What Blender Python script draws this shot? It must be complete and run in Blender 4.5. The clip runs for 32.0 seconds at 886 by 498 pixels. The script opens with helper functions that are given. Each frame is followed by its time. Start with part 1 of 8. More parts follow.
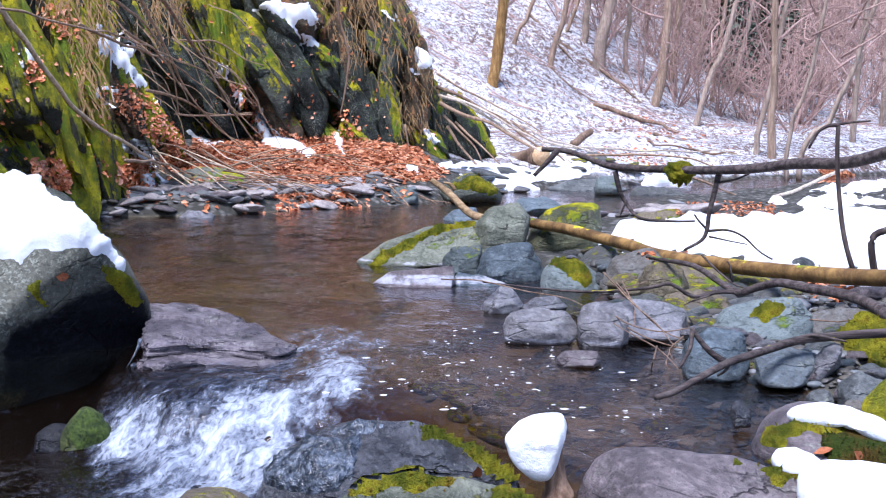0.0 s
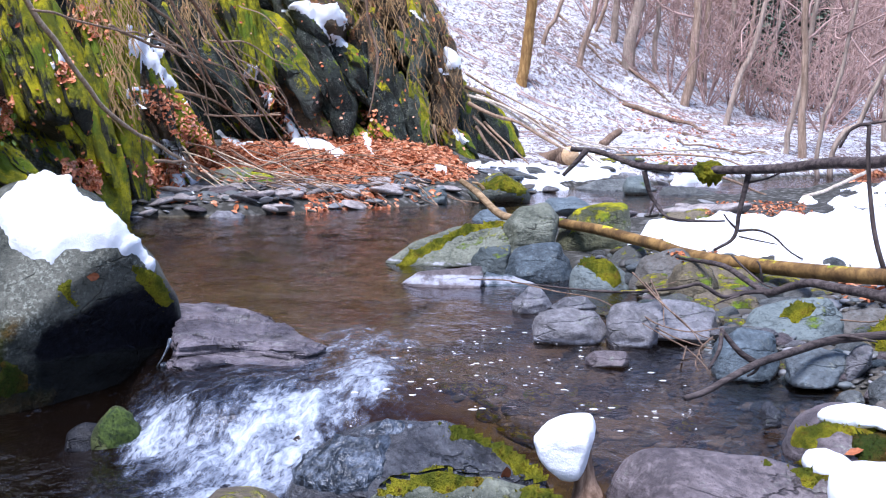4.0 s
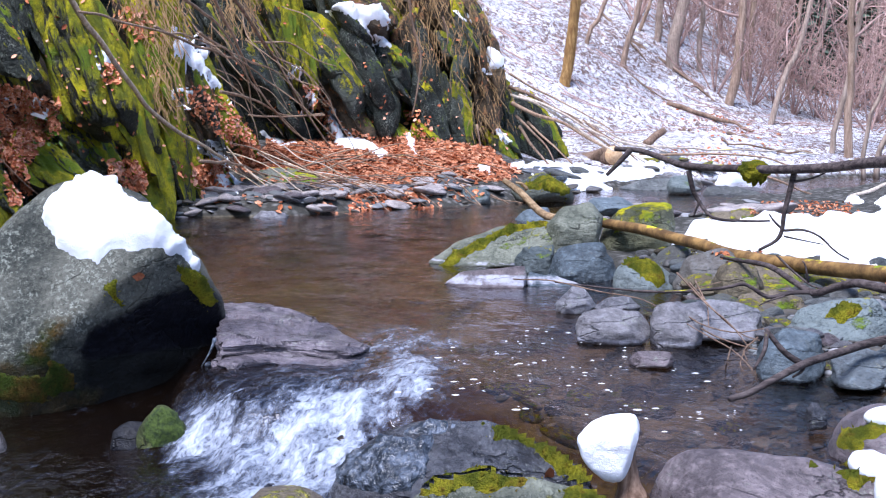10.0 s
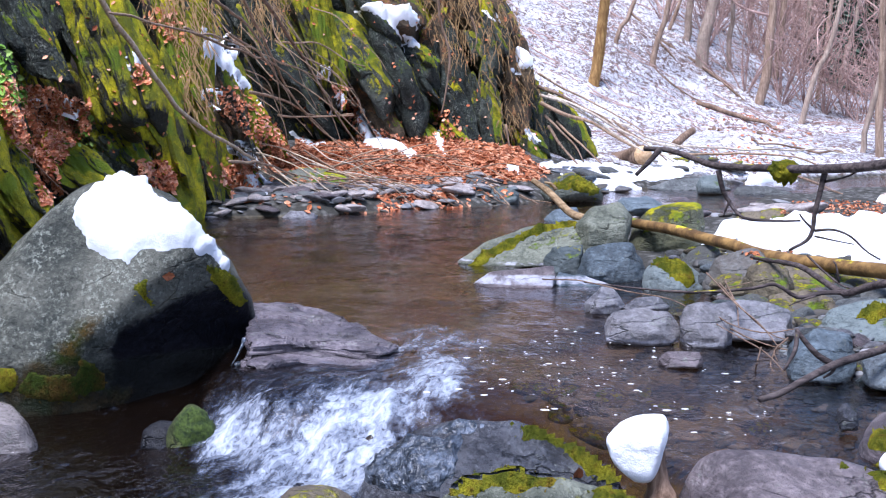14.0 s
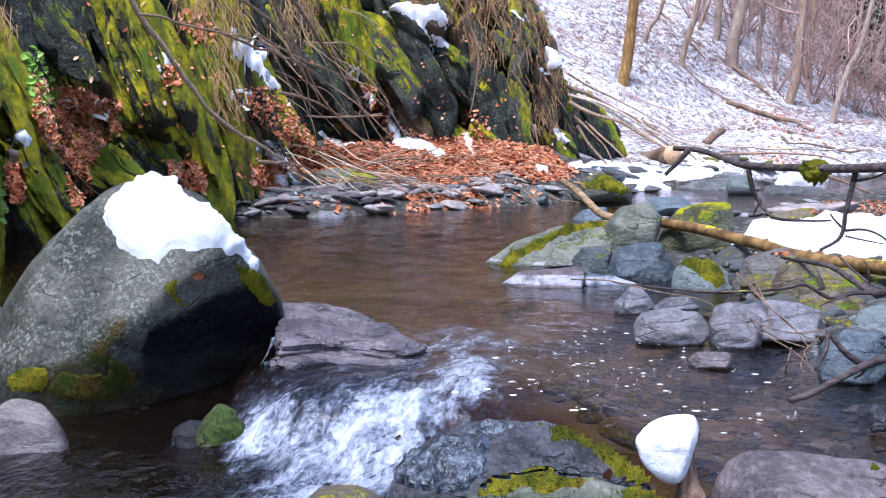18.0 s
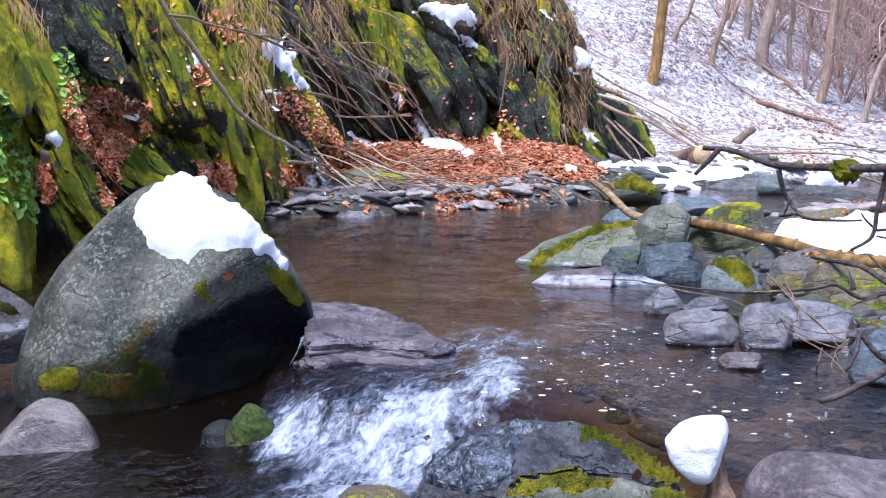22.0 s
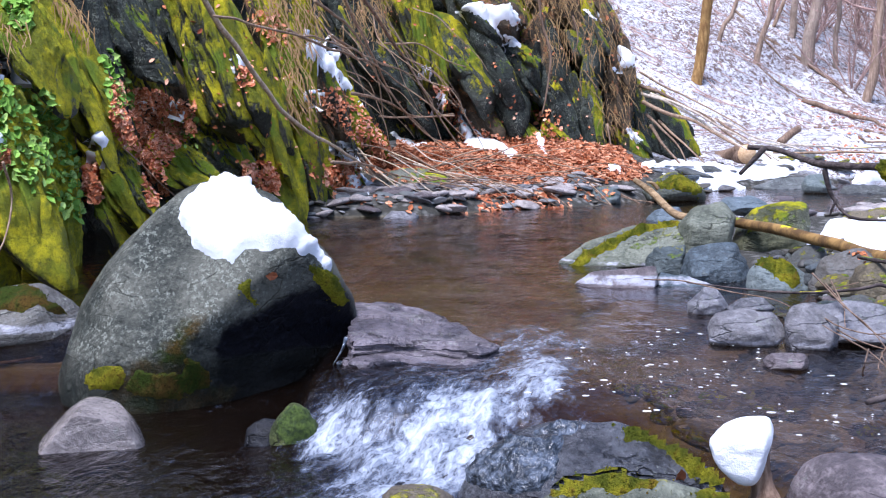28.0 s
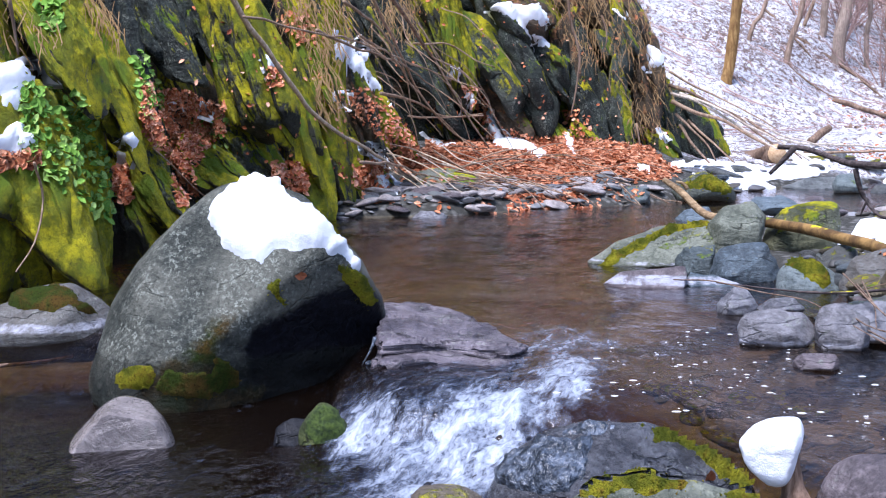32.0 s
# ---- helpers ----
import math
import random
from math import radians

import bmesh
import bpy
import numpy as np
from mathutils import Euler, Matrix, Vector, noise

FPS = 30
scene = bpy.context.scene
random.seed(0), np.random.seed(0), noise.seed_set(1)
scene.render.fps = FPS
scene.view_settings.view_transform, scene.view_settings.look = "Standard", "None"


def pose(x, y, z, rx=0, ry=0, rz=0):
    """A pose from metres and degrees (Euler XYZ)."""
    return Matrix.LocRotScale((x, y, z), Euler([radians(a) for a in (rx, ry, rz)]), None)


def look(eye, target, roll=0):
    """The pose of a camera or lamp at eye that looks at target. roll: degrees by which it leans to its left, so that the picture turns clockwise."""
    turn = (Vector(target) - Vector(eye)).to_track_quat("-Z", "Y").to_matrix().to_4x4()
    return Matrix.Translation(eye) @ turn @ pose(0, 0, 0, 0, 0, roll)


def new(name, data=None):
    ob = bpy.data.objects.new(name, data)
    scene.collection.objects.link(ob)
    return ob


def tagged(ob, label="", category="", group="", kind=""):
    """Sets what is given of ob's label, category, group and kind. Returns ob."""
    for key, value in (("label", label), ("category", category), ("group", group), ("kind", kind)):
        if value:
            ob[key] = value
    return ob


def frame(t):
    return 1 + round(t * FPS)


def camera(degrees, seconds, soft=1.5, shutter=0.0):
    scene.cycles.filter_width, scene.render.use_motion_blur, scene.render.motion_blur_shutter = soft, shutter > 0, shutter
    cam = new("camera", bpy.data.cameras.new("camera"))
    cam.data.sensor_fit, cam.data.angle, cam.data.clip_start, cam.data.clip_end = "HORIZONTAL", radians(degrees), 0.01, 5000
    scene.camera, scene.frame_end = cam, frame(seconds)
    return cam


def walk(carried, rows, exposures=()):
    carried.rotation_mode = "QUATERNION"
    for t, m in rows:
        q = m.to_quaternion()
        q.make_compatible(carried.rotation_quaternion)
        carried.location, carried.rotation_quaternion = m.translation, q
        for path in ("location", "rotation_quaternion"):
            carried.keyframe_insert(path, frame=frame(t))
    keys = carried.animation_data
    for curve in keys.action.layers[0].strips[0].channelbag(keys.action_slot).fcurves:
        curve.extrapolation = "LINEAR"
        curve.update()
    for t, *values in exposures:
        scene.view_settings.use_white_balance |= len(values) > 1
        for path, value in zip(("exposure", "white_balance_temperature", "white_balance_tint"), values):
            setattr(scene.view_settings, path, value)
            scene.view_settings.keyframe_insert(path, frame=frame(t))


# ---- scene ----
from mathutils.bvhtree import BVHTree

# ---- camera ----
cam = camera(34, 32.0, soft=1.15)
walk(cam, [
    (0.0, pose(0, 0, 1.00, 84.207, -0.461, -4.530)),
    (2.0, pose(0, 0, 1.00, 84.202, -0.403, -3.965)),
    (4.0, pose(0, 0, 1.00, 84.199, -0.346, -3.400)),
    (6.0, pose(0, 0, 1.00, 84.196, -0.288, -2.832)),
    (8.0, pose(0, 0, 1.00, 84.193, -0.231, -2.266)),
    (10.0, pose(0, 0, 1.00, 84.191, -0.173, -1.700)),
    (12.0, pose(0, 0, 1.00, 84.190, -0.115, -1.134)),
    (14.0, pose(0, 0, 1.00, 84.189, -0.058, -0.566)),
    (16.0, pose(0, 0, 1.00, 84.188, -0.000, 0.000)),
    (18.0, pose(0, 0, 1.00, 84.189, 0.058, 0.566)),
    (20.0, pose(0, 0, 1.00, 84.190, 0.115, 1.134)),
    (22.0, pose(0, 0, 1.00, 84.191, 0.173, 1.700)),
    (24.0, pose(0, 0, 1.00, 84.193, 0.231, 2.266)),
    (26.0, pose(0, 0, 1.00, 84.196, 0.288, 2.832)),
    (28.0, pose(0, 0, 1.00, 84.199, 0.346, 3.400)),
    (30.0, pose(0, 0, 1.00, 84.202, 0.403, 3.965)),
    (32.0, pose(0, 0, 1.00, 84.207, 0.461, 4.530)),
], exposures=[(0, 1.51, 5750, 17), (32, 1.51, 5750, 17)])

# ---- world and sun ----
SUN_EL, SUN_AZ = radians(66), radians(-150)
world = bpy.data.worlds.new("sky")
scene.world = world
world.use_nodes = True
wt = world.node_tree
sky = wt.nodes.new("ShaderNodeTexSky")
sky.sky_type = "NISHITA"
sky.sun_disc = False
sky.sun_elevation, sky.sun_rotation = SUN_EL, SUN_AZ
sky.air_density, sky.dust_density = 1.0, 1.0
wt.links.new(sky.outputs[0], wt.nodes["Background"].inputs[0])
wt.nodes["Background"].inputs[1].default_value = 0.075
lamp = bpy.data.lights.new("sun", "SUN")
lamp.energy, lamp.angle, lamp.color = 2.5, radians(25), (1.0, 0.98, 0.97)
sun = new("sun", lamp)
sun.matrix_world = look((8 * math.sin(SUN_AZ), 8 * math.cos(SUN_AZ), 8 * math.tan(SUN_EL)), (0, 0, 0))


# ---- materials ----
class Nodes:
    """A small wrapper to write node trees briefly."""

    def __init__(self, name):
        self.mat = bpy.data.materials.new(name)
        self.mat.use_nodes = True
        self.t = self.mat.node_tree
        self.bsdf = self.t.nodes["Principled BSDF"]
        self.out = self.t.nodes["Material Output"]
        self.coord = self.t.nodes.new("ShaderNodeTexCoord").outputs["Object"]

    def link(self, value, socket):
        if hasattr(value, "is_output"):
            self.t.links.new(value, socket)
        elif isinstance(value, tuple) and len(value) == 3 and socket.type == "RGBA":
            socket.default_value = (*value, 1)
        else:
            socket.default_value = value

    def node(self, kind, **inputs):
        n = self.t.nodes.new("ShaderNode" + kind)
        for k, v in inputs.items():
            self.link(v, n.inputs[k])
        return n

    def noise(self, scale, detail=4, rough=0.6, distort=0.0, vector=None):
        n = self.node("TexNoise", Scale=scale, Detail=detail, Roughness=rough, Distortion=distort)
        self.link(vector or self.coord, n.inputs["Vector"])
        return n.outputs["Fac"]

    def voronoi(self, scale, feature="F1", vector=None, out="Distance"):
        n = self.node("TexVoronoi", Scale=scale)
        n.feature = feature
        self.link(vector or self.coord, n.inputs["Vector"])
        return n.outputs[out]

    def stretched(self, x, y, z, rx=0, ry=0, rz=0):
        n = self.node("Mapping", Scale=(x, y, z), Rotation=(radians(rx), radians(ry), radians(rz)))
        self.link(self.coord, n.inputs["Vector"])
        return n.outputs[0]

    def along(self, turn, long, wide):
        """Coordinates drawn out along a direction in plan."""
        n = self.node("Mapping", Scale=(long, wide, 1.0), Rotation=(0, 0, radians(turn)))
        n.vector_type = "TEXTURE"
        self.link(self.coord, n.inputs["Vector"])
        return n.outputs[0]

    def math(self, op, a, b=0.0):
        n = self.t.nodes.new("ShaderNodeMath")
        n.operation = op
        self.link(a, n.inputs[0])
        self.link(b, n.inputs[1])
        return n.outputs[0]

    def step(self, v, lo, hi):
        n = self.t.nodes.new("ShaderNodeMapRange")
        n.interpolation_type = "SMOOTHSTEP"
        self.link(v, n.inputs[0])
        n.inputs[1].default_value, n.inputs[2].default_value = lo, hi
        return n.outputs[0]

    def mix(self, fac, a, b):
        n = self.t.nodes.new("ShaderNodeMix")
        n.data_type = "RGBA"
        self.link(fac, n.inputs[0])
        self.link(a, n.inputs[6])
        self.link(b, n.inputs[7])
        return n.outputs[2]

    def bump(self, height, strength, distance=0.02):
        n = self.node("Bump", Strength=strength, Distance=distance, Height=height)
        self.link(n.outputs[0], self.bsdf.inputs["Normal"])
        return n.outputs[0]

    def up(self):
        g = self.t.nodes.new("ShaderNodeNewGeometry")
        s = self.t.nodes.new("ShaderNodeSeparateXYZ")
        self.t.links.new(g.outputs["Normal"], s.inputs[0])
        return s.outputs[2]

    def random(self):
        return self.t.nodes.new("ShaderNodeObjectInfo").outputs["Random"]

    def island(self):
        return self.t.nodes.new("ShaderNodeNewGeometry").outputs["Random Per Island"]

    def done(self, color, rough=0.8, **more):
        self.link(color, self.bsdf.inputs["Base Color"])
        self.link(rough, self.bsdf.inputs["Roughness"])
        for k, v in more.items():
            self.link(v, self.bsdf.inputs[k.replace("_", " ")])
        return self.mat


MOSS_A, MOSS_B = (0.2, 0.22, 0.008), (0.68, 0.6, 0.008)


def moss_color(n):
    c = n.mix(n.step(n.noise(4, 6, 0.7), 0.4, 0.6), MOSS_A, MOSS_B)
    c = n.mix(n.step(n.noise(2.2, 3), 0.5, 0.62), c, (0.17, 0.25, 0.012))
    c = n.mix(n.math("MULTIPLY", n.step(n.noise(13, 5, 0.75), 0.54, 0.7), 0.6), c, (0.05, 0.04, 0.008))
    return n.mix(n.math("MULTIPLY", n.step(n.noise(70, 3), 0.5, 0.75), 0.4), c, (0.03, 0.035, 0.004))


def rock_material(name, dark, light, moss=0.0, lichen=0.15, gloss=0.65, bands=0.0, tilt=25, leaf=0.0, relief=0.03, streak=False, stain=False, vary=0.0, spec=0.35, cracks=1.0):
    """Stone with a coarse and a fine grain, pale lichen, cracks and moss on what faces up."""
    n = Nodes(name)
    big, fine = n.noise(3.2, 6, 0.65, 0.4), n.noise(38, 5, 0.7)
    c = n.mix(n.step(big, 0.36, 0.64), dark, light)
    if vary:
        r = n.random()
        c = n.mix(n.math("MULTIPLY", n.step(r, 0.35, 1.0), vary), c, (0.15, 0.12, 0.095))
        c = n.mix(n.math("MULTIPLY", n.step(n.math("FRACT", n.math("MULTIPLY", r, 7.3)), 0.5, 1.0), vary * 0.8), c, tuple(v * 2.0 for v in light))
        c = n.mix(n.math("MULTIPLY", n.step(n.math("FRACT", n.math("MULTIPLY", r, 13.7)), 0.5, 1.0), vary), c, tuple(v * 0.6 for v in dark))
    c = n.mix(n.math("MULTIPLY", n.step(fine, 0.45, 0.75), 0.5), c, tuple(min(1, v * 1.7) for v in light))
    c = n.mix(n.math("MULTIPLY", n.step(n.noise(60, 2), 0.5, 0.75), 0.6), c, tuple(v * 0.4 for v in dark))
    if lichen:
        spots = n.math("MULTIPLY", n.step(n.noise(62, 4, 0.7), 0.5, 0.6), n.step(n.noise(7, 4, 0.7), 0.62 - lichen * 0.35, 0.72))
        c = n.mix(n.math("MULTIPLY", spots, 0.7), c, (0.33, 0.35, 0.3))
    height = n.math("ADD", n.math("MULTIPLY", big, 1.2), n.math("MULTIPLY", fine, 0.5))
    if bands:
        layer = n.noise(2.2, 7, 0.75, 0.8, n.stretched(1.6, 1.6, 6, 0, tilt, 0))
        c = n.mix(n.math("MULTIPLY", n.step(layer, 0.47, 0.62), bands * 0.7), c, tuple(v * 0.35 for v in dark))
        height = n.math("ADD", height, n.math("MULTIPLY", layer, 1.2))
    vein = n.math("ABSOLUTE", n.math("SUBTRACT", n.noise(1.7, 5, 0.55, 0.5, n.stretched(1, 1, 2.0, 12, tilt, 0)), 0.5))
    crack = n.math("MULTIPLY", n.math("SUBTRACT", 1.0, n.step(vein, 0.0, 0.012)), n.math("MULTIPLY", n.step(n.noise(2.3, 3), 0.45, 0.62), cracks))
    c = n.mix(n.math("MULTIPLY", crack, 0.7), c, tuple(v * 0.25 for v in dark))
    height = n.math("SUBTRACT", height, n.math("MULTIPLY", crack, 0.5))
    rough = n.math("ADD", n.math("MULTIPLY", fine, 0.3), gloss - 0.15)
    if leaf:
        lf = n.step(n.math("ADD", n.noise(7, 6, 0.75), n.math("MULTIPLY", n.up(), 0.12)), 0.66 - leaf * 0.2, 0.7 - leaf * 0.2)
        lc = n.mix(n.voronoi(60, out="Color"), (0.12, 0.05, 0.02), (0.42, 0.2, 0.09))
        c = n.mix(lf, c, lc)
    if moss:
        grow = n.math("ADD", n.math("MULTIPLY", n.up(), 0.32), n.noise(4.5, 6, 0.7, 0.2, n.stretched(1.3, 1.3, 0.75, 0, -28, 0) if streak else None))
        grow = n.math("ADD", grow, n.math("MULTIPLY", n.noise(30, 3, 0.7), 0.22))
        f = n.step(grow, 1.12 - moss * 0.6, 1.24 - moss * 0.6)
        c = n.mix(f, c, moss_color(n))
        height = n.math("ADD", height, n.math("MULTIPLY", f, n.math("ADD", 0.5, n.math("MULTIPLY", n.noise(90, 3, 0.8), 1.6))))
        rough = n.math("MAXIMUM", rough, n.math("MULTIPLY", f, 0.95))
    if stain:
        # near-black patch: wet stone, with the overhang's shade painted into the colour
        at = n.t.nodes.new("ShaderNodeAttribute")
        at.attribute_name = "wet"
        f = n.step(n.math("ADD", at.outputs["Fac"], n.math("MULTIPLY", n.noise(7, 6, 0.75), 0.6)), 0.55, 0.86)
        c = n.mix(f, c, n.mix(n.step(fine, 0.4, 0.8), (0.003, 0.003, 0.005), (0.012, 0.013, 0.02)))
        at2 = n.t.nodes.new("ShaderNodeAttribute")
        at2.attribute_name = "scale"
        f2 = n.step(n.math("ADD", at2.outputs["Fac"], n.math("MULTIPLY", n.noise(14, 5, 0.7), 0.4)), 0.62, 0.74)
        c = n.mix(f2, c, n.mix(fine, (0.26, 0.26, 0.3), (0.5, 0.51, 0.58)))
        at3 = n.t.nodes.new("ShaderNodeAttribute")
        at3.attribute_name = "mossy"
        f3 = n.step(n.math("ADD", at3.outputs["Fac"], n.math("MULTIPLY", n.noise(11, 7, 0.8), 0.8)), 0.72, 1.0)
        mc = n.mix(n.step(n.noise(6, 5), 0.4, 0.6), (0.022, 0.038, 0.006), (0.075, 0.045, 0.011))
        mc = n.mix(n.step(n.noise(80, 3, 0.8), 0.45, 0.7), mc, (0.012, 0.016, 0.004))
        c = n.mix(f3, c, mc)
        height = n.math("ADD", height, n.math("MULTIPLY", f3, n.noise(90, 3, 0.8)))
        rough = n.math("MAXIMUM", rough, n.math("MULTIPLY", f3, 0.9))
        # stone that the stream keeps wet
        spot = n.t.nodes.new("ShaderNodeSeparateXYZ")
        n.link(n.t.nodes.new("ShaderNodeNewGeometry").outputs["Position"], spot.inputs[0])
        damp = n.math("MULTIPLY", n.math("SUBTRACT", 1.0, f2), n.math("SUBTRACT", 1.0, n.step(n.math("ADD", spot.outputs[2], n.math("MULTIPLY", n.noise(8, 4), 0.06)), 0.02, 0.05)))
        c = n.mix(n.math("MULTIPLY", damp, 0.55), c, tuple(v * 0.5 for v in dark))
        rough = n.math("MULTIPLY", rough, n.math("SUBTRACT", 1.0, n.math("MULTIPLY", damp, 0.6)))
    n.bump(height, 0.8, relief)
    return n.done(c, rough, Specular_IOR_Level=spec)


SLATE = rock_material("dark slate", (0.014, 0.018, 0.015), (0.075, 0.092, 0.074), 0.76, 0.8, 0.5, 0.5, 60, relief=0.09, streak=True)
# less moss than the other slates; the clefts' shade is in its dark tone
SLATE_BARE_SHADED = rock_material("barer slate with cleft shade", (0.007, 0.009, 0.008), (0.042, 0.053, 0.044), 0.55, 0.7, 0.65, 0.4, 60, relief=0.07, streak=True, spec=0.2)
SLATE_MOSS = rock_material("mossy slate", (0.014, 0.016, 0.012), (0.065, 0.068, 0.045), 1.0, 0.15, 0.6, 0.4, 60, relief=0.09, streak=True)
SLATE_DEEP_MOSS = rock_material("slate under thick moss", (0.03, 0.03, 0.012), (0.08, 0.075, 0.03), 1.25, 0.0, 0.7, relief=0.09, streak=True)
EARTH_ROCK = rock_material("brown weathered slate", (0.035, 0.025, 0.015), (0.14, 0.1, 0.06), 0.55, 0.12, 0.75, 0.3, 60, 0.5, relief=0.09, streak=True)
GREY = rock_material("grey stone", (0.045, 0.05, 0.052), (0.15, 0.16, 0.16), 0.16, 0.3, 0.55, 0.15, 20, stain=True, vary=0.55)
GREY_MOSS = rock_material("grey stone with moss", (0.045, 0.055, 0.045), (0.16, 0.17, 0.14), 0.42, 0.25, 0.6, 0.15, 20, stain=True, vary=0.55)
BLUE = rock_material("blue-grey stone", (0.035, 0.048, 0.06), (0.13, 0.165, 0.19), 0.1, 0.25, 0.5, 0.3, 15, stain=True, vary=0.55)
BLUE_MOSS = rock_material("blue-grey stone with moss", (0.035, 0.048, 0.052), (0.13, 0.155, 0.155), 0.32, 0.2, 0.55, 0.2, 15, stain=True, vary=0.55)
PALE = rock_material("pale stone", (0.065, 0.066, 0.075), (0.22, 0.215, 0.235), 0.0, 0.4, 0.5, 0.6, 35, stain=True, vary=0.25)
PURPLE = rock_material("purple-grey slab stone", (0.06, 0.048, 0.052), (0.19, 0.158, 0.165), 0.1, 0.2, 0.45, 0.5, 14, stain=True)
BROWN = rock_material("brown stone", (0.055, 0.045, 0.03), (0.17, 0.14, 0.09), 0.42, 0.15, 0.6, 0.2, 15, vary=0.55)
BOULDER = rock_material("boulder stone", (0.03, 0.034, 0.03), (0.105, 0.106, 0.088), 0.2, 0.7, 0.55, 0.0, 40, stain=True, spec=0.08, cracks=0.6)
WET = rock_material("wet dark stone", (0.018, 0.018, 0.022), (0.075, 0.078, 0.09), 0.2, 0.15, 0.22, 0.2, 20)
OLIVE = rock_material("olive-grey stone", (0.06, 0.068, 0.05), (0.19, 0.2, 0.155), 0.3, 0.3, 0.6, 0.2, 20, stain=True)
OLIVE_MOSS = rock_material("olive stone under thin moss", (0.05, 0.055, 0.03), (0.15, 0.15, 0.085), 0.55, 0.25, 0.65, 0.2, 15)
TAN = rock_material("pale brown stone", (0.19, 0.165, 0.16), (0.42, 0.37, 0.355), 0.0, 0.3, 0.5, 0.1, 15, relief=0.015, stain=True, cracks=0.0)
LAYERED = rock_material("layered purple slab stone", (0.05, 0.043, 0.052), (0.185, 0.16, 0.18), 0.0, 0.25, 0.3, 0.8, 10, relief=0.03)


def moss_material():
    n = Nodes("cushion moss")
    c = n.mix(n.step(n.noise(9, 5), 0.38, 0.62), (0.09, 0.105, 0.01), (0.33, 0.3, 0.018))
    c = n.mix(n.math("MULTIPLY", n.step(n.noise(20, 4, 0.7), 0.52, 0.68), 0.7), c, (0.16, 0.08, 0.015))
    c = n.mix(n.math("MULTIPLY", n.step(n.noise(140, 3, 0.8), 0.45, 0.7), 0.7), c, (0.035, 0.045, 0.006))
    n.bump(n.math("ADD", n.noise(160, 3, 0.8), n.noise(40, 3)), 1.0, 0.02)
    return n.done(c, 0.95, Specular_IOR_Level=0.1)


def dark_moss_material():
    n = Nodes("dark hanging moss")
    c = n.mix(n.step(n.noise(8, 6, 0.7), 0.4, 0.62), (0.045, 0.07, 0.01), (0.12, 0.07, 0.016))
    c = n.mix(n.math("MULTIPLY", n.step(n.noise(110, 3, 0.8), 0.45, 0.7), 0.7), c, (0.012, 0.014, 0.005))
    n.bump(n.noise(120, 4, 0.8), 1.0, 0.02)
    return n.done(c, 0.95, Specular_IOR_Level=0.1)


def snow_material(name="snow"):
    n = Nodes(name)
    c = n.mix(n.step(n.noise(6, 4), 0.3, 0.8), (0.7, 0.73, 0.79), (0.83, 0.84, 0.87))
    n.bump(n.math("ADD", n.noise(25, 4), n.math("MULTIPLY", n.noise(220, 2), 0.25)), 0.35, 0.02)
    return n.done(c, 0.6, Specular_IOR_Level=0.25)


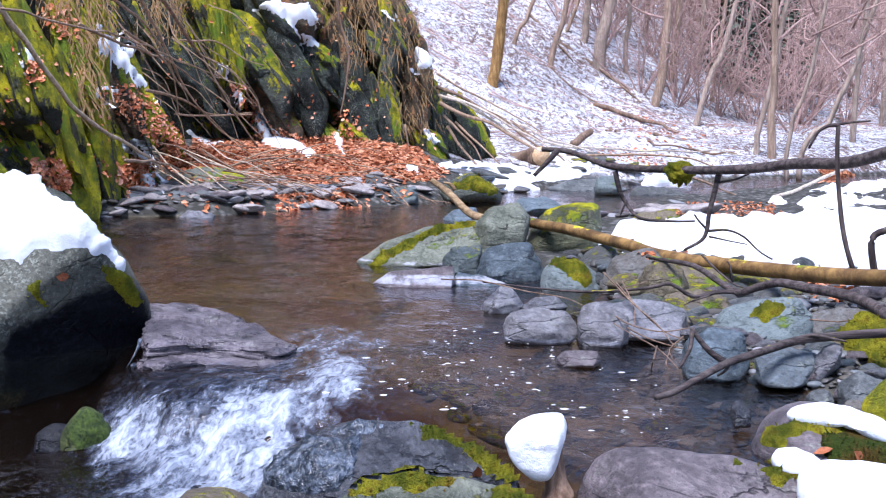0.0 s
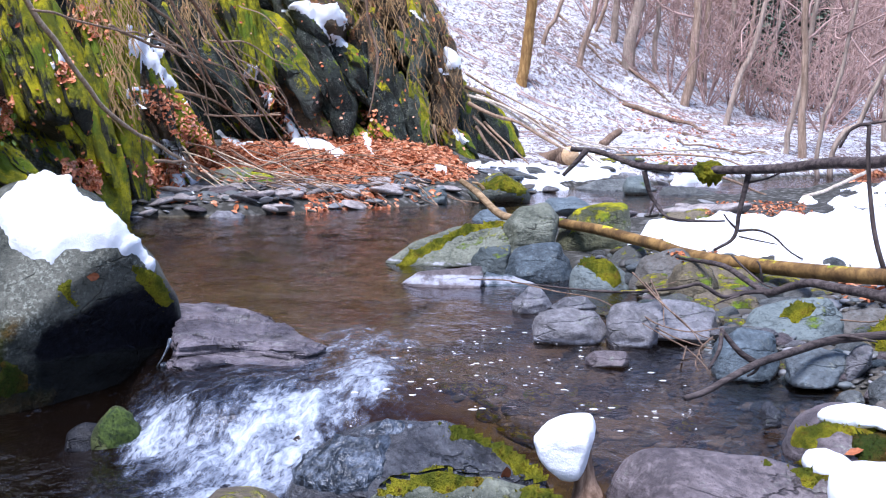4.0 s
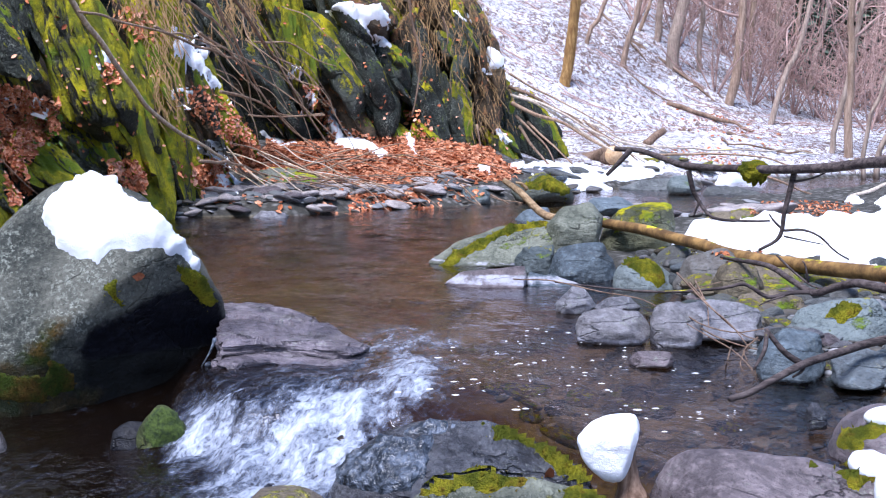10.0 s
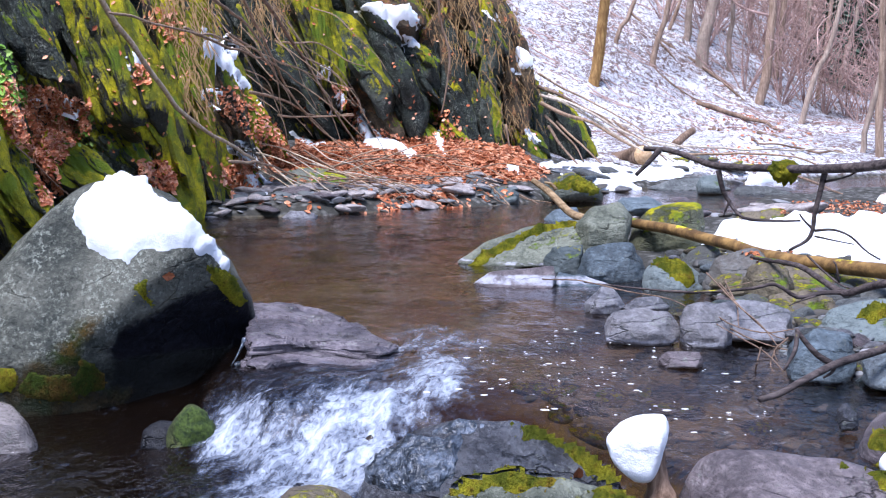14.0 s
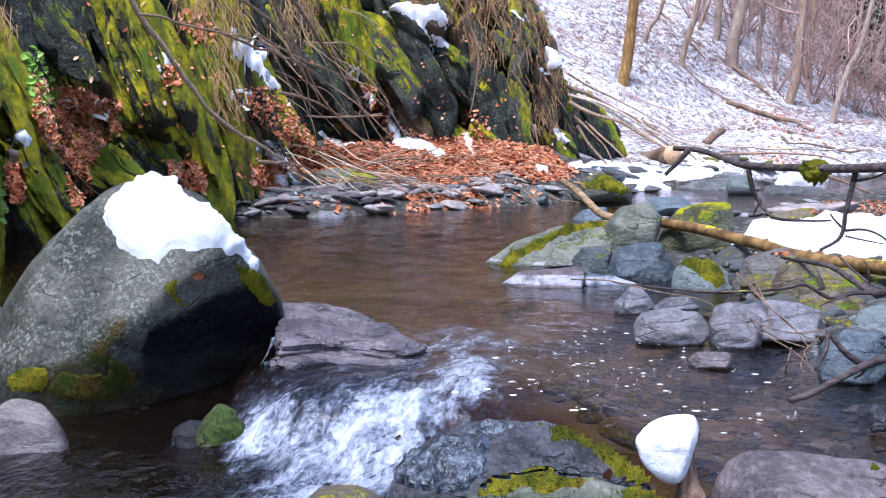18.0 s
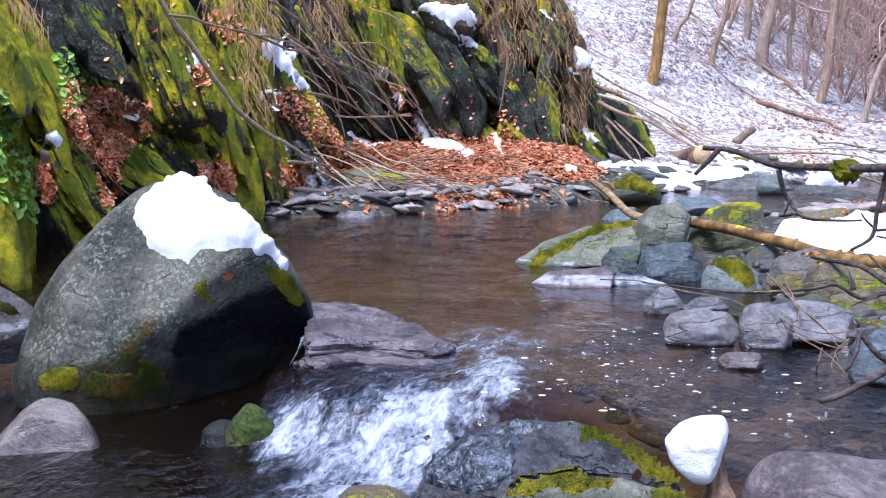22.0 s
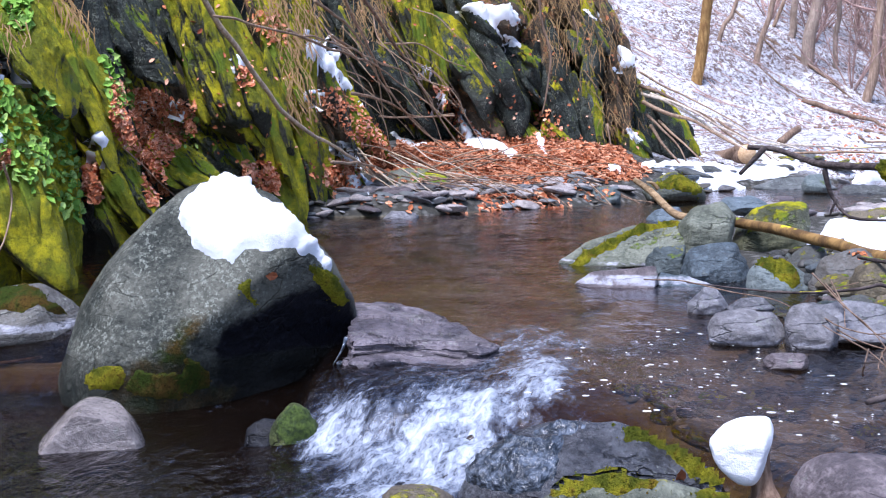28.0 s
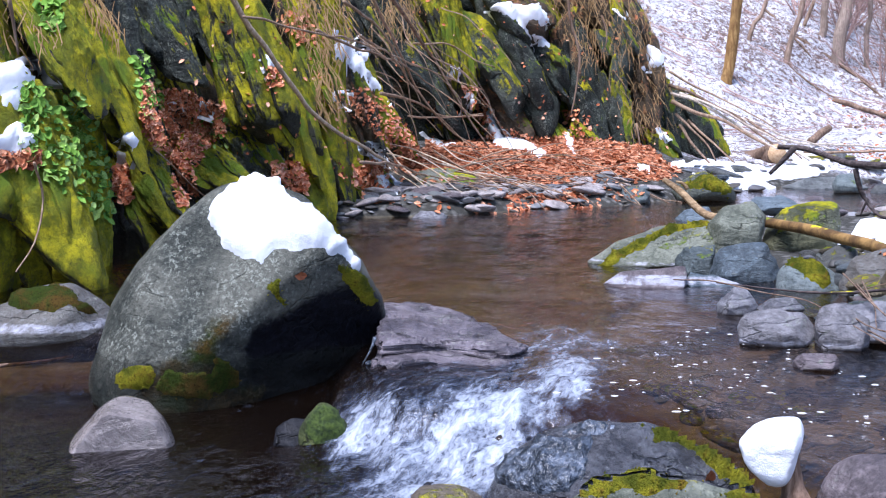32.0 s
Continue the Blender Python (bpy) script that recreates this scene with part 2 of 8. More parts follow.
def ground_material():
    """Forest floor: snow with leaf litter and twigs showing on the slope, gravel in the stream."""
    n = Nodes("forest floor")
    sep = n.t.nodes.new("ShaderNodeSeparateXYZ")
    n.link(n.coord, sep.inputs[0])
    along = n.stretched(1.4, 1.4, 1.0, 0, 0, 45)
    litter = n.mix(n.voronoi(26, out="Color"), (0.03, 0.022, 0.022), (0.2, 0.12, 0.09))
    litter = n.mix(n.step(n.noise(3), 0.3, 0.7), litter, (0.12, 0.075, 0.06))
    speck = n.noise(11, 9, 0.85, 0.8, n.stretched(1.0, 0.5, 1.0, 0, 0, 40))
    patchy = n.noise(0.35, 3)
    # extra litter high up, mostly out of view, darkens what the water mirrors
    f = n.step(n.math("ADD", speck, n.math("ADD", n.math("MULTIPLY", patchy, 0.16), n.math("MULTIPLY", n.step(sep.outputs[2], 3.2, 6.5), 0.22))), 0.545, 0.615)
    drift = n.math("MULTIPLY", n.step(n.noise(1.0, 6, 0.7, 0.5, n.along(42, 5.0, 0.6)), 0.5, 0.66), n.step(n.noise(9, 6, 0.8), 0.42, 0.56))
    f = n.math("MAXIMUM", f, n.math("MULTIPLY", drift, 0.7))
    snowy = n.mix(f, n.mix(n.step(n.noise(2, 5), 0.3, 0.7), (0.47, 0.49, 0.55), (0.72, 0.73, 0.78)), litter)
    bed = n.mix(n.noise(9, 6, 0.7), (0.03, 0.016, 0.01), (0.17, 0.085, 0.05))
    bed = n.mix(n.step(n.voronoi(9), 0.15, 0.5), n.mix(n.voronoi(9, out="Color"), (0.06, 0.035, 0.022), (0.2, 0.14, 0.1)), bed)
    bed = n.mix(n.math("MULTIPLY", n.step(n.noise(0.9, 4, 0.6), 0.36, 0.58), 0.85), bed, n.mix(n.voronoi(11, out="Color"), (0.11, 0.1, 0.055), (0.32, 0.275, 0.17)))
    wet = n.step(n.math("ADD", sep.outputs[2], n.math("MULTIPLY", n.noise(4), 0.06)), 0.0, 0.05)
    gravel = n.mix(n.step(n.voronoi(14), 0.1, 0.6), n.mix(n.voronoi(14, out="Color"), (0.07, 0.07, 0.06), (0.22, 0.21, 0.2)), (0.03, 0.028, 0.022))
    high = n.step(n.math("ADD", sep.outputs[2], n.math("MULTIPLY", n.noise(1.5, 5), 0.25)), 0.62, 0.74)
    far = n.step(n.math("ADD", sep.outputs[1], n.noise(1.2, 4)), 17.9, 18.4)
    high = n.math("MAXIMUM", high, n.math("MULTIPLY", far, n.step(sep.outputs[2], 0.02, 0.08)))
    c = n.mix(wet, bed, gravel)
    c = n.mix(high, c, snowy)
    n.bump(n.math("ADD", n.noise(12, 6, 0.7), n.math("MULTIPLY", n.voronoi(14), 0.6)), 0.7, 0.05)
    return n.done(c, 0.85)


def leaf_material(name, a, b, c3):
    n = Nodes(name)
    r = n.island()
    ramp = n.t.nodes.new("ShaderNodeValToRGB")
    n.link(r, ramp.inputs[0])
    e = ramp.color_ramp.elements
    e[0].color, e[1].color = (*a, 1), (*c3, 1)
    e.new(0.5).color = (*b, 1)
    c = n.mix(n.math("MULTIPLY", n.step(n.noise(90, 3), 0.4, 0.7), 0.4), ramp.outputs[0], tuple(v * 0.5 for v in a))
    return n.done(c, 0.7, Specular_IOR_Level=0.25)


def bark_material(name, dark, light, moss=0.0, stretch=(30, 30, 4)):
    n = Nodes(name)
    g = n.noise(1.0, 6, 0.7, 0.3, n.stretched(*stretch))
    c = n.mix(n.step(g, 0.35, 0.68), dark, light)
    c = n.mix(n.math("MULTIPLY", n.step(n.noise(3.5, 5), 0.45, 0.7), 0.5), c, tuple(v * 0.55 for v in dark))
    if moss:
        f = n.step(n.math("ADD", n.noise(4, 5, 0.7), n.math("MULTIPLY", n.up(), 0.15)), 0.75 - moss * 0.4, 0.85 - moss * 0.4)
        c = n.mix(f, c, moss_color(n))
    n.bump(g, 0.6, 0.015)
    return n.done(c, 0.8, Specular_IOR_Level=0.25)


def water_material():
    """Clear brown stream water: it lets the bed show and mirrors by Fresnel."""
    n = Nodes("stream water")
    flow = n.stretched(1.0, 0.55, 1.0, 0, 0, 25)
    ripple = n.math("ADD", n.noise(7, 4, 0.6, 0.6, flow), n.math("MULTIPLY", n.noise(26, 3, 0.6, 0.4, flow), 0.35))
    ripple = n.math("ADD", ripple, n.math("MULTIPLY", n.noise(2.6, 3, 0.6, 1.0, flow), 0.9))
    turn = n.t.nodes.new("ShaderNodeSeparateXYZ")
    n.link(n.coord, turn.inputs[0])
    swift = n.math("SUBTRACT", 1.0, n.step(turn.outputs[1], 5.2, 7.6))
    b = n.node("Bump", Strength=0.55, Distance=n.math("ADD", 0.024, n.math("MULTIPLY", swift, 0.03)), Height=ripple)
    clear = n.node("BsdfTransparent", Color=(0.6, 0.5, 0.4))
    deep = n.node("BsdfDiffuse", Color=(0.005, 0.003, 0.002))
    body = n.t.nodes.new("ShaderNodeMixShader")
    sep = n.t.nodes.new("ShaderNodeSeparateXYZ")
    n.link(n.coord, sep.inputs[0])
    # dark rock mirrored in the left pool, put into the body colour
    mirror_dark = n.math("MULTIPLY", n.math("SUBTRACT", 1.0, n.step(sep.outputs[1], 4.9, 6.4)), n.math("MULTIPLY", n.math("SUBTRACT", 1.0, n.step(sep.outputs[0], -0.9, 0.6)), 0.84))
    n.link(n.math("ADD", mirror_dark, 0.14), body.inputs[0])
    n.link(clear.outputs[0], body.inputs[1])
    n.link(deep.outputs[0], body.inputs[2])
    gloss = n.node("BsdfGlossy", Roughness=0.06, Color=(0.9, 0.9, 0.95), Normal=b.outputs[0])
    fres = n.node("Fresnel", IOR=1.33, Normal=b.outputs[0])
    mix = n.t.nodes.new("ShaderNodeMixShader")
    n.link(fres.outputs[0], mix.inputs[0])
    n.link(body.outputs[0], mix.inputs[1])
    n.link(gloss.outputs[0], mix.inputs[2])
    n.link(mix.outputs[0], n.out.inputs[0])
    return n.mat


def foam_material():
    """Broken white water and painted glints: soft strands drawn out along the current, with gaps that let the dark
    water through.
    """
    n = Nodes("white water")
    fl = n.t.nodes.new("ShaderNodeAttribute")
    fl.attribute_name = "flow"
    v = fl.outputs["Vector"]
    a = n.noise(1.0, 5, 0.6, 0.7, v)
    b = n.noise(4.5, 5, 0.65, 0.8, v)
    at = n.t.nodes.new("ShaderNodeAttribute")
    at.attribute_name = "froth_glint"
    f = n.step(n.math("ADD", n.math("ADD", n.math("MULTIPLY", a, 1.0), n.math("MULTIPLY", b, 0.8)), at.outputs["Fac"]), 1.02, 1.72)
    clear = n.node("BsdfTransparent")
    mix = n.t.nodes.new("ShaderNodeMixShader")
    n.bump(n.math("ADD", a, n.math("MULTIPLY", b, 0.6)), 0.7, 0.03)
    n.done(n.mix(f, (0.13, 0.16, 0.25), (0.48, 0.53, 0.62)), 0.3)
    n.link(f, mix.inputs[0])
    n.link(clear.outputs[0], mix.inputs[1])
    n.link(n.bsdf.outputs[0], mix.inputs[2])
    n.link(mix.outputs[0], n.out.inputs[0])
    return n.mat


def ice_material():
    n = Nodes("ice glaze")
    h = n.math("ADD", n.voronoi(34, "SMOOTH_F1", n.stretched(1, 1, 0.6)), n.noise(50, 3))
    n.bump(h, 0.9, 0.02)
    c = n.mix(n.step(n.noise(30, 4, 0.7), 0.4, 0.7), (0.015, 0.02, 0.028), (0.13, 0.155, 0.2))
    return n.done(c, 0.28, Specular_IOR_Level=0.5, Coat_Weight=0.1)


def plain_material(name, a, b, scale=20, rough=0.7):
    n = Nodes(name)
    f = n.noise(scale, 4)
    n.bump(f, 0.4, 0.01)
    return n.done(n.mix(n.step(f, 0.3, 0.7), a, b), rough)


GREEN_MOSS = rock_material("stone in green moss", (0.02, 0.03, 0.008), (0.05, 0.06, 0.015), 0.0, 0.0, 0.9)
BLACK_WET = rock_material("black wet stone", (0.003, 0.003, 0.005), (0.009, 0.01, 0.014), 0.0, 0.0, 0.5)
GREEN = plain_material("green moss", (0.012, 0.026, 0.004), (0.055, 0.085, 0.01), 60, 0.95)
MOSS, DARK_MOSS, SNOW = moss_material(), dark_moss_material(), snow_material()
GROUND, WATER, FOAM, ICE = ground_material(), water_material(), foam_material(), ice_material()
LEAF_BROWN = leaf_material("dead beech leaves", (0.16, 0.045, 0.02), (0.5, 0.17, 0.07), (0.68, 0.36, 0.22))
LEAF_GREEN = leaf_material("bramble leaves", (0.08, 0.19, 0.02), (0.2, 0.38, 0.05), (0.38, 0.52, 0.15))
LOG = bark_material("yellow barkless wood", (0.1, 0.055, 0.022), (0.32, 0.19, 0.065), 0.1, (9, 9, 9))
BARK_DARK = bark_material("dark wet bark", (0.03, 0.02, 0.02), (0.11, 0.085, 0.075), 0.12)
BARK_LYING = bark_material("dark bark of lying branches", (0.03, 0.022, 0.022), (0.12, 0.095, 0.09), 0.12, (6, 40, 40))
DRIFT = bark_material("tan driftwood", (0.16, 0.1, 0.05), (0.4, 0.28, 0.16), 0.0, (6, 40, 40))
# grey-brown, lifted somewhat to paint in the slope's haze
TREE_PALE = bark_material("grey-brown tree bark", (0.25, 0.185, 0.145), (0.45, 0.36, 0.29), 0.0)
BARK = bark_material("brown bark", (0.12, 0.075, 0.05), (0.32, 0.22, 0.16), 0.0)
# brown bark again, paler because distance haze is put into the colour
TREE_HAZY_BROWN = bark_material("brown tree bark", (0.22, 0.15, 0.105), (0.44, 0.32, 0.24), 0.05)
BARK_PALE = bark_material("pale grey bark", (0.36, 0.3, 0.24), (0.7, 0.6, 0.5), 0.1)
def gravel_material():
    n = Nodes("gravel stones")
    ramp = n.t.nodes.new("ShaderNodeValToRGB")
    n.link(n.island(), ramp.inputs[0])
    e = ramp.color_ramp.elements
    e[0].color, e[1].color = (0.035, 0.034, 0.032, 1), (0.33, 0.32, 0.33, 1)
    e.new(0.4).color = (0.1, 0.085, 0.065, 1)
    e.new(0.7).color = (0.12, 0.14, 0.15, 1)
    return n.done(n.mix(n.math("MULTIPLY", n.noise(60, 3), 0.4), ramp.outputs[0], (0.05, 0.045, 0.04)), 0.55)


GRAVEL_STONE = gravel_material()
BARK_MOSS = bark_material("mossy orange bark", (0.2, 0.105, 0.035), (0.44, 0.27, 0.1), 0.12)
BARK_TAN = bark_material("tan bare wood", (0.4, 0.29, 0.19), (0.75, 0.6, 0.44), 0.0)
LEAF_RED = leaf_material("red-brown beech leaves", (0.38, 0.1, 0.045), (0.74, 0.27, 0.12), (0.86, 0.52, 0.36))
TWIG = bark_material("dry twigs", (0.22, 0.14, 0.09), (0.45, 0.32, 0.22))
# washed-out tone: haze over the slope is painted into these twigs
HAZE_TWIG = bark_material("reddish twigs paled by haze", (0.34, 0.21, 0.18), (0.58, 0.42, 0.37))
GRASS = plain_material("dry grass", (0.22, 0.12, 0.04), (0.42, 0.27, 0.12))
CUT = plain_material("sawn wood", (0.42, 0.25, 0.12), (0.6, 0.42, 0.25), 30)
ROT = bark_material("rotten wood", (0.12, 0.07, 0.045), (0.36, 0.24, 0.17), 0.05, (40, 40, 5))
# green greyed and lightened to imitate haze
HAZY_NEEDLE = plain_material("haze-paled conifer needles", (0.08, 0.12, 0.085), (0.15, 0.21, 0.15))
FROTH = plain_material("foam flecks", (0.5, 0.49, 0.47), (0.75, 0.75, 0.73), 60, 0.5)


# ---- shape tools ----
def rnd3(ix, iy, iz, seed):
    h = (ix * 374761393 + iy * 668265263 + iz * 2147483647 + seed * 1274126177) & 0xFFFFFFFF
    h = ((h ^ (h >> 13)) * 1274126177) & 0xFFFFFFFF
    return ((h ^ (h >> 16)) & 0xFFFFFF) / 0xFFFFFF * 2 - 1


def vnoise(p, seed=0):
    """Smooth noise in -1..1 at the rows of p."""
    p = np.asarray(p, float)
    i = np.floor(p).astype(np.int64)
    f = p - i
    f = f * f * (3 - 2 * f)
    out = 0
    for a in (0, 1):
        for b in (0, 1):
            for c in (0, 1):
                w = (f[:, 0] if a else 1 - f[:, 0]) * (f[:, 1] if b else 1 - f[:, 1]) * (f[:, 2] if c else 1 - f[:, 2])
                out = out + w * rnd3(i[:, 0] + a, i[:, 1] + b, i[:, 2] + c, seed)
    return out


def fbm(p, octaves=4, seed=0, gain=0.5):
    p = np.asarray(p, float)
    out, amp = np.zeros(len(p)), 1.0
    for k in range(octaves):
        out += amp * vnoise(p * 2.0 ** k, seed + k)
        amp *= gain
    return out


def smooth(a, b, x):
    t = np.clip((np.asarray(x, float) - a) / (b - a), 0, 1)
    return t * t * (3 - 2 * t)


def ball(level):
    bm = bmesh.new()
    bmesh.ops.create_icosphere(bm, subdivisions=level, radius=1)
    v = np.array([q.co[:] for q in bm.verts])
    f = [[q.index for q in face.verts] for face in bm.faces]
    bm.free()
    return v / np.linalg.norm(v, axis=1)[:, None], f


BALLS = {k: ball(k) for k in (1, 2, 3, 4, 5, 6)}
TREES, SHAPES = {}, {}


def mesh_object(name, verts, faces, material, parent=None, label="", flat=False, at=None, remember=None, sharp=0):
    """One mesh object from world points; its origin is moved to `at`."""
    verts = np.asarray(verts, float)
    origin = np.array(at if at is not None else verts.mean(0))
    me = bpy.data.meshes.new(name)
    me.from_pydata((verts - origin).tolist(), [], faces)
    me.materials.append(material)
    if not flat:
        me.polygons.foreach_set("use_smooth", [True] * len(me.polygons))
    me.update()
    if sharp:
        me.set_sharp_from_angle(angle=radians(sharp))
    ob = new(name, me)
    ob.location = origin
    if parent is not None:
        ob.parent = parent
        ob.location = origin - np.array(parent.location)
    if label:
        ob["label"] = label
    if remember:
        SHAPES.setdefault(remember, []).append((verts, faces))
        TREES.pop(remember, None)
    return ob


def thing(name, at, label, category, group="", kind=""):
    e = new(name)
    e.location = at
    return tagged(e, label, category, group, kind)


def rock_mesh(radii, front, back, seed, e=0.75, cuts=6, rough=0.05, level=4, strata=0.0, tilt=12, planes=()):
    """Stone round the origin: radii give its outline seen from the front (x right, z up), front and back its depth."""
    d, faces = BALLS[level]
    rng = np.random.RandomState(seed)
    th = np.arctan2(d[:, 2], d[:, 0])
    n = len(radii)
    k = (th / (2 * np.pi) * n) % n
    i = np.floor(k).astype(int)
    w = k - i
    r = np.array(radii)
    a, b, c, g = r[(i - 1) % n], r[i % n], r[(i + 1) % n], r[(i + 2) % n]
    r = 0.5 * (2 * b + (c - a) * w + (2 * a - 5 * b + 4 * c - g) * w ** 2 + (3 * b - a - 3 * c + g) * w ** 3)
    s = np.sqrt(d[:, 0] ** 2 + d[:, 2] ** 2)
    size = float(np.mean(radii))
    dep = np.where(d[:, 1] < 0, front, back)
    p = np.stack([r * s ** e * np.cos(th), dep * np.sign(d[:, 1]) * np.abs(d[:, 1]) ** e, r * s ** e * np.sin(th)], 1)
    for _ in range(cuts):
        nrm = rng.normal(size=3) * (1, 1.3, 0.9)
        nrm /= np.linalg.norm(nrm)
        h = p @ nrm
        c = h.max() * rng.uniform(0.6, 0.88)
        over = h > c
        p[over] -= nrm * ((h[over] - c) * 0.97)[:, None]
    for nrm, c in planes:
        nrm = np.array(nrm, float) / np.linalg.norm(nrm)
        over = p @ nrm - c
        p -= nrm * (np.where(over > -0.03, (over + 0.03) ** 2 / 0.12 * (over < 0.03) + over * (over >= 0.03), 0) * 0.96)[:, None]
    q = p / size
    nn = d * (1 / np.array([size, max(front, 0.01), size]))
    nn /= np.linalg.norm(nn, axis=1)[:, None]
    p += nn * (rough * size * (fbm(q * 1.6 + seed, 4, seed) + 0.35 * (1 - 2 * np.abs(vnoise(q * 3.1 - seed, seed + 9)))))[:, None]
    if strata:
        a = radians(tilt)
        hgt = (p[:, 2] * math.cos(a) - p[:, 0] * math.sin(a)) / size + 0.12 * vnoise(q * 1.5, seed + 3)
        saw = (hgt * 5.5) % 1.0
        p += nn * (strata * size * (saw - 0.5))[:, None]
    return p, faces


def polytope(planes, size, level, soft=14):
    """Stone bounded by flat faces with worn edges: planes are (normal, distance), size scales the sampling along x, y, z."""
    d, faces = BALLS[level]
    size = np.array(size, float)
    total = np.zeros(len(d))
    for nrm, c in planes:
        nrm = np.array(nrm, float)
        nrm = nrm / np.linalg.norm(nrm)
        total += np.clip(d @ (size * nrm) / c, 0, None) ** soft
    return d * size * (total ** (-1 / soft))[:, None], d, faces


def hull(points):
    pts = sorted(set(points))

    def half(seq):
        out = []
        for p in seq:
            while len(out) > 1 and (out[-1][0] - out[-2][0]) * (p[1] - out[-2][1]) - (out[-1][1] - out[-2][1]) * (p[0] - out[-2][0]) <= 0:
                out.pop()
            out.append(p)
        return out

    return half(pts)[:-1] + half(pts[::-1])[:-1]


def block_mesh(outline, front, back, seed, facets=5, rough=0.035, level=5, strata=0.0, tilt=12, corners=7, soft=14, top=None):
    """Angular stone: the outline is what it shows from the front (x right, z up); faces in front and behind close it."""
    rng = np.random.RandomState(seed)
    pts = hull([tuple(p) for p in outline])
    while len(pts) > corners:
        n = len(pts)
        area = [abs((pts[i][0] - pts[i - 1][0]) * (pts[(i + 1) % n][1] - pts[i - 1][1]) - (pts[i][1] - pts[i - 1][1]) * (pts[(i + 1) % n][0] - pts[i - 1][0])) for i in range(n)]
        pts.pop(int(np.argmin(area)))
    planes = []
    for (x1, z1), (x2, z2) in zip(pts, pts[1:] + pts[:1]):
        ex, ez = x2 - x1, z2 - z1
        ln = math.hypot(ex, ez)
        nx, nz = ez / ln, -ex / ln
        c = max(nx * x1 + nz * z1, 0.01)
        for lean in (-rng.uniform(0.1, 0.5) - 0.25 * max(nz, 0), rng.uniform(0.1, 0.4) + 0.3 * max(nz, 0)):
            planes.append(((nx, lean, nz), c / math.sqrt(1 + lean * lean)))
    for _ in range(3):
        nrm = np.array([rng.uniform(-0.5, 0.5), -1, rng.uniform(-0.3, 0.5)])
        planes.append((nrm, front * rng.uniform(0.75, 1.0)))
    if top:
        planes.append(top)
    planes.append(((0, 1, 0), back))
    xs, zs = [p[0] for p in pts], [p[1] for p in pts]
    size = ((max(xs) - min(xs)) / 2, (front + back) / 2, (max(zs) - min(zs)) / 2)
    for _ in range(facets):
        nrm = rng.normal(size=3) * (1, 1.2, 0.9) / np.array(size)
        nrm /= np.linalg.norm(nrm)
        planes.append((nrm, np.linalg.norm(nrm * size) * rng.uniform(0.93, 1.12)))
    p, d, faces = polytope(planes, size, level, soft)
    for k, seen in ((0, xs), (2, zs)):
        lo, hi = p[:, k].min(), p[:, k].max()
        p[:, k] = min(seen) + (p[:, k] - lo) * (max(seen) - min(seen)) / (hi - lo)
    mean = sum(size) / 3
    q = p / mean
    nn = d / np.array(size)
    nn /= np.linalg.norm(nn, axis=1)[:, None]
    amp = rough * (0.9 * fbm(q * 1.3 + seed, 4, seed, 0.55) + 0.5 * (1 - 2 * np.abs(vnoise(q * 2.3 - seed, seed + 9))))
    if strata:
        a = radians(tilt)
        hgt = (p[:, 2] * math.cos(a) - p[:, 0] * math.sin(a)) / mean + 0.15 * vnoise(q * 1.4, seed + 3)
        amp += strata * (np.floor(hgt * 4.5 + 0.35 * vnoise(q * 3, seed + 7)) % 2 - 0.5)
    return p + nn * (amp * mean)[:, None], faces


def ring_points(radii):
    n = len(radii)
    return [(r * math.cos(2 * math.pi * k / n), r * math.sin(2 * math.pi * k / n)) for k, r in enumerate(radii)]


def facing(at):
    """Turn about z that makes a thing at this place face the origin."""
    a = math.atan2(-at[0], at[1])
    return np.array([[math.cos(a), -math.sin(a), 0], [math.sin(a), math.cos(a), 0], [0, 0, 1]])


def rock(name, at, radii, front, back, material, label, seed, group="", remember="rocks", flat=False, scale=None, wet=None, mossy=None, **shape):
    if shape.pop("angular", False):
        p, faces = block_mesh(radii, front, back, seed, **shape)
        shape["cuts"] = 0
    else:
        p, faces = rock_mesh(radii, front, back, seed, **shape)
    local = p
    p = p @ facing(at).T + np.array(at)
    ob = mesh_object(name, p, faces, material, at=at, remember=remember, flat=flat, sharp=28 if shape.get("cuts", 6) > 3 else 0)
    if scale is not None:
        # pale lime left by the water in a band along the foot
        band = smooth(scale + 0.06, scale + 0.02, p[:, 2]) * smooth(-0.02, 0.015, p[:, 2]) * 0.5
        ob.data.attributes.new("scale", "FLOAT", "POINT").data.foreach_set("value", band.astype(np.float32))
    if wet is not None:
        # mask for black wet stone and the shade painted with it
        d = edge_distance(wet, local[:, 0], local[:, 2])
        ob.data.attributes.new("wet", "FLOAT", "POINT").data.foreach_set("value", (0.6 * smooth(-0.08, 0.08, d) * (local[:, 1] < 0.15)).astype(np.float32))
    if mossy is not None:
        d = edge_distance(mossy, local[:, 0], local[:, 2])
        ob.data.attributes.new("mossy", "FLOAT", "POINT").data.foreach_set("value", (0.56 * smooth(-0.09, 0.09, d) * (local[:, 1] < 0.15)).astype(np.float32))
    return tagged(ob, label, "rock", group)


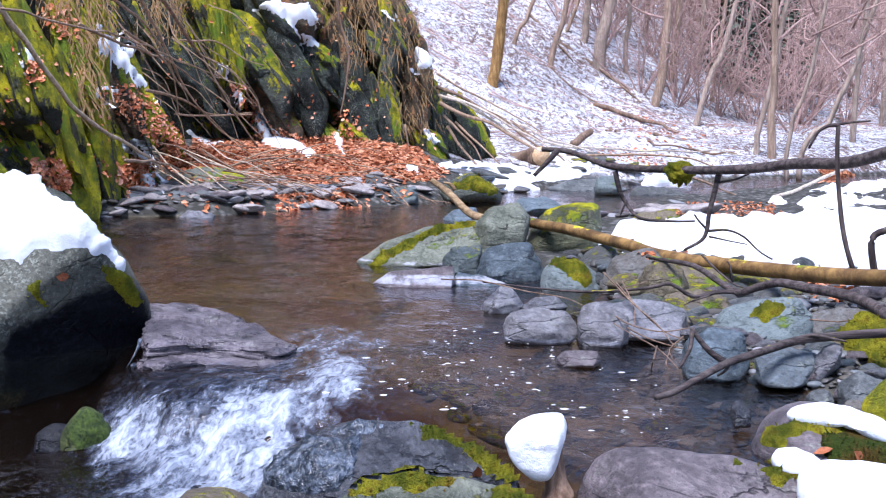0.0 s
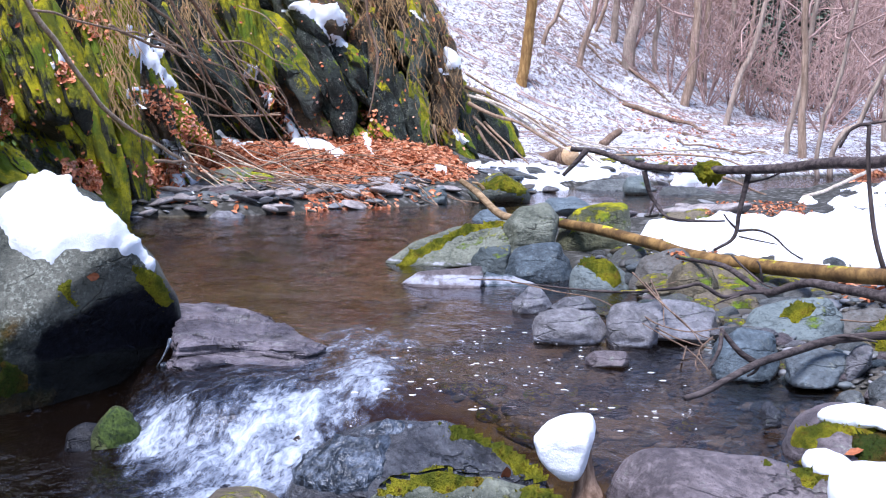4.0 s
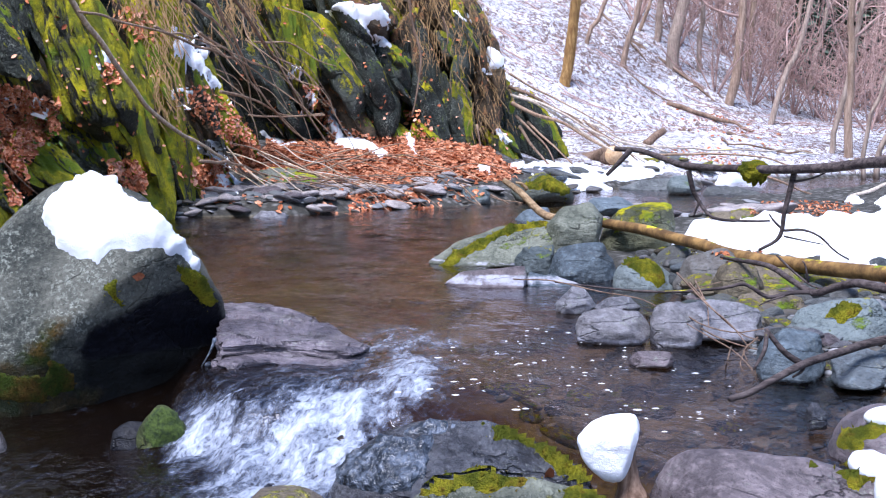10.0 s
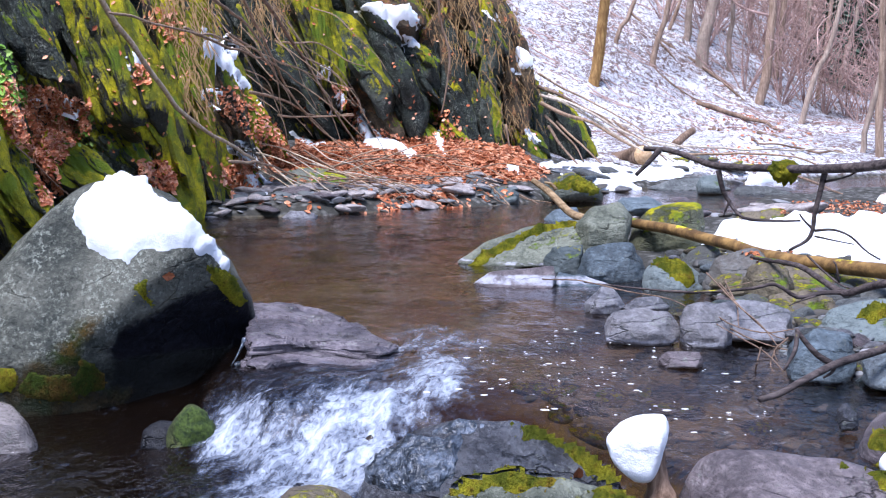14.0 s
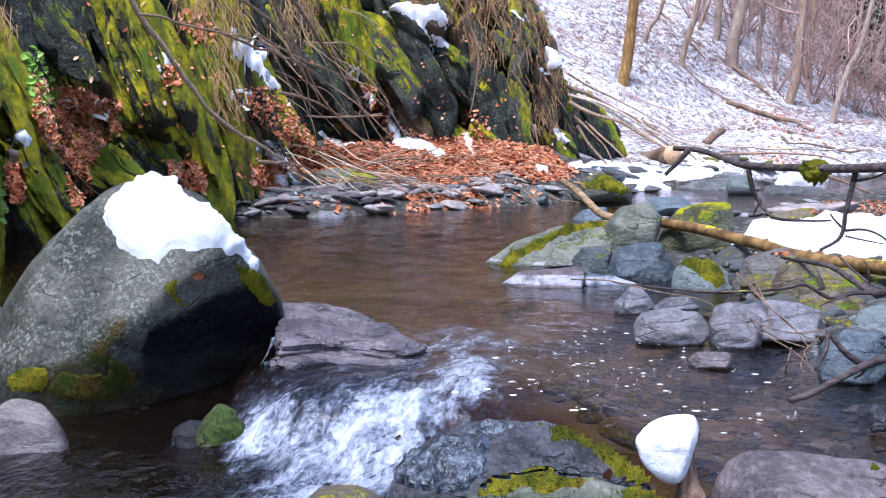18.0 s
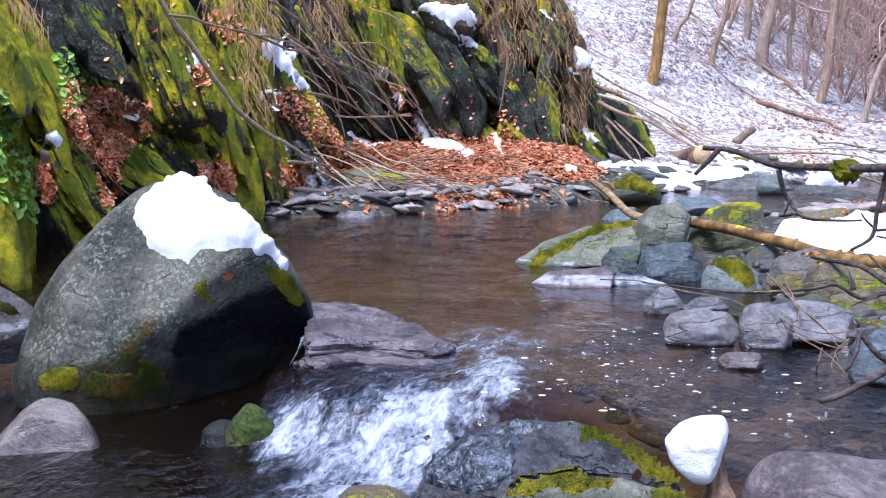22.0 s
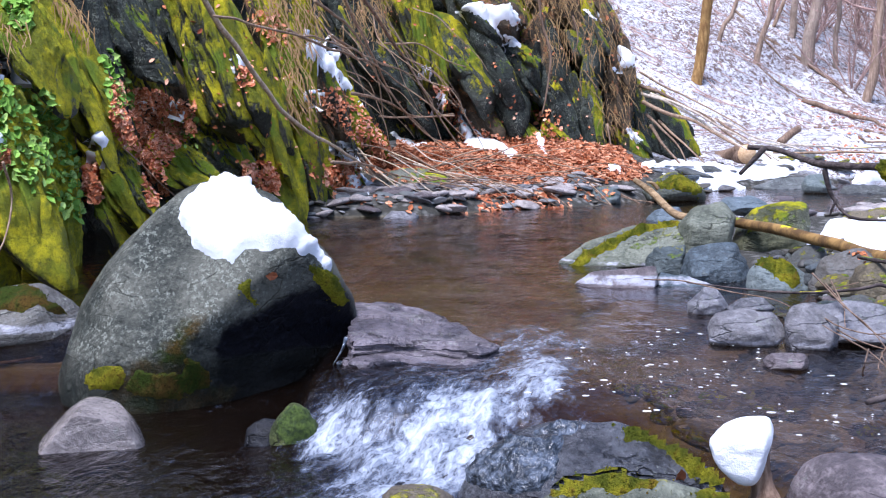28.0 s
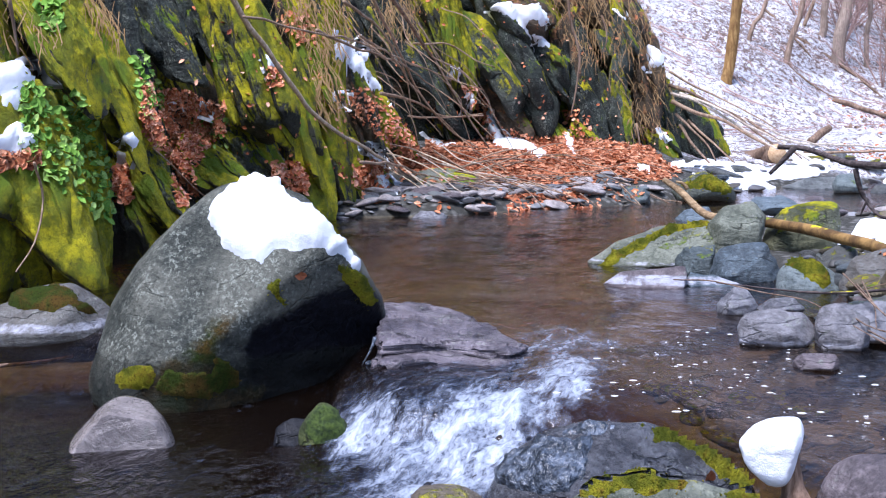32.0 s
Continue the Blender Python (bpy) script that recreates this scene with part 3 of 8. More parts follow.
def tube(points, r0, r1, sides=7, wobble=0.0, seed=0, step=None, knots=0.0, segs=6):
    """Verts and faces of a tapering branch along a smooth line through the points."""
    pts = np.array(points, float)
    pts = np.concatenate([[2 * pts[0] - pts[1]], pts, [2 * pts[-1] - pts[-2]]])
    line = []
    for a, b, c, d in zip(pts, pts[1:], pts[2:], pts[3:]):
        n = max(3, int(np.linalg.norm(c - b) / step)) if step else segs
        t = np.linspace(0, 1, n, endpoint=False)[:, None]
        line.append(0.5 * (2 * b + (c - a) * t + (2 * a - 5 * b + 4 * c - d) * t ** 2 + (3 * b - a - 3 * c + d) * t ** 3))
    line.append(pts[-2][None])
    line = np.concatenate(line)
    n = len(line)
    if wobble:
        run = np.concatenate([[0], np.cumsum(np.linalg.norm(np.diff(line, axis=0), axis=1))])
        s = np.stack([run * 3.2, np.full(n, seed * 1.7), np.zeros(n)], 1)
        for k in range(3):
            line[:, k] += wobble * vnoise(s, seed * 3 + k)
    tan = np.gradient(line, axis=0)
    tan /= np.linalg.norm(tan, axis=1)[:, None] + 1e-9
    ref = np.array([0.31, 0.17, 0.93])
    u = np.cross(tan, ref)
    u /= np.linalg.norm(u, axis=1)[:, None] + 1e-9
    v = np.cross(tan, u)
    rad = np.linspace(r0, r1, n)
    if knots:
        rad = rad * (1 + knots * vnoise(np.stack([np.arange(n) * 0.3, np.full(n, seed), np.zeros(n)], 1), seed + 5))
    ang = np.linspace(0, 2 * np.pi, sides, endpoint=False)
    ring = line[:, None] + rad[:, None, None] * (np.cos(ang)[None, :, None] * u[:, None] + np.sin(ang)[None, :, None] * v[:, None])
    verts = ring.reshape(-1, 3)
    faces = [[i * sides + j, i * sides + (j + 1) % sides, (i + 1) * sides + (j + 1) % sides, (i + 1) * sides + j] for i in range(n - 1) for j in range(sides)]
    faces += [list(range(sides))[::-1], [(n - 1) * sides + j for j in range(sides)]]
    return verts, faces


def joined(pieces):
    vs, fs, k = [], [], 0
    for v, f in pieces:
        vs.append(np.asarray(v))
        fs += [[i + k for i in q] for q in f]
        k += len(v)
    return np.concatenate(vs), fs


def branch(name, points, r0, r1, material, label, category="branch", wobble=0.01, seed=1, sides=9, group="", twigs=(), knots=0.03):
    v, f = tube(points, r0, r1, sides, wobble, seed, 0.06, knots)
    ob = tagged(mesh_object(name, v, f, material, at=points[0]), label, category, group)
    for k, (pts, a, b) in enumerate(twigs):
        v, f = tube(pts, a, b, 6, wobble * 0.5, seed + k + 1, 0.05, knots)
        mesh_object("side_branch", v, f, material, ob, at=pts[0])
    return ob


def cast(point, way, sets):
    best = None
    for key in sets:
        if key not in TREES:
            v, f = joined(SHAPES[key])
            TREES[key] = BVHTree.FromPolygons(v.tolist(), f)
        hit = TREES[key].ray_cast(Vector(point), Vector(way))
        if hit[0] is not None and (best is None or hit[3] < best[2]):
            best = (np.array(hit[0]), np.array(hit[1]), hit[3])
    return best


def inside(poly, x, y):
    c = np.zeros(len(x), bool)
    n = len(poly)
    for i in range(n):
        (x1, y1), (x2, y2) = poly[i], poly[(i + 1) % n]
        cross = (y1 > y) != (y2 > y)
        with np.errstate(divide="ignore", invalid="ignore"):
            c ^= cross & (x < (x2 - x1) * (y - y1) / (y2 - y1 + 1e-12) + x1)
    return c


def edge_distance(poly, x, y):
    best = np.full(len(x), 1e9)
    n = len(poly)
    for i in range(n):
        a, b = np.array(poly[i]), np.array(poly[(i + 1) % n])
        e = b - a
        t = np.clip(((x - a[0]) * e[0] + (y - a[1]) * e[1]) / (e @ e + 1e-12), 0, 1)
        best = np.minimum(best, np.hypot(x - a[0] - t * e[0], y - a[1] - t * e[1]))
    return np.where(inside(poly, x, y), best, -best)


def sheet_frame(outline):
    """A plane through an outline that faces the camera, from which snow and leaves are laid on."""
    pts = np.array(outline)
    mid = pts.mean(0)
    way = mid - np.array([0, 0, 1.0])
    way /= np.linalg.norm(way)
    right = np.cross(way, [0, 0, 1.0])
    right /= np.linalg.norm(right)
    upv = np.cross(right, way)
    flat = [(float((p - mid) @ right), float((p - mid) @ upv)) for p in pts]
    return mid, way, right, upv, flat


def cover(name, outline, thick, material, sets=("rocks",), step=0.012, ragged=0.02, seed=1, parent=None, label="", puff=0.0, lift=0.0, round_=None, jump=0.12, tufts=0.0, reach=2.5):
    """A skin of snow or moss on whatever lies behind the outline from the camera, thin at its ragged edge."""
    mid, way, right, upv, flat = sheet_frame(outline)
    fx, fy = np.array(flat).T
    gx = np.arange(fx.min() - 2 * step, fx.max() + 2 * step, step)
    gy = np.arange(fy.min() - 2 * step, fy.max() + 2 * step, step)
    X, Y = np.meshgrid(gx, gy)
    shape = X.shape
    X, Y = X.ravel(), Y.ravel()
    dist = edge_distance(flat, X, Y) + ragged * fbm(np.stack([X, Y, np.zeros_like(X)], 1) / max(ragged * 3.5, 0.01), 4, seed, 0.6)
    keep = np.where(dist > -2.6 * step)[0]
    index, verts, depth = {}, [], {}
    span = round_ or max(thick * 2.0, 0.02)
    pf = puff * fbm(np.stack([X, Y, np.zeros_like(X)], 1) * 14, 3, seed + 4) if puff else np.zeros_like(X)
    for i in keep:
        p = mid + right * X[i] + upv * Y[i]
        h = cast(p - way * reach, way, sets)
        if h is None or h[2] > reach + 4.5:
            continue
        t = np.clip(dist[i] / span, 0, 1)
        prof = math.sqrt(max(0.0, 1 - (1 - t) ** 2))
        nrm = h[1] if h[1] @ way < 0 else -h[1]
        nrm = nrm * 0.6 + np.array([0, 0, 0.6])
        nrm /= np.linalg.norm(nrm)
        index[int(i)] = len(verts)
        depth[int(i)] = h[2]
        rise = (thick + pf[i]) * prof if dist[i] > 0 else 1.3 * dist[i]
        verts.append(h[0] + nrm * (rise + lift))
    w = shape[1]
    faces = []
    for i in index:
        q = (i, i + 1, i + w + 1, i + w)
        if all(k in index for k in q):
            ds = [depth[k] for k in q]
            if max(ds) - min(ds) < max(jump, step * 6):
                faces.append([index[k] for k in q])
    if not faces:
        return []
    # leave out crumbs
    root = list(range(len(verts)))

    def find(i):
        while root[i] != i:
            root[i] = root[root[i]]
            i = root[i]
        return i

    for q in faces:
        a = find(q[0])
        for k in q[1:]:
            root[find(k)] = a
    tally = {}
    for q in faces:
        tally[find(q[0])] = tally.get(find(q[0]), 0) + 1
    least = min(14, max(tally.values()))
    made = []
    for piece in sorted((k for k in tally if tally[k] >= least), key=lambda k: -tally[k]):
        part = [q for q in faces if find(q[0]) == piece]
        used = sorted({k for q in part for k in q})
        back = {k: i for i, k in enumerate(used)}
        vs, fs = [verts[k] for k in used], [[back[k] for k in q] for q in part]
        if tufts:
            add_tufts(vs, fs, tufts, step, way, seed)
        made.append(mesh_object(name, vs, fs, material, parent, label, at=None))
    return made


def add_tufts(vs, fs, share, step, way, seed):
    """Small spikes of moss over a skin."""
    rng = np.random.RandomState(seed)
    pv = np.array(vs)
    for q in fs[:]:
        if rng.rand() > share:
            continue
        c = pv[q].mean(0) + rng.normal(size=3) * step * 0.3
        nr = np.cross(pv[q[1]] - pv[q[0]], pv[q[2]] - pv[q[0]])
        nr /= np.linalg.norm(nr) + 1e-9
        nr = (nr if nr @ way < 0 else -nr) * 0.7 + rng.normal(size=3) * 0.45 + np.array([0, 0, 0.3])
        sd = np.cross(nr, rng.normal(size=3))
        sd /= np.linalg.norm(sd) + 1e-9
        k = len(vs)
        w_, l_ = step * 0.3, step * rng.uniform(0.4, 1.0)
        vs += [c - sd * w_, c + sd * w_, c + np.cross(nr, sd) * w_, c + nr * l_]
        fs += [[k, k + 1, k + 3], [k + 1, k + 2, k + 3], [k + 2, k, k + 3]]


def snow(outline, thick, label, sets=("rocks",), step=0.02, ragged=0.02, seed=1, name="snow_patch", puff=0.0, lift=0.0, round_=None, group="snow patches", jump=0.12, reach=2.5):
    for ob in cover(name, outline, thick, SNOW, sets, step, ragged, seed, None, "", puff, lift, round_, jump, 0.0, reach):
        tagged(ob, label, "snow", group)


def moss(outline, thick, parent, sets=("rocks",), step=0.012, ragged=0.02, seed=1, material=None, label="yellow-green moss"):
    return cover("moss", outline, thick, material or MOSS, sets, step, ragged, seed, parent, label, thick * 0.6, tufts=0.9)


def leaf_piece(at, nrm, size, rng, curl=0.35):
    """A dead leaf: a folded and curled lozenge of six points."""
    nrm = np.array(nrm, float) + rng.normal(size=3) * 0.45
    nrm /= np.linalg.norm(nrm)
    u = np.cross(nrm, rng.normal(size=3))
    u /= np.linalg.norm(u)
    v = np.cross(nrm, u)
    c = curl * rng.uniform(0.2, 1) * size
    pts = [(-0.5, 0, 0.2), (-0.1, 0.3, 0.7), (0.25, 0.24, 0.7), (0.5, 0, 0.4), (0.25, -0.24, 0.7), (-0.1, -0.3, 0.7), (0.05, 0, 0)]
    vs = [np.array(at) + u * a * size + v * b * size + nrm * (z * c + 0.004) for a, b, z in pts]
    return vs, [[6, 0, 1], [6, 1, 2], [6, 2, 3], [6, 3, 4], [6, 4, 5], [6, 5, 0]]


def litter(name, outline, count, size, label, sets, seed, material=None):
    """Fallen leaves strewn over what lies under the outline."""
    rng = np.random.RandomState(seed)
    mid, way, right, upv, flat = sheet_frame(outline)
    fx, fy = np.array(flat).T
    pieces = []
    tries = 0
    while len(pieces) < count and tries < count * 4:
        tries += 1
        x, y = rng.uniform(fx.min(), fx.max()), rng.uniform(fy.min(), fy.max())
        if edge_distance(flat, np.array([x]), np.array([y]))[0] < -0.05 * rng.rand():
            continue
        h = cast(mid + right * x + upv * y - way * 3.5, way, sets)
        if h is None or h[2] > 8:
            continue
        nrm = h[1] if h[1] @ way < 0 else -h[1]
        pieces.append(leaf_piece(h[0], nrm * 0.7 + np.array([0, -0.2, 0.5]), size * rng.uniform(0.6, 1.25), rng))
    if not pieces:
        return None
    v, f = joined(pieces)
    return tagged(mesh_object(name, v, f, material or LEAF_BROWN, flat=True), label, "leaves", "", "stuff")


def single_leaf(at, nrm, size, seed, label):
    v, f = leaf_piece(at, nrm, size, np.random.RandomState(seed), 0.25)
    return tagged(mesh_object("fallen_leaf", v, f, LEAF_BROWN, flat=True), label, "leaf", "single fallen leaves")


def leaf_on(outline_point, size, seed, label, sets=("rocks",)):
    eye = np.array([0, 0, 1.0])
    way = np.array(outline_point) - eye
    h = cast(eye, way / np.linalg.norm(way), sets)
    if h is not None:
        single_leaf(h[0] + h[1] * 0.006, h[1], size, seed, label)


# ---- ground ----
LEFT_BANK = [(-2.9, 12.25), (-0.9, 12.45), (-0.1, 13.3), (0.7, 13.7), (1.5, 14.9), (2.6, 16.6), (4.5, 18.2), (9, 21), (18, 26), (40, 40), (40, 90), (-60, 90), (-60, 12), (-4, 11.5)]
CLIFF_PLAN = [(-8.0, 2.5), (-5.2, 5.2), (-3.9, 7.2), (-3.45, 8.6), (-3.55, 10.6), (-3.1, 12.7), (-2.6, 14.7), (-2.0, 17.1), (0, 17.9), (1.0, 18.0), (1.8, 19.3), (2.4, 22.8), (0.5, 30)]
BAR = [(0.6, 8.6), (1.05, 8.25), (1.35, 7.85), (1.4, 7.3), (1.1, 6.85), (1.1, 6.4), (1.3, 6.0), (1.36, 5.409), (1.5, 4.967), (1.72, 4.6), (1.68, 4.1)] + [(2.0, 3.6), (2.2, 2.0), (4, -12), (40, -12), (40, 34), (18, 24.5), (9, 19.6), (5, 16.7), (3.2, 14.7)] + [(2.372, 12.533), (1.797, 12.979), (1.1, 10.693), (0.65, 9.4)]


def bank_distance(poly, x, y):
    return edge_distance(poly, x, y)


def ground_height(x, y):
    x, y = np.asarray(x, float), np.asarray(y, float)
    p = np.stack([x, y, np.zeros_like(x)], 1)
    z = np.full(len(x), -0.38) - 0.22 * smooth(5.4, 4.6, y)
    z += 0.05 * fbm(p * 1.7, 3, 5)
    left = bank_distance(LEFT_BANK, x, y)
    bar = bank_distance(BAR, x, y)
    z = np.maximum(z, -0.38 + 0.5 * smooth(-0.35, 0.45, left) + 0.03 * fbm(p * 2.2, 3, 2))
    z += 0.2 * smooth(0.3, 2.2, left) * smooth(15.5, 17.5, y) * smooth(0.5, 2.0, x)
    z = np.maximum(z, -0.4 + 0.45 * smooth(-0.4, 0.3, bar) + 0.12 * smooth(0.5, 3.0, bar) + 0.04 * fbm(p * 1.9, 3, 7))
    z += 0.4 * smooth(14.6, 17.2, y) * smooth(1.9, 0.6, x) * smooth(-4, -2.5, x)
    s = (-(x - 2.64) + (y - 24.5)) * 0.7071
    hill = 0.62 * (np.sqrt(s * s + 0.6) + s) / 2
    hill = np.minimum(hill, 26 + 0.05 * s)
    z += np.where(y > 12, hill, 0) * smooth(16, 20, y) * (1 + 0.0 * x)
    z += 0.12 * fbm(p * 0.6, 3, 11) * smooth(17, 22, y)
    wood = smooth(-3.4, -6.5, x) * smooth(34, 20, y)
    # rise behind the cliff is unseen; made steep to keep sky off the water
    z += 2.6 * wood + 0.75 * np.clip(-5.5 - x, 0, 40) * smooth(2, 9, y) * smooth(40, 24, y)
    z += 0.15 * smooth(4, 25, x) * (x - 4) * smooth(34, 15, y)
    return z


def spaced(parts):
    out = []
    for a, b, n in parts:
        out.append(np.linspace(a, b, n, endpoint=False))
    return np.concatenate(out + [[parts[-1][1]]])


def grid_sheet(xs, ys, height):
    X, Y = np.meshgrid(xs, ys)
    Z = height(X.ravel(), Y.ravel())
    v = np.stack([X.ravel(), Y.ravel(), Z], 1)
    w = len(xs)
    i = (np.arange(len(ys) - 1)[:, None] * w + np.arange(w - 1)[None]).ravel()
    return v, np.stack([i, i + 1, i + w + 1, i + w], 1).tolist()


gx = spaced([(-900, -60, 8), (-60, -6, 24), (-6, 8, 150), (8, 30, 60), (30, 70, 24), (70, 900, 8)])
gy = spaced([(-600, -10, 10), (-10, 2, 16), (2, 22, 190), (22, 60, 90), (60, 120, 16), (120, 900, 10)])
gv, gf = grid_sheet(gx, gy, ground_height)
ground = tagged(mesh_object("ground", gv, gf, GROUND, at=(0, 0, 0), remember="ground"), "snowy forest floor with leaf litter, gravel banks and a brown stream bed", "ground", "", "structure")


# ---- water ----
def water_height(x, y):
    p = np.stack([x, y, np.zeros_like(x)], 1)
    west = smooth(-0.78, -0.95, x)
    lip = 0.25 * smooth(-0.5, -0.75, x)
    drop = (smooth(5.12 + lip, 4.5 + lip, y) * (1 - west) + smooth(6.3, 5.5, y) * west) * smooth(0.42, 0.12, x - 0.25 * (5 - y))
    z = -0.2 * drop
    rip = 0.006 * fbm(p * (5, 3, 1), 3, 3)
    chop = 0.035 * np.exp(-((y - 4.75) / 0.45) ** 2) * np.exp(-((x + 0.25) / 0.5) ** 2)
    return z + rip + chop * fbm(p * (7, 9, 1), 3, 8)


wx = spaced([(-14, -3, 30), (-3, 2.2, 170), (2.2, 14, 50)])
wy = spaced([(-9, 1.5, 20), (1.5, 3.2, 30), (3.2, 7, 170), (7, 14, 110), (14, 24, 40)])
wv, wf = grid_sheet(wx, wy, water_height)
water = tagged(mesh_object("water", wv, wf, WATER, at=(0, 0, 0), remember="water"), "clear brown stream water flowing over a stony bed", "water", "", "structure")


# ---- cliff ----
def cliff_sheet():
    """The rock wall behind the fins: it leans back and is folded along steep bedding."""
    plan = np.array(CLIFF_PLAN)
    seg = np.linalg.norm(np.diff(plan, axis=0), axis=1)
    s = np.concatenate([[0], np.cumsum(seg)])
    n, hgt = 330, 150
    ss = np.linspace(0, s[-1], n)
    px, py = np.interp(ss, s, plan[:, 0]), np.interp(ss, s, plan[:, 1])
    k = np.ones(15) / 15
    px[7:-7], py[7:-7] = np.convolve(px, k, "valid"), np.convolve(py, k, "valid")
    tx, ty = np.gradient(px), np.gradient(py)
    ln = np.hypot(tx, ty)
    nx, ny = ty / ln, -tx / ln
    verts = []
    top = np.interp(ss, [0, s[4], s[7], s[8], s[9], s[10], s[-1]], [7.5, 7.5, 7.0, 3.6, 2.0, 1.0, 0.6])
    for j in range(hgt):
        h = j / (hgt - 1)
        z = -0.6 + h * (top + 0.6)
        back = 0.28 * (z + 0.4) + 1.6 * smooth(0.93, 1.0, h)
        fold = np.stack([ss * 1.1 + z * 0.75, z * 0.35 - ss * 0.1, np.full(n, 3.0)], 1)
        fine = np.stack([ss * 2.6 + z * 1.6, z * 0.9, np.full(n, 9.0)], 1)
        out = 0.34 * (1 - 2 * np.abs(vnoise(fold * 1.5, 4))) + 0.13 * fbm(fine, 4, 6)
        verts.append(np.stack([px + nx * (out - back), py + ny * (out - back), z + 0.05 * vnoise(fine * 2, 3)], 1))
    v = np.concatenate(verts)
    i = (np.arange(hgt - 1)[:, None] * n + np.arange(n - 1)[None]).ravel()
    return v, np.stack([i, i + 1, i + n + 1, i + n], 1).tolist()


cv, cf = cliff_sheet()
# the sheet shows in the clefts, with their shade painted as darker slate
cliff = tagged(mesh_object("rock_cliff", cv, cf, SLATE_BARE_SHADED, at=(0, 17, 0), remember="cliff"), "dark slate cliff with mossy fins, ledges of dead leaves and snow", "cliff", "", "structure")


def rib(a, b, w, th, mat, level):
    k = len(cliff.children)
    d, faces = BALLS[level]
    axis = b - a
    ln = np.linalg.norm(axis)
    axis = axis / ln
    side = np.cross(axis, [0, 1, 0])
    side /= np.linalg.norm(side)
    dep = np.cross(side, axis)
    rng = np.random.RandomState(900 + k)
    planes = []
    for j in range(7):
        an = 2 * math.pi * (j + rng.uniform(-0.3, 0.3)) / 7
        planes.append(((math.cos(an), math.sin(an), rng.uniform(-0.22, 0.3)), rng.uniform(0.72, 1.0)))
    for up in (-1, 1):
        planes.append(((rng.uniform(-0.7, 0.7), rng.uniform(-0.3, 0.3), up), rng.uniform(0.85, 1.0)))
        planes.append(((rng.uniform(-1.2, 1.2), rng.uniform(-0.6, 0.2), up), rng.uniform(0.8, 0.95)))
    q, d, faces = polytope(planes, (1, 1, 1), level, 11)
    q = q * (w, th, ln * 0.56)
    p = (a + b) / 2 + q[:, :1] * side + q[:, 1:2] * dep + q[:, 2:] * axis
    f = np.stack([q[:, 0] / 0.2, q[:, 1] / 0.2, q[:, 2] / 0.5], 1) + k * 7.3
    nn = d[:, :1] * side + d[:, 1:2] * dep
    ridge = 1 - 2 * np.abs(vnoise(f * (1.5, 1.5, 0.4) + 0.3 * vnoise(f, k + 8)[:, None], k + 3))
    split = np.floor(vnoise(f * (1.1, 1.1, 0.8), k + 5) * 3) / 3
    amp = w * (0.14 * fbm(f, 3, k) + 0.16 * ridge + 0.22 * split) + 0.026 * fbm(f * (4, 4, 2.4), 4, k + 1, 0.7)
    p = p + nn * amp[:, None]
    mesh_object("rock_fin", p, faces, mat, cliff, remember="cliff", at=(a + b) / 2, sharp=38, label="rock fin under thick yellow moss" if mat is SLATE_DEEP_MOSS else "")


def fin(p0, p1, w, th, mat):
    """A long rib of rock that follows the steep bedding of the cliff, with splinters along its flanks."""
    a, b = np.array(p0), np.array(p1)
    near = a[1] < 12.2
    rib(a, b, w * 0.82, th, mat, 5 if near else 4)
    rng = np.random.RandomState(len(cliff.children))
    axis = b - a
    side = np.cross(axis, [0, 1, 0])
    side /= np.linalg.norm(side)
    for flank in (-1, 1, rng.choice([-0.3, 0.3])):
        s0, s1 = rng.uniform(-0.02, 0.4), rng.uniform(0.6, 1.06)
        off = side * w * flank * rng.uniform(0.5, 0.8) + np.array([0, -th * rng.uniform(-0.1, 0.5), 0])
        if abs(flank) < 1:
            off = side * w * flank + np.array([0, -th * 0.75, 0])
        rib(a + axis * s0 + off, a + axis * s1 + off, w * rng.uniform(0.25, 0.42), th * rng.uniform(0.35, 0.6), mat if rng.rand() < 0.6 else (SLATE, SLATE_MOSS, SLATE_DEEP_MOSS if mat in (SLATE_MOSS, SLATE_DEEP_MOSS) else SLATE_BARE_SHADED)[rng.randint(3)], 4 if near else 3)


fin((-3.32, 9.497, 1.908), (-2.715, 9.197, 0.793), 0.153, 0.239, SLATE_DEEP_MOSS)
fin((-3.269, 10.31, 1.974), (-2.884, 10.01, 0.833), 0.118, 0.203, SLATE_BARE_SHADED)
fin((-3.375, 8.866, 1.858), (-2.826, 8.566, 1.148), 0.185, 0.272, SLATE_MOSS)
fin((-3.123, 8.05, 1.149), (-2.719, 7.75, 0.121), 0.289, 0.381, SLATE_DEEP_MOSS)
fin((-3.123, 9.112, 0.98), (-2.909, 8.812, 0.001), 0.207, 0.295, SLATE_DEEP_MOSS)
fin((-3.316, 7.833, 0.966), (-2.965, 7.533, 0.053), 0.192, 0.28, SLATE_DEEP_MOSS)
fin((-3.318, 11.18, 2.047), (-2.798, 10.88, 1.13), 0.192, 0.28, SLATE_BARE_SHADED)
fin((-3.165, 11.86, 2.1), (-2.875, 11.56, 1.359), 0.136, 0.221, SLATE_BARE_SHADED)
fin((-3.006, 12.064, 2.115), (-2.851, 11.764, 1.544), 0.127, 0.212, SLATE_BARE_SHADED)
fin((-2.778, 11.807, 2.086), (-2.291, 11.507, 0.71), 0.259, 0.349, SLATE_MOSS)
fin((-2.6, 11.78, 1.541), (-2.232, 11.48, 0.688), 0.139, 0.225, SLATE_DEEP_MOSS)
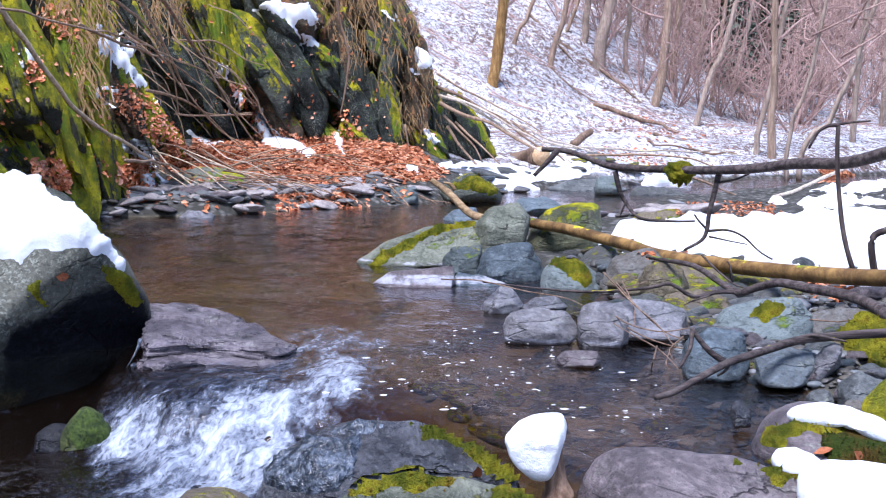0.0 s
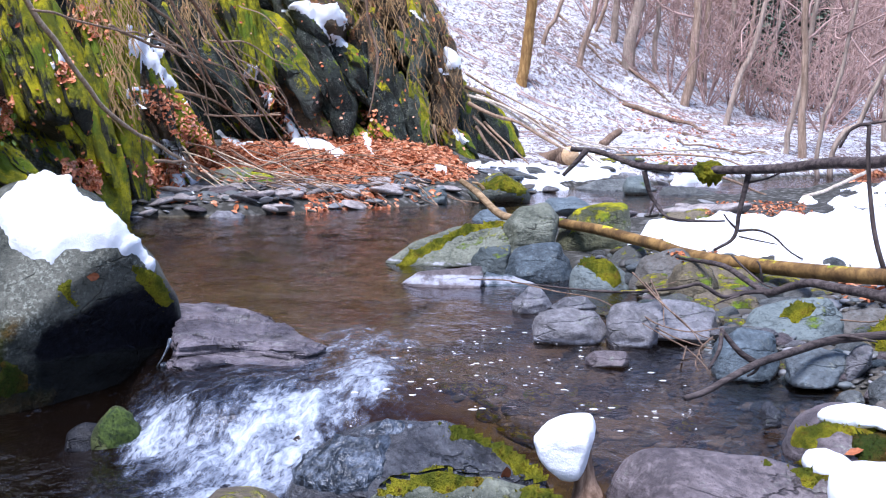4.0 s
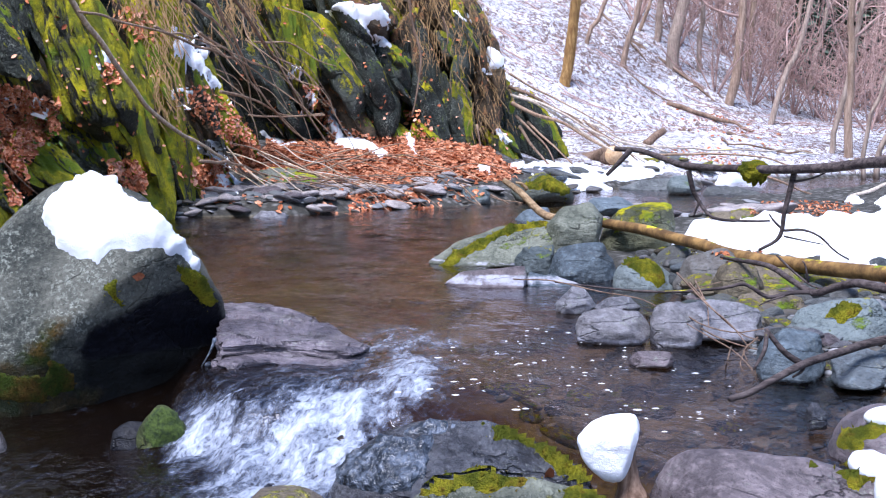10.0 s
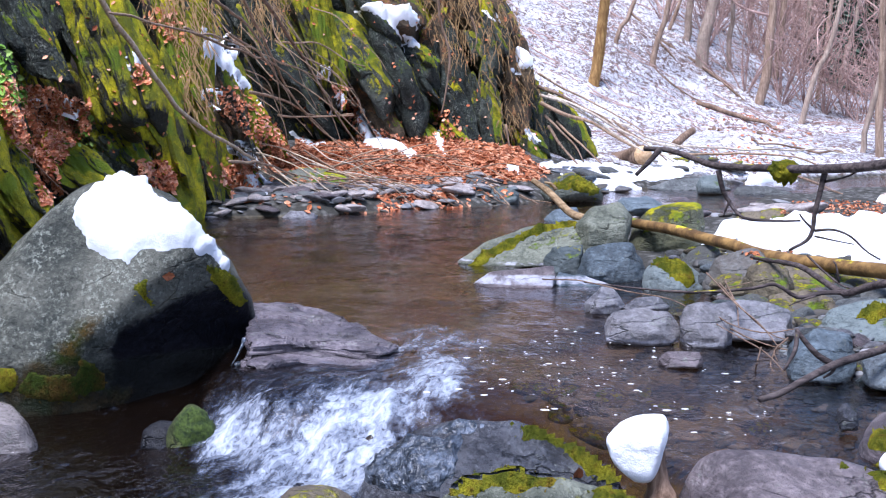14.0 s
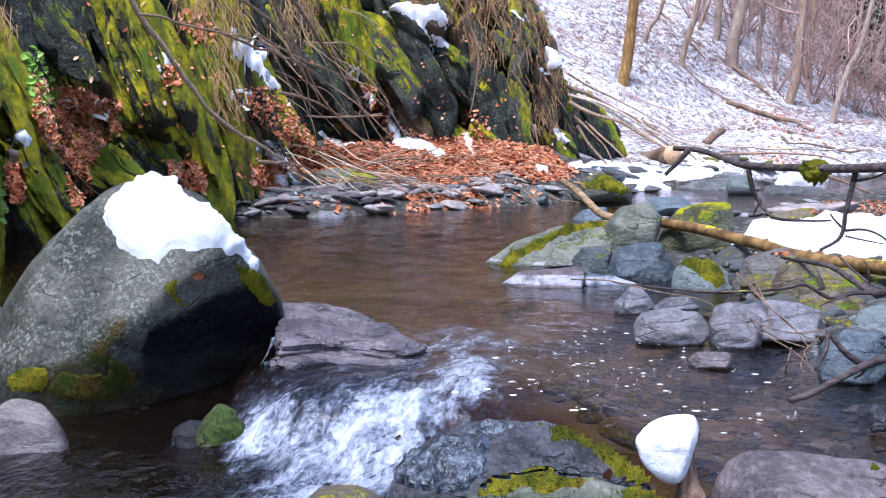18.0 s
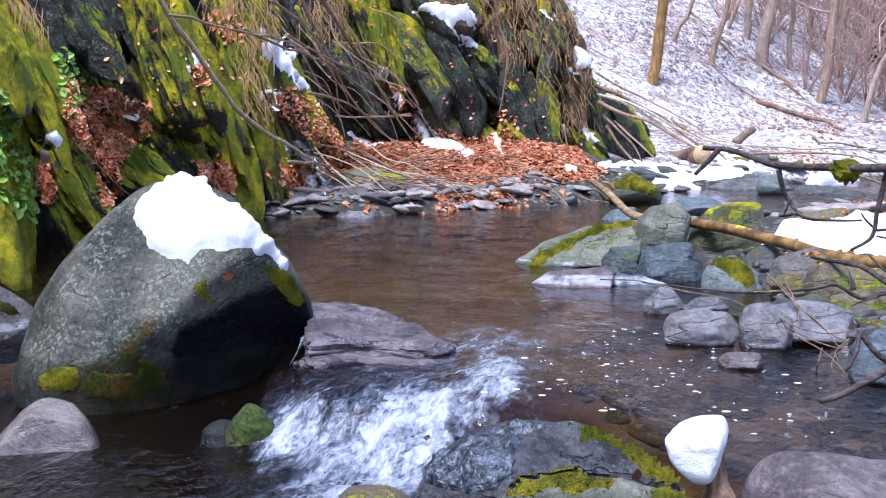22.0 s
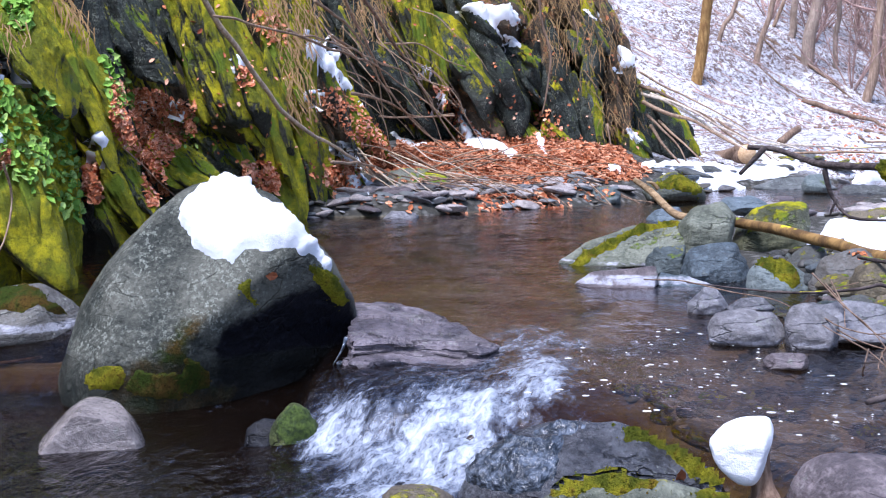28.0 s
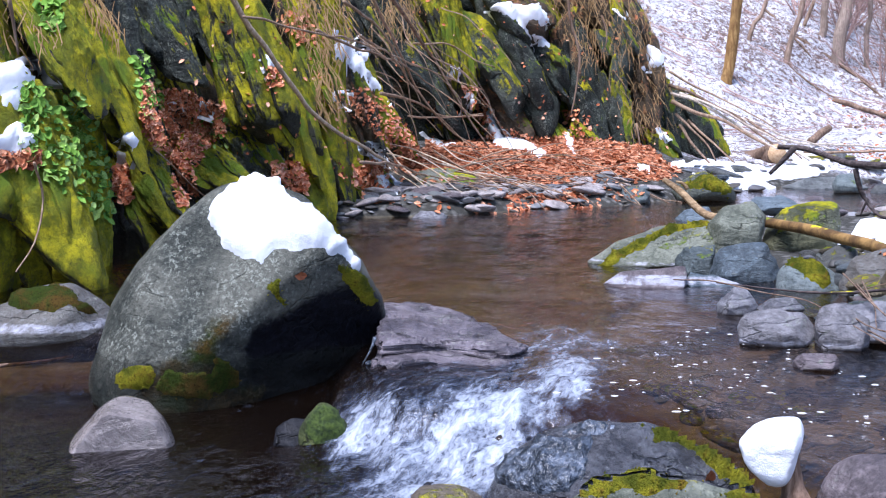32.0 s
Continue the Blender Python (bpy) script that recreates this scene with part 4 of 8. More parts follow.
fin((-3.169, 10.41, 0.746), (-2.71, 10.11, 0.035), 0.188, 0.276, SLATE_DEEP_MOSS)
fin((-2.979, 11.536, 0.668), (-2.509, 11.236, 0.257), 0.198, 0.286, SLATE_MOSS)
fin((-2.778, 11.979, 0.861), (-2.377, 11.679, 0.365), 0.16, 0.246, SLATE)
fin((-2.559, 12.272, 0.833), (-2.344, 11.972, 0.349), 0.105, 0.189, SLATE)
fin((-2.459, 12.689, 1.583), (-2.093, 12.389, 0.011), 0.218, 0.307, SLATE_MOSS)
fin((-2.41, 13.128, 2.003), (-1.956, 12.828, 0.701), 0.176, 0.263, SLATE_MOSS)
fin((-2.237, 12.939, 1.347), (-2.023, 12.639, 0.852), 0.114, 0.199, SLATE_DEEP_MOSS)
fin((-2.105, 13.44, 2.078), (-2.012, 13.14, 0.821), 0.103, 0.187, SLATE_DEEP_MOSS)
fin((-2.276, 13.556, 0.737), (-1.903, 13.256, -0.058), 0.195, 0.283, SLATE_MOSS)
fin((-2.177, 14.378, 1.66), (-1.792, 14.078, 0.617), 0.152, 0.238, EARTH_ROCK)
fin((-2.073, 14.797, 1.396), (-1.604, 14.497, 0.522), 0.165, 0.252, SLATE_DEEP_MOSS)
fin((-2.015, 14.709, 0.6), (-1.756, 14.409, 0.104), 0.135, 0.22, SLATE_MOSS)
fin((-1.766, 15.814, 0.723), (-1.555, 15.514, 0.398), 0.109, 0.193, SLATE_DEEP_MOSS)
fin((-2.098, 15.939, 2.339), (-1.56, 15.639, 1.119), 0.229, 0.318, SLATE_BARE_SHADED)
fin((-1.64, 17.237, 2.448), (-1.035, 16.937, 1.128), 0.232, 0.321, SLATE_MOSS)
fin((-1.358, 17.017, 2.43), (-1.149, 16.717, 1.384), 0.111, 0.195, SLATE_DEEP_MOSS)
fin((-1.72, 17.294, 1.662), (-1.173, 16.994, 0.637), 0.219, 0.308, SLATE_BARE_SHADED)
fin((-1.207, 17.147, 2.049), (-0.964, 16.847, 1.128), 0.099, 0.183, SLATE_DEEP_MOSS)
fin((-0.992, 17.422, 1.999), (-0.418, 17.122, 0.932), 0.368, 0.463, SLATE)
fin((-0.626, 17.482, 1.803), (-0.053, 17.182, 0.799), 0.302, 0.394, SLATE_BARE_SHADED)
fin((-0.189, 17.499, 1.67), (0.047, 17.199, 1.197), 0.202, 0.29, SLATE)
fin((-0.76, 17.409, 1.199), (-0.253, 17.109, 0.369), 0.207, 0.295, EARTH_ROCK)
fin((-0.424, 17.391, 1.065), (0.013, 17.091, 0.37), 0.167, 0.254, SLATE_MOSS)
fin((0.048, 17.823, 2.022), (0.285, 17.523, 0.93), 0.24, 0.33, EARTH_ROCK)
fin((0.217, 17.58, 1.336), (0.686, 17.28, 0.127), 0.27, 0.361, SLATE_BARE_SHADED)
fin((0.657, 17.535, 1.402), (0.797, 17.235, 0.197), 0.185, 0.272, SLATE)
fin((0.148, 17.32, 0.764), (0.642, 17.02, 0.127), 0.16, 0.246, SLATE_DEEP_MOSS)
fin((0.633, 17.89, 2.094), (0.897, 17.59, 1.269), 0.275, 0.366, SLATE)
fin((0.911, 17.937, 2.097), (1.108, 17.637, 0.657), 0.214, 0.303, EARTH_ROCK)
fin((1.1, 18.167, 1.626), (1.334, 17.867, 0.167), 0.203, 0.291, SLATE_BARE_SHADED)
fin((1.055, 17.9, 0.687), (1.417, 17.6, 0.077), 0.22, 0.309, SLATE_MOSS)
fin((1.467, 18.773, 1.07), (1.932, 18.473, 0.139), 0.289, 0.381, SLATE_BARE_SHADED)
fin((1.672, 19.0, 0.667), (2.05, 18.7, 0.165), 0.183, 0.27, SLATE_MOSS)
fin((0.049, 18.203, 2.669), (0.6, 17.903, 1.822), 0.385, 0.48, EARTH_ROCK)
fin((0.537, 18.183, 2.528), (0.944, 17.883, 1.821), 0.245, 0.335, EARTH_ROCK)
fin((-0.902, 17.688, 2.621), (-0.221, 17.387, 1.665), 0.408, 0.504, EARTH_ROCK)

# narrow ribs between the large ones
rng = np.random.RandomState(12)
plan = np.array(CLIFF_PLAN)[2:10]
run = np.concatenate([[0], np.cumsum(np.linalg.norm(np.diff(plan, axis=0), axis=1))])
for k in range(115):
    s = rng.uniform(0.02, 0.99) * run[-1]
    x, y = np.interp(s, run, plan[:, 0]), np.interp(s, run, plan[:, 1])
    dx, dy = np.interp(s + 0.1, run, plan[:, 0]) - x, np.interp(s + 0.1, run, plan[:, 1]) - y
    ln = math.hypot(dx, dy) + 1e-6
    nx, ny = dy / ln, -dx / ln
    z = rng.uniform(0.5, 2.0)
    half = rng.uniform(0.25, 0.7)
    off = 0.5 - 0.26 * z
    lean = rng.uniform(0.25, 0.5)
    p0 = (x + nx * (off - 0.2) - lean * half * dx / ln, y + ny * (off - 0.2) - lean * half * dy / ln, z + half)
    p1 = (x + nx * (off + 0.05) + lean * half * dx / ln, y + ny * (off + 0.05) + lean * half * dy / ln, z - half)
    rib(np.array(p0), np.array(p1), rng.uniform(0.05, 0.12), rng.uniform(0.08, 0.2), (SLATE, SLATE_MOSS, SLATE, SLATE_DEEP_MOSS, EARTH_ROCK, SLATE_MOSS)[k % 6], 4)

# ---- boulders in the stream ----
# its lower right face is painted black: wet rock plus overhang shade
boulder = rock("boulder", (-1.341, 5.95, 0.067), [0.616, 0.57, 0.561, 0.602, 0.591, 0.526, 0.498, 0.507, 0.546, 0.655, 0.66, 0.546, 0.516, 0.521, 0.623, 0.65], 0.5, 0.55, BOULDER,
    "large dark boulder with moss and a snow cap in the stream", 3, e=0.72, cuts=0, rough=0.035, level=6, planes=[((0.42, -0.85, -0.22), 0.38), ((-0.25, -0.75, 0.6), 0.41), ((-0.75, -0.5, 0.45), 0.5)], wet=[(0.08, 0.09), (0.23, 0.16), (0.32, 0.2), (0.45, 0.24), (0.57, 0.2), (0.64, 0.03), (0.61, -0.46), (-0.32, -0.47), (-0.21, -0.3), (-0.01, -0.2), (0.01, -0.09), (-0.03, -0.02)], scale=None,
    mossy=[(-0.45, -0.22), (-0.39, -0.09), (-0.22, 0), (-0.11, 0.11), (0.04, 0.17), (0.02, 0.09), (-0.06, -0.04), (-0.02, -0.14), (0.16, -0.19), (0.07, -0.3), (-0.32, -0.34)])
slab = thing("layered_slab", (-0.5, 5.7, 0), "layered purple-grey stone slab beside the boulder", "rock")


def plate(outline, top, thick, seed, layers=3):
    """A flat bed of stone: outline is its plan round the middle, top gives its height, and its edge is broken in thin layers."""
    mid = np.mean(outline, 0)
    pts = np.array(outline) - mid
    ang = np.arctan2(pts[:, 1], pts[:, 0])
    order = np.argsort(ang)
    n = 150
    a = np.linspace(-np.pi, np.pi, n, endpoint=False)
    x = np.interp(a, ang[order], pts[order, 0], period=2 * np.pi)
    y = np.interp(a, ang[order], pts[order, 1], period=2 * np.pi)
    rim = 1 + 0.05 * fbm(np.stack([x * 9, y * 9, np.zeros(n)], 1), 4, seed, 0.6)
    rings, drop = [], []
    for s in np.linspace(0.04, 1.0, 26):
        rings.append(s * rim)
        drop.append(np.zeros(n) + 0.012 * smooth(0.93, 1.0, s))
    for k in range(layers):
        jut = 1 + 0.045 * fbm(np.stack([x * 12 + 9 * k, y * 12, np.zeros(n)], 1), 3, seed + k) - 0.05 * (k % 2)
        for e in (0.15, 0.85):
            rings.append(rim * jut)
            drop.append(np.full(n, 0.014 + (thick - 0.014) * (k + e) / layers))
    rings.append(rim * 0.3)
    drop.append(np.full(n, thick))
    r, h = np.array(rings), np.array(drop)
    X, Y = (r * x + mid[0]).ravel(), (r * y + mid[1]).ravel()
    Z = top(X, Y) - h.ravel()
    on = np.stack([X, Y, np.zeros_like(X)], 1)
    flat = h.ravel() < 0.013
    Z += flat * (0.008 * fbm(on * 5, 4, seed + 2) - 0.016 * (vnoise(on * (3, 9, 1), seed + 5) > 0.25) - 0.012 * (vnoise(on * (4, 12, 1), seed + 6) > 0.4))
    m = len(rings)
    faces = [[i * n + j, i * n + (j + 1) % n, (i + 1) * n + (j + 1) % n, (i + 1) * n + j] for i in range(m - 1) for j in range(n)]
    faces.append(list(range(n))[::-1])
    verts = np.stack([X, Y, Z], 1)
    mesh_object("stone_layer", verts, faces, LAYERED, slab, at=(*mid, 0), remember="rocks", sharp=32)


def slab_top(level):
    return lambda x, y: level + 0.075 * (y - 5.8) - 0.06 * (x + 0.45)


plate([(-0.73, 5.8), (-0.77, 6.25), (-0.58, 6.3), (-0.36, 6.08), (-0.22, 5.8), (-0.11, 5.6), (-0.2, 5.5), (-0.45, 5.58), (-0.62, 5.5), (-0.69, 5.46)], slab_top(0.09), 0.045, 1)
plate([(-0.71, 5.8), (-0.5, 6.2), (-0.2, 5.75), (-0.13, 5.52), (-0.28, 5.42), (-0.5, 5.48), (-0.62, 5.36), (-0.69, 5.4)], slab_top(0.042), 0.03, 2)
plate([(-0.71, 5.7), (-0.5, 6.0), (-0.2, 5.65), (-0.17, 5.45), (-0.3, 5.36), (-0.48, 5.4), (-0.62, 5.28), (-0.69, 5.3)], slab_top(0.012), 0.03, 3)
plate([(-0.72, 5.5), (-0.5, 5.62), (-0.22, 5.5), (-0.3, 5.36), (-0.44, 5.28), (-0.56, 5.17), (-0.66, 5.13), (-0.72, 5.3)], lambda x, y: 0.0 + 0.22 * (y - 5.42) - 0.05 * (x + 0.5), 0.12, 4)
rock("stone", (-1.547, 4.95, -0.218), [0.191, 0.177, 0.178, 0.186, 0.177, 0.164, 0.155, 0.161, 0.191, 0.212, 0.184, 0.163, 0.162, 0.153, 0.17, 0.195], 0.17, 0.2, TAN, "pale brown rounded stone in shallow water", 5, scale=0.02, e=0.7, cuts=4, rough=0.03, level=4)
moss_stone = rock("mossy_stone", (-0.812, 4.95, -0.155), [(-0.085, 0.03), (-0.05, 0.085), (0.004, 0.105), (0.052, 0.076), (0.085, 0.014), (0.1, -0.09), (0.01, -0.12), (-0.1, -0.09)], 0.09, 0.09, GREEN_MOSS, "small stone wrapped in green moss", 8, angular=True, facets=3, rough=0.06, level=4, soft=7)
rock("stone", (-0.93, 5.0, -0.175), [(-0.07, 0.03), (-0.01, 0.062), (0.06, 0.05), (0.08, -0.03), (-0.08, -0.05)], 0.07, 0.08, BLACK_WET, "low black wet stone behind the mossy one", 9, angular=True, facets=3, level=4)
front_rock = rock("icy_rock", (0.181, 4.05, -0.081), [(-0.404, -0.042), (-0.34, 0.072), (-0.212, 0.155), (-0.084, 0.183), (0.093, 0.169), (0.239, 0.11), (0.346, 0.026), (0.405, -0.083), (0.39, -0.25), (-0.405, -0.25)], 0.34, 0.3, WET,
    "dark wet rock with ice and yellow moss beside the rapids", 12, angular=True, corners=9, facets=4, rough=0.03, level=6, soft=18, strata=0.012, tilt=-8)
ledge_rock = rock("mossy_rock", (0.3, 3.66, -0.09), [(-0.33, 0.0), (-0.25, 0.075), (-0.141, 0.118), (0.008, 0.128), (0.157, 0.101), (0.263, 0.054), (0.339, -0.024), (0.33, -0.22), (-0.34, -0.22)], 0.25, 0.32, OLIVE,
    "olive-grey rock with a rim of bright moss before the icy one", 14, angular=True, corners=9, facets=3, rough=0.03, level=6, soft=16)
rock("stone", (-0.311, 3.95, -0.129), [0.114, 0.087, 0.068, 0.057, 0.052, 0.057, 0.074, 0.104, 0.106, 0.099, 0.069, 0.053, 0.049, 0.053, 0.069, 0.112], 0.12, 0.12, BROWN, "low brown stone at the foot of the rapids", 15, e=0.8, cuts=2, rough=0.04, level=3)
flat_rock = rock("flat_rock", (0.984, 3.66, -0.035), [(-0.341, -0.004), (-0.27, 0.108), (-0.212, 0.132), (-0.135, 0.136), (0.084, 0.115), (0.275, 0.067), (0.341, -0.001), (0.314, -0.136), (-0.315, -0.125)], 0.3, 0.3, PURPLE,
    "flat purple-grey rock slab with a fringe of moss", 21, angular=True, corners=9, facets=3, rough=0.03, level=5, soft=22, strata=0.01)
right_rock = rock("mossy_rock", (1.539, 4.1, -0.104), [0.304, 0.261, 0.211, 0.182, 0.184, 0.205, 0.257, 0.294, 0.255, 0.213, 0.207, 0.202, 0.19, 0.21, 0.282, 0.332], 0.35, 0.35, PURPLE,
    "purple-grey rock with moss, dead leaves and snow", 23, e=0.6, cuts=3, rough=0.03, level=5)
left_rock = rock("mossy_rock", (-2.344, 6.3, 0.025), [(-0.351, -0.01), (-0.179, 0.08), (-0.008, 0.163), (0.159, 0.179), (0.267, 0.107), (0.351, -0.015), (0.313, -0.175), (-0.331, -0.179)], 0.3, 0.3, GREY, "grey stone with moss on top below the cliff", 31, angular=True, facets=4, rough=0.04, level=5, soft=18, scale=0.02)
rock("stone", (-3.058, 7.9, -0.029), [0.161, 0.136, 0.095, 0.077, 0.074, 0.076, 0.082, 0.108, 0.155, 0.161, 0.086, 0.066, 0.06, 0.065, 0.085, 0.13], 0.15, 0.15, PALE, "pale frosted stone at the water's edge", 33, e=0.8, cuts=4, rough=0.05, level=3)

# rocks of the gravel bar
placed = {}
LIME = {41: 0.0, 46: 0.03, 47: 0.02, 57: 0.0, 58: 0.0}


def stream_rock(name, at, radii, front, back, mat, label, seed, e, cuts):
    round_one = name == "round_stone"
    outline = radii if isinstance(radii[0], tuple) else ring_points(radii)
    placed[seed] = rock(name, at, outline, front, back, mat, label, seed, "rocks of the stream", angular=True, facets=2 if round_one else cuts, corners=9 if round_one else 7, soft=8 if round_one else 16 if "moss" in name else 30, rough=0.035, level=5 if at[1] < 9.3 else 4, strata=0.02, tilt=15, scale=LIME.get(seed))


stream_rock("sloping_slab", (0.61, 9.0, 0.102), [(-0.43, -0.15), (-0.188, 0.021), (0.024, 0.099), (0.344, 0.164), (0.417, 0.021), (0.4, -0.2), (-0.045, -0.21), (-0.4, -0.2)], 0.45, 0.5, OLIVE, "pale sloping rock slab with a moss crest", 41, 0.6, 3)
stream_rock("pointed_rock", (1.078, 8.9, 0.186), [(-0.176, -0.105), (-0.164, 0.07), (-0.066, 0.165), (0.093, 0.194), (0.176, 0.106), (0.164, -0.045), (0.12, -0.25), (-0.16, -0.25)], 0.25, 0.3, OLIVE, "angular grey-green rock under the fallen log", 42, 0.5, 7)
stream_rock("moss_rock", (1.518, 9.2, 0.158), [(-0.236, -0.018), (-0.145, 0.135), (0.002, 0.201), (0.196, 0.194), (0.236, 0.074), (0.2, -0.22), (-0.22, -0.22)], 0.3, 0.35, OLIVE_MOSS, "rounded rock with olive moss", 43, 0.65, 4)
stream_rock("grey_rock", (1.046, 8.2, 0.074), [(-0.192, -0.035), (-0.145, 0.095), (0.002, 0.14), (0.111, 0.134), (0.192, -0.036), (0.17, -0.17), (-0.182, -0.17)], 0.22, 0.3, BLUE, "angular blue-grey rock at the pool's edge", 44, 0.5, 8)
stream_rock("grey_rock", (0.79, 8.4, 0.058), [(-0.124, 0.024), (-0.065, 0.097), (0.102, 0.11), (0.124, -0.043), (0.11, -0.16), (-0.12, -0.16)], 0.18, 0.25, BLUE_MOSS, "small angular blue-grey rock", 45, 0.55, 6)
stream_rock("low_slab", (0.475, 7.9, 0.024), [(-0.228, -0.021), (-0.135, 0.038), (0.208, 0.081), (0.228, -0.013), (0.209, -0.11), (-0.21, -0.11)], 0.22, 0.3, PURPLE, "low slab with a pale waterline at the pool's edge", 46, 0.55, 6)
stream_rock("low_slab", (0.849, 7.9, -0.001), [(-0.166, -0.034), (-0.129, 0.069), (0.023, 0.044), (0.166, -0.004), (0.15, -0.09), (-0.15, -0.09)], 0.18, 0.25, BLUE, "low wet slab with a pale waterline", 47, 0.6, 6)
stream_rock("moss_rock", (1.329, 7.75, 0.055), [(-0.174, 0.005), (-0.091, 0.113), (0.083, 0.067), (0.174, -0.042), (0.15, -0.15), (-0.16, -0.15)], 0.22, 0.28, BLUE_MOSS, "rock with moss over its top", 48, 0.6, 5)
stream_rock("grey_rock", (1.668, 7.6, 0.093), [(-0.211, -0.045), (-0.136, 0.092), (0.052, 0.137), (0.211, 0.046), (0.2, -0.15), (-0.19, -0.15)], 0.3, 0.3, GREY, "dark grey rock under the fallen log", 49, 0.6, 6)
stream_rock("moss_rock", (1.566, 8.5, 0.052), [0.108, 0.104, 0.098, 0.103, 0.092, 0.095, 0.094, 0.094, 0.11, 0.112, 0.114, 0.087, 0.081, 0.087, 0.114, 0.103], 0.15, 0.2, BLUE_MOSS, "small rock with moss on it", 50, 0.7, 4)
stream_rock("moss_rock", (1.648, 6.97, 0.111), [0.12, 0.113, 0.124, 0.119, 0.131, 0.122, 0.123, 0.122, 0.127, 0.123, 0.133, 0.111, 0.11, 0.128, 0.129, 0.134], 0.2, 0.2, BROWN, "dark mossy rock on the gravel bar", 51, 0.6, 5)
stream_rock("brown_rock", (1.747, 6.7, 0.051), [(-0.162, -0.053), (-0.15, 0.041), (-0.011, 0.081), (0.132, 0.04), (0.162, -0.027), (0.14, -0.1), (-0.15, -0.1)], 0.17, 0.2, BROWN, "brown stone on the gravel bar", 52, 0.65, 5)
stream_rock("brown_rock", (1.895, 7.2, 0.096), [(-0.182, 0.0), (-0.109, 0.087), (0.149, 0.058), (0.182, -0.029), (0.16, -0.12), (-0.17, -0.12)], 0.3, 0.3, BROWN, "brown rock beneath the log", 53, 0.65, 4)
stream_rock("moss_rock", (1.793, 5.8, 0.107), [(-0.198, -0.046), (-0.164, 0.043), (-0.029, 0.095), (0.133, 0.106), (0.198, 0.023), (0.189, -0.14), (-0.18, -0.14)], 0.26, 0.3, BLUE_MOSS, "blue-grey rock capped with moss", 54, 0.6, 5)
stream_rock("blue_rock", (1.451, 5.25, 0.073), [(-0.126, -0.051), (-0.106, 0.056), (-0.023, 0.098), (0.089, 0.076), (0.126, -0.031), (0.11, -0.12), (-0.11, -0.12)], 0.2, 0.3, BLUE, "smooth blue-grey rock by the water", 55, 0.65, 5)
stream_rock("pyramid_stone", (0.84, 6.85, 0.06), [(-0.095, -0.013), (-0.016, 0.06), (0.039, 0.055), (0.095, -0.022), (0.08, -0.09), (-0.09, -0.09)], 0.1, 0.12, PALE, "pale pointed stone at the water's edge", 56, 0.5, 6)
stream_rock("pale_stone", (0.897, 6.0, 0.076), [(-0.158, -0.02), (-0.127, 0.048), (-0.043, 0.064), (0.103, 0.052), (0.158, -0.021), (0.14, -0.11), (-0.14, -0.11)], 0.14, 0.2, PALE, "pale stone standing in the water", 57, 0.55, 6)
stream_rock("pale_stone", (1.154, 5.95, 0.078), [(-0.11, -0.063), (-0.105, 0.069), (-0.02, 0.092), (0.103, 0.032), (0.11, -0.076), (0.1, -0.12), (-0.1, -0.12)], 0.15, 0.2, PALE, "pale cracked stone at the water's edge", 58, 0.5, 7)
stream_rock("flat_stone", (0.962, 5.45, 0.02), [(-0.086, 0.0), (-0.053, 0.035), (0.07, 0.03), (0.086, -0.005), (0.07, -0.05), (-0.08, -0.05)], 0.1, 0.1, PURPLE, "flat stone awash in the pool", 59, 0.5, 4)
stream_rock("pale_stone", (1.356, 6.1, 0.066), [(-0.17, -0.051), (-0.198, 0.06), (-0.022, 0.101), (0.156, 0.059), (0.198, -0.077), (0.1, -0.11), (-0.1, -0.11)], 0.25, 0.3, PALE, "broad pale rock on the gravel bar", 60, 0.6, 6)
stream_rock("pale_stone", (1.026, 6.74, 0.04), [0.11, 0.084, 0.071, 0.052, 0.047, 0.049, 0.062, 0.08, 0.11, 0.097, 0.06, 0.046, 0.043, 0.046, 0.06, 0.089], 0.12, 0.12, PALE, "pale stone lying on the gravel bar", 61, 0.6, 6)
stream_rock("moss_rock", (2.087, 5.3, 0.079), [0.179, 0.159, 0.125, 0.118, 0.117, 0.13, 0.154, 0.177, 0.188, 0.167, 0.133, 0.108, 0.104, 0.118, 0.162, 0.189], 0.28, 0.3, BROWN, "rock under bright moss", 62, 0.65, 4)
stream_rock("moss_rock", (1.784, 4.25, 0.067), [0.134, 0.117, 0.115, 0.126, 0.115, 0.122, 0.133, 0.136, 0.14, 0.131, 0.126, 0.105, 0.101, 0.115, 0.163, 0.139], 0.24, 0.25, SLATE_DEEP_MOSS, "rock wrapped in green moss", 63, 0.7, 4)
stream_rock("leaning_stone", (1.769, 5.0, 0.071), [0.057, 0.064, 0.09, 0.089, 0.065, 0.047, 0.042, 0.044, 0.05, 0.07, 0.087, 0.083, 0.067, 0.05, 0.045, 0.047], 0.1, 0.12, PALE, "long pale stone leaning on the bank", 64, 0.6, 5)
stream_rock("grey_rock", (1.653, 5.05, 0.053), [0.127, 0.122, 0.091, 0.083, 0.084, 0.084, 0.098, 0.122, 0.124, 0.118, 0.103, 0.08, 0.074, 0.081, 0.097, 0.122], 0.2, 0.22, BLUE, "blue-grey stone on the bank", 65, 0.55, 6)
stream_rock("round_stone", (1.611, 4.58, 0.03), [0.049, 0.048, 0.042, 0.044, 0.039, 0.038, 0.044, 0.046, 0.047, 0.049, 0.045, 0.044, 0.036, 0.036, 0.041, 0.051], 0.07, 0.08, GREY, "round grey stone on the bank", 66, 0.8, 2)
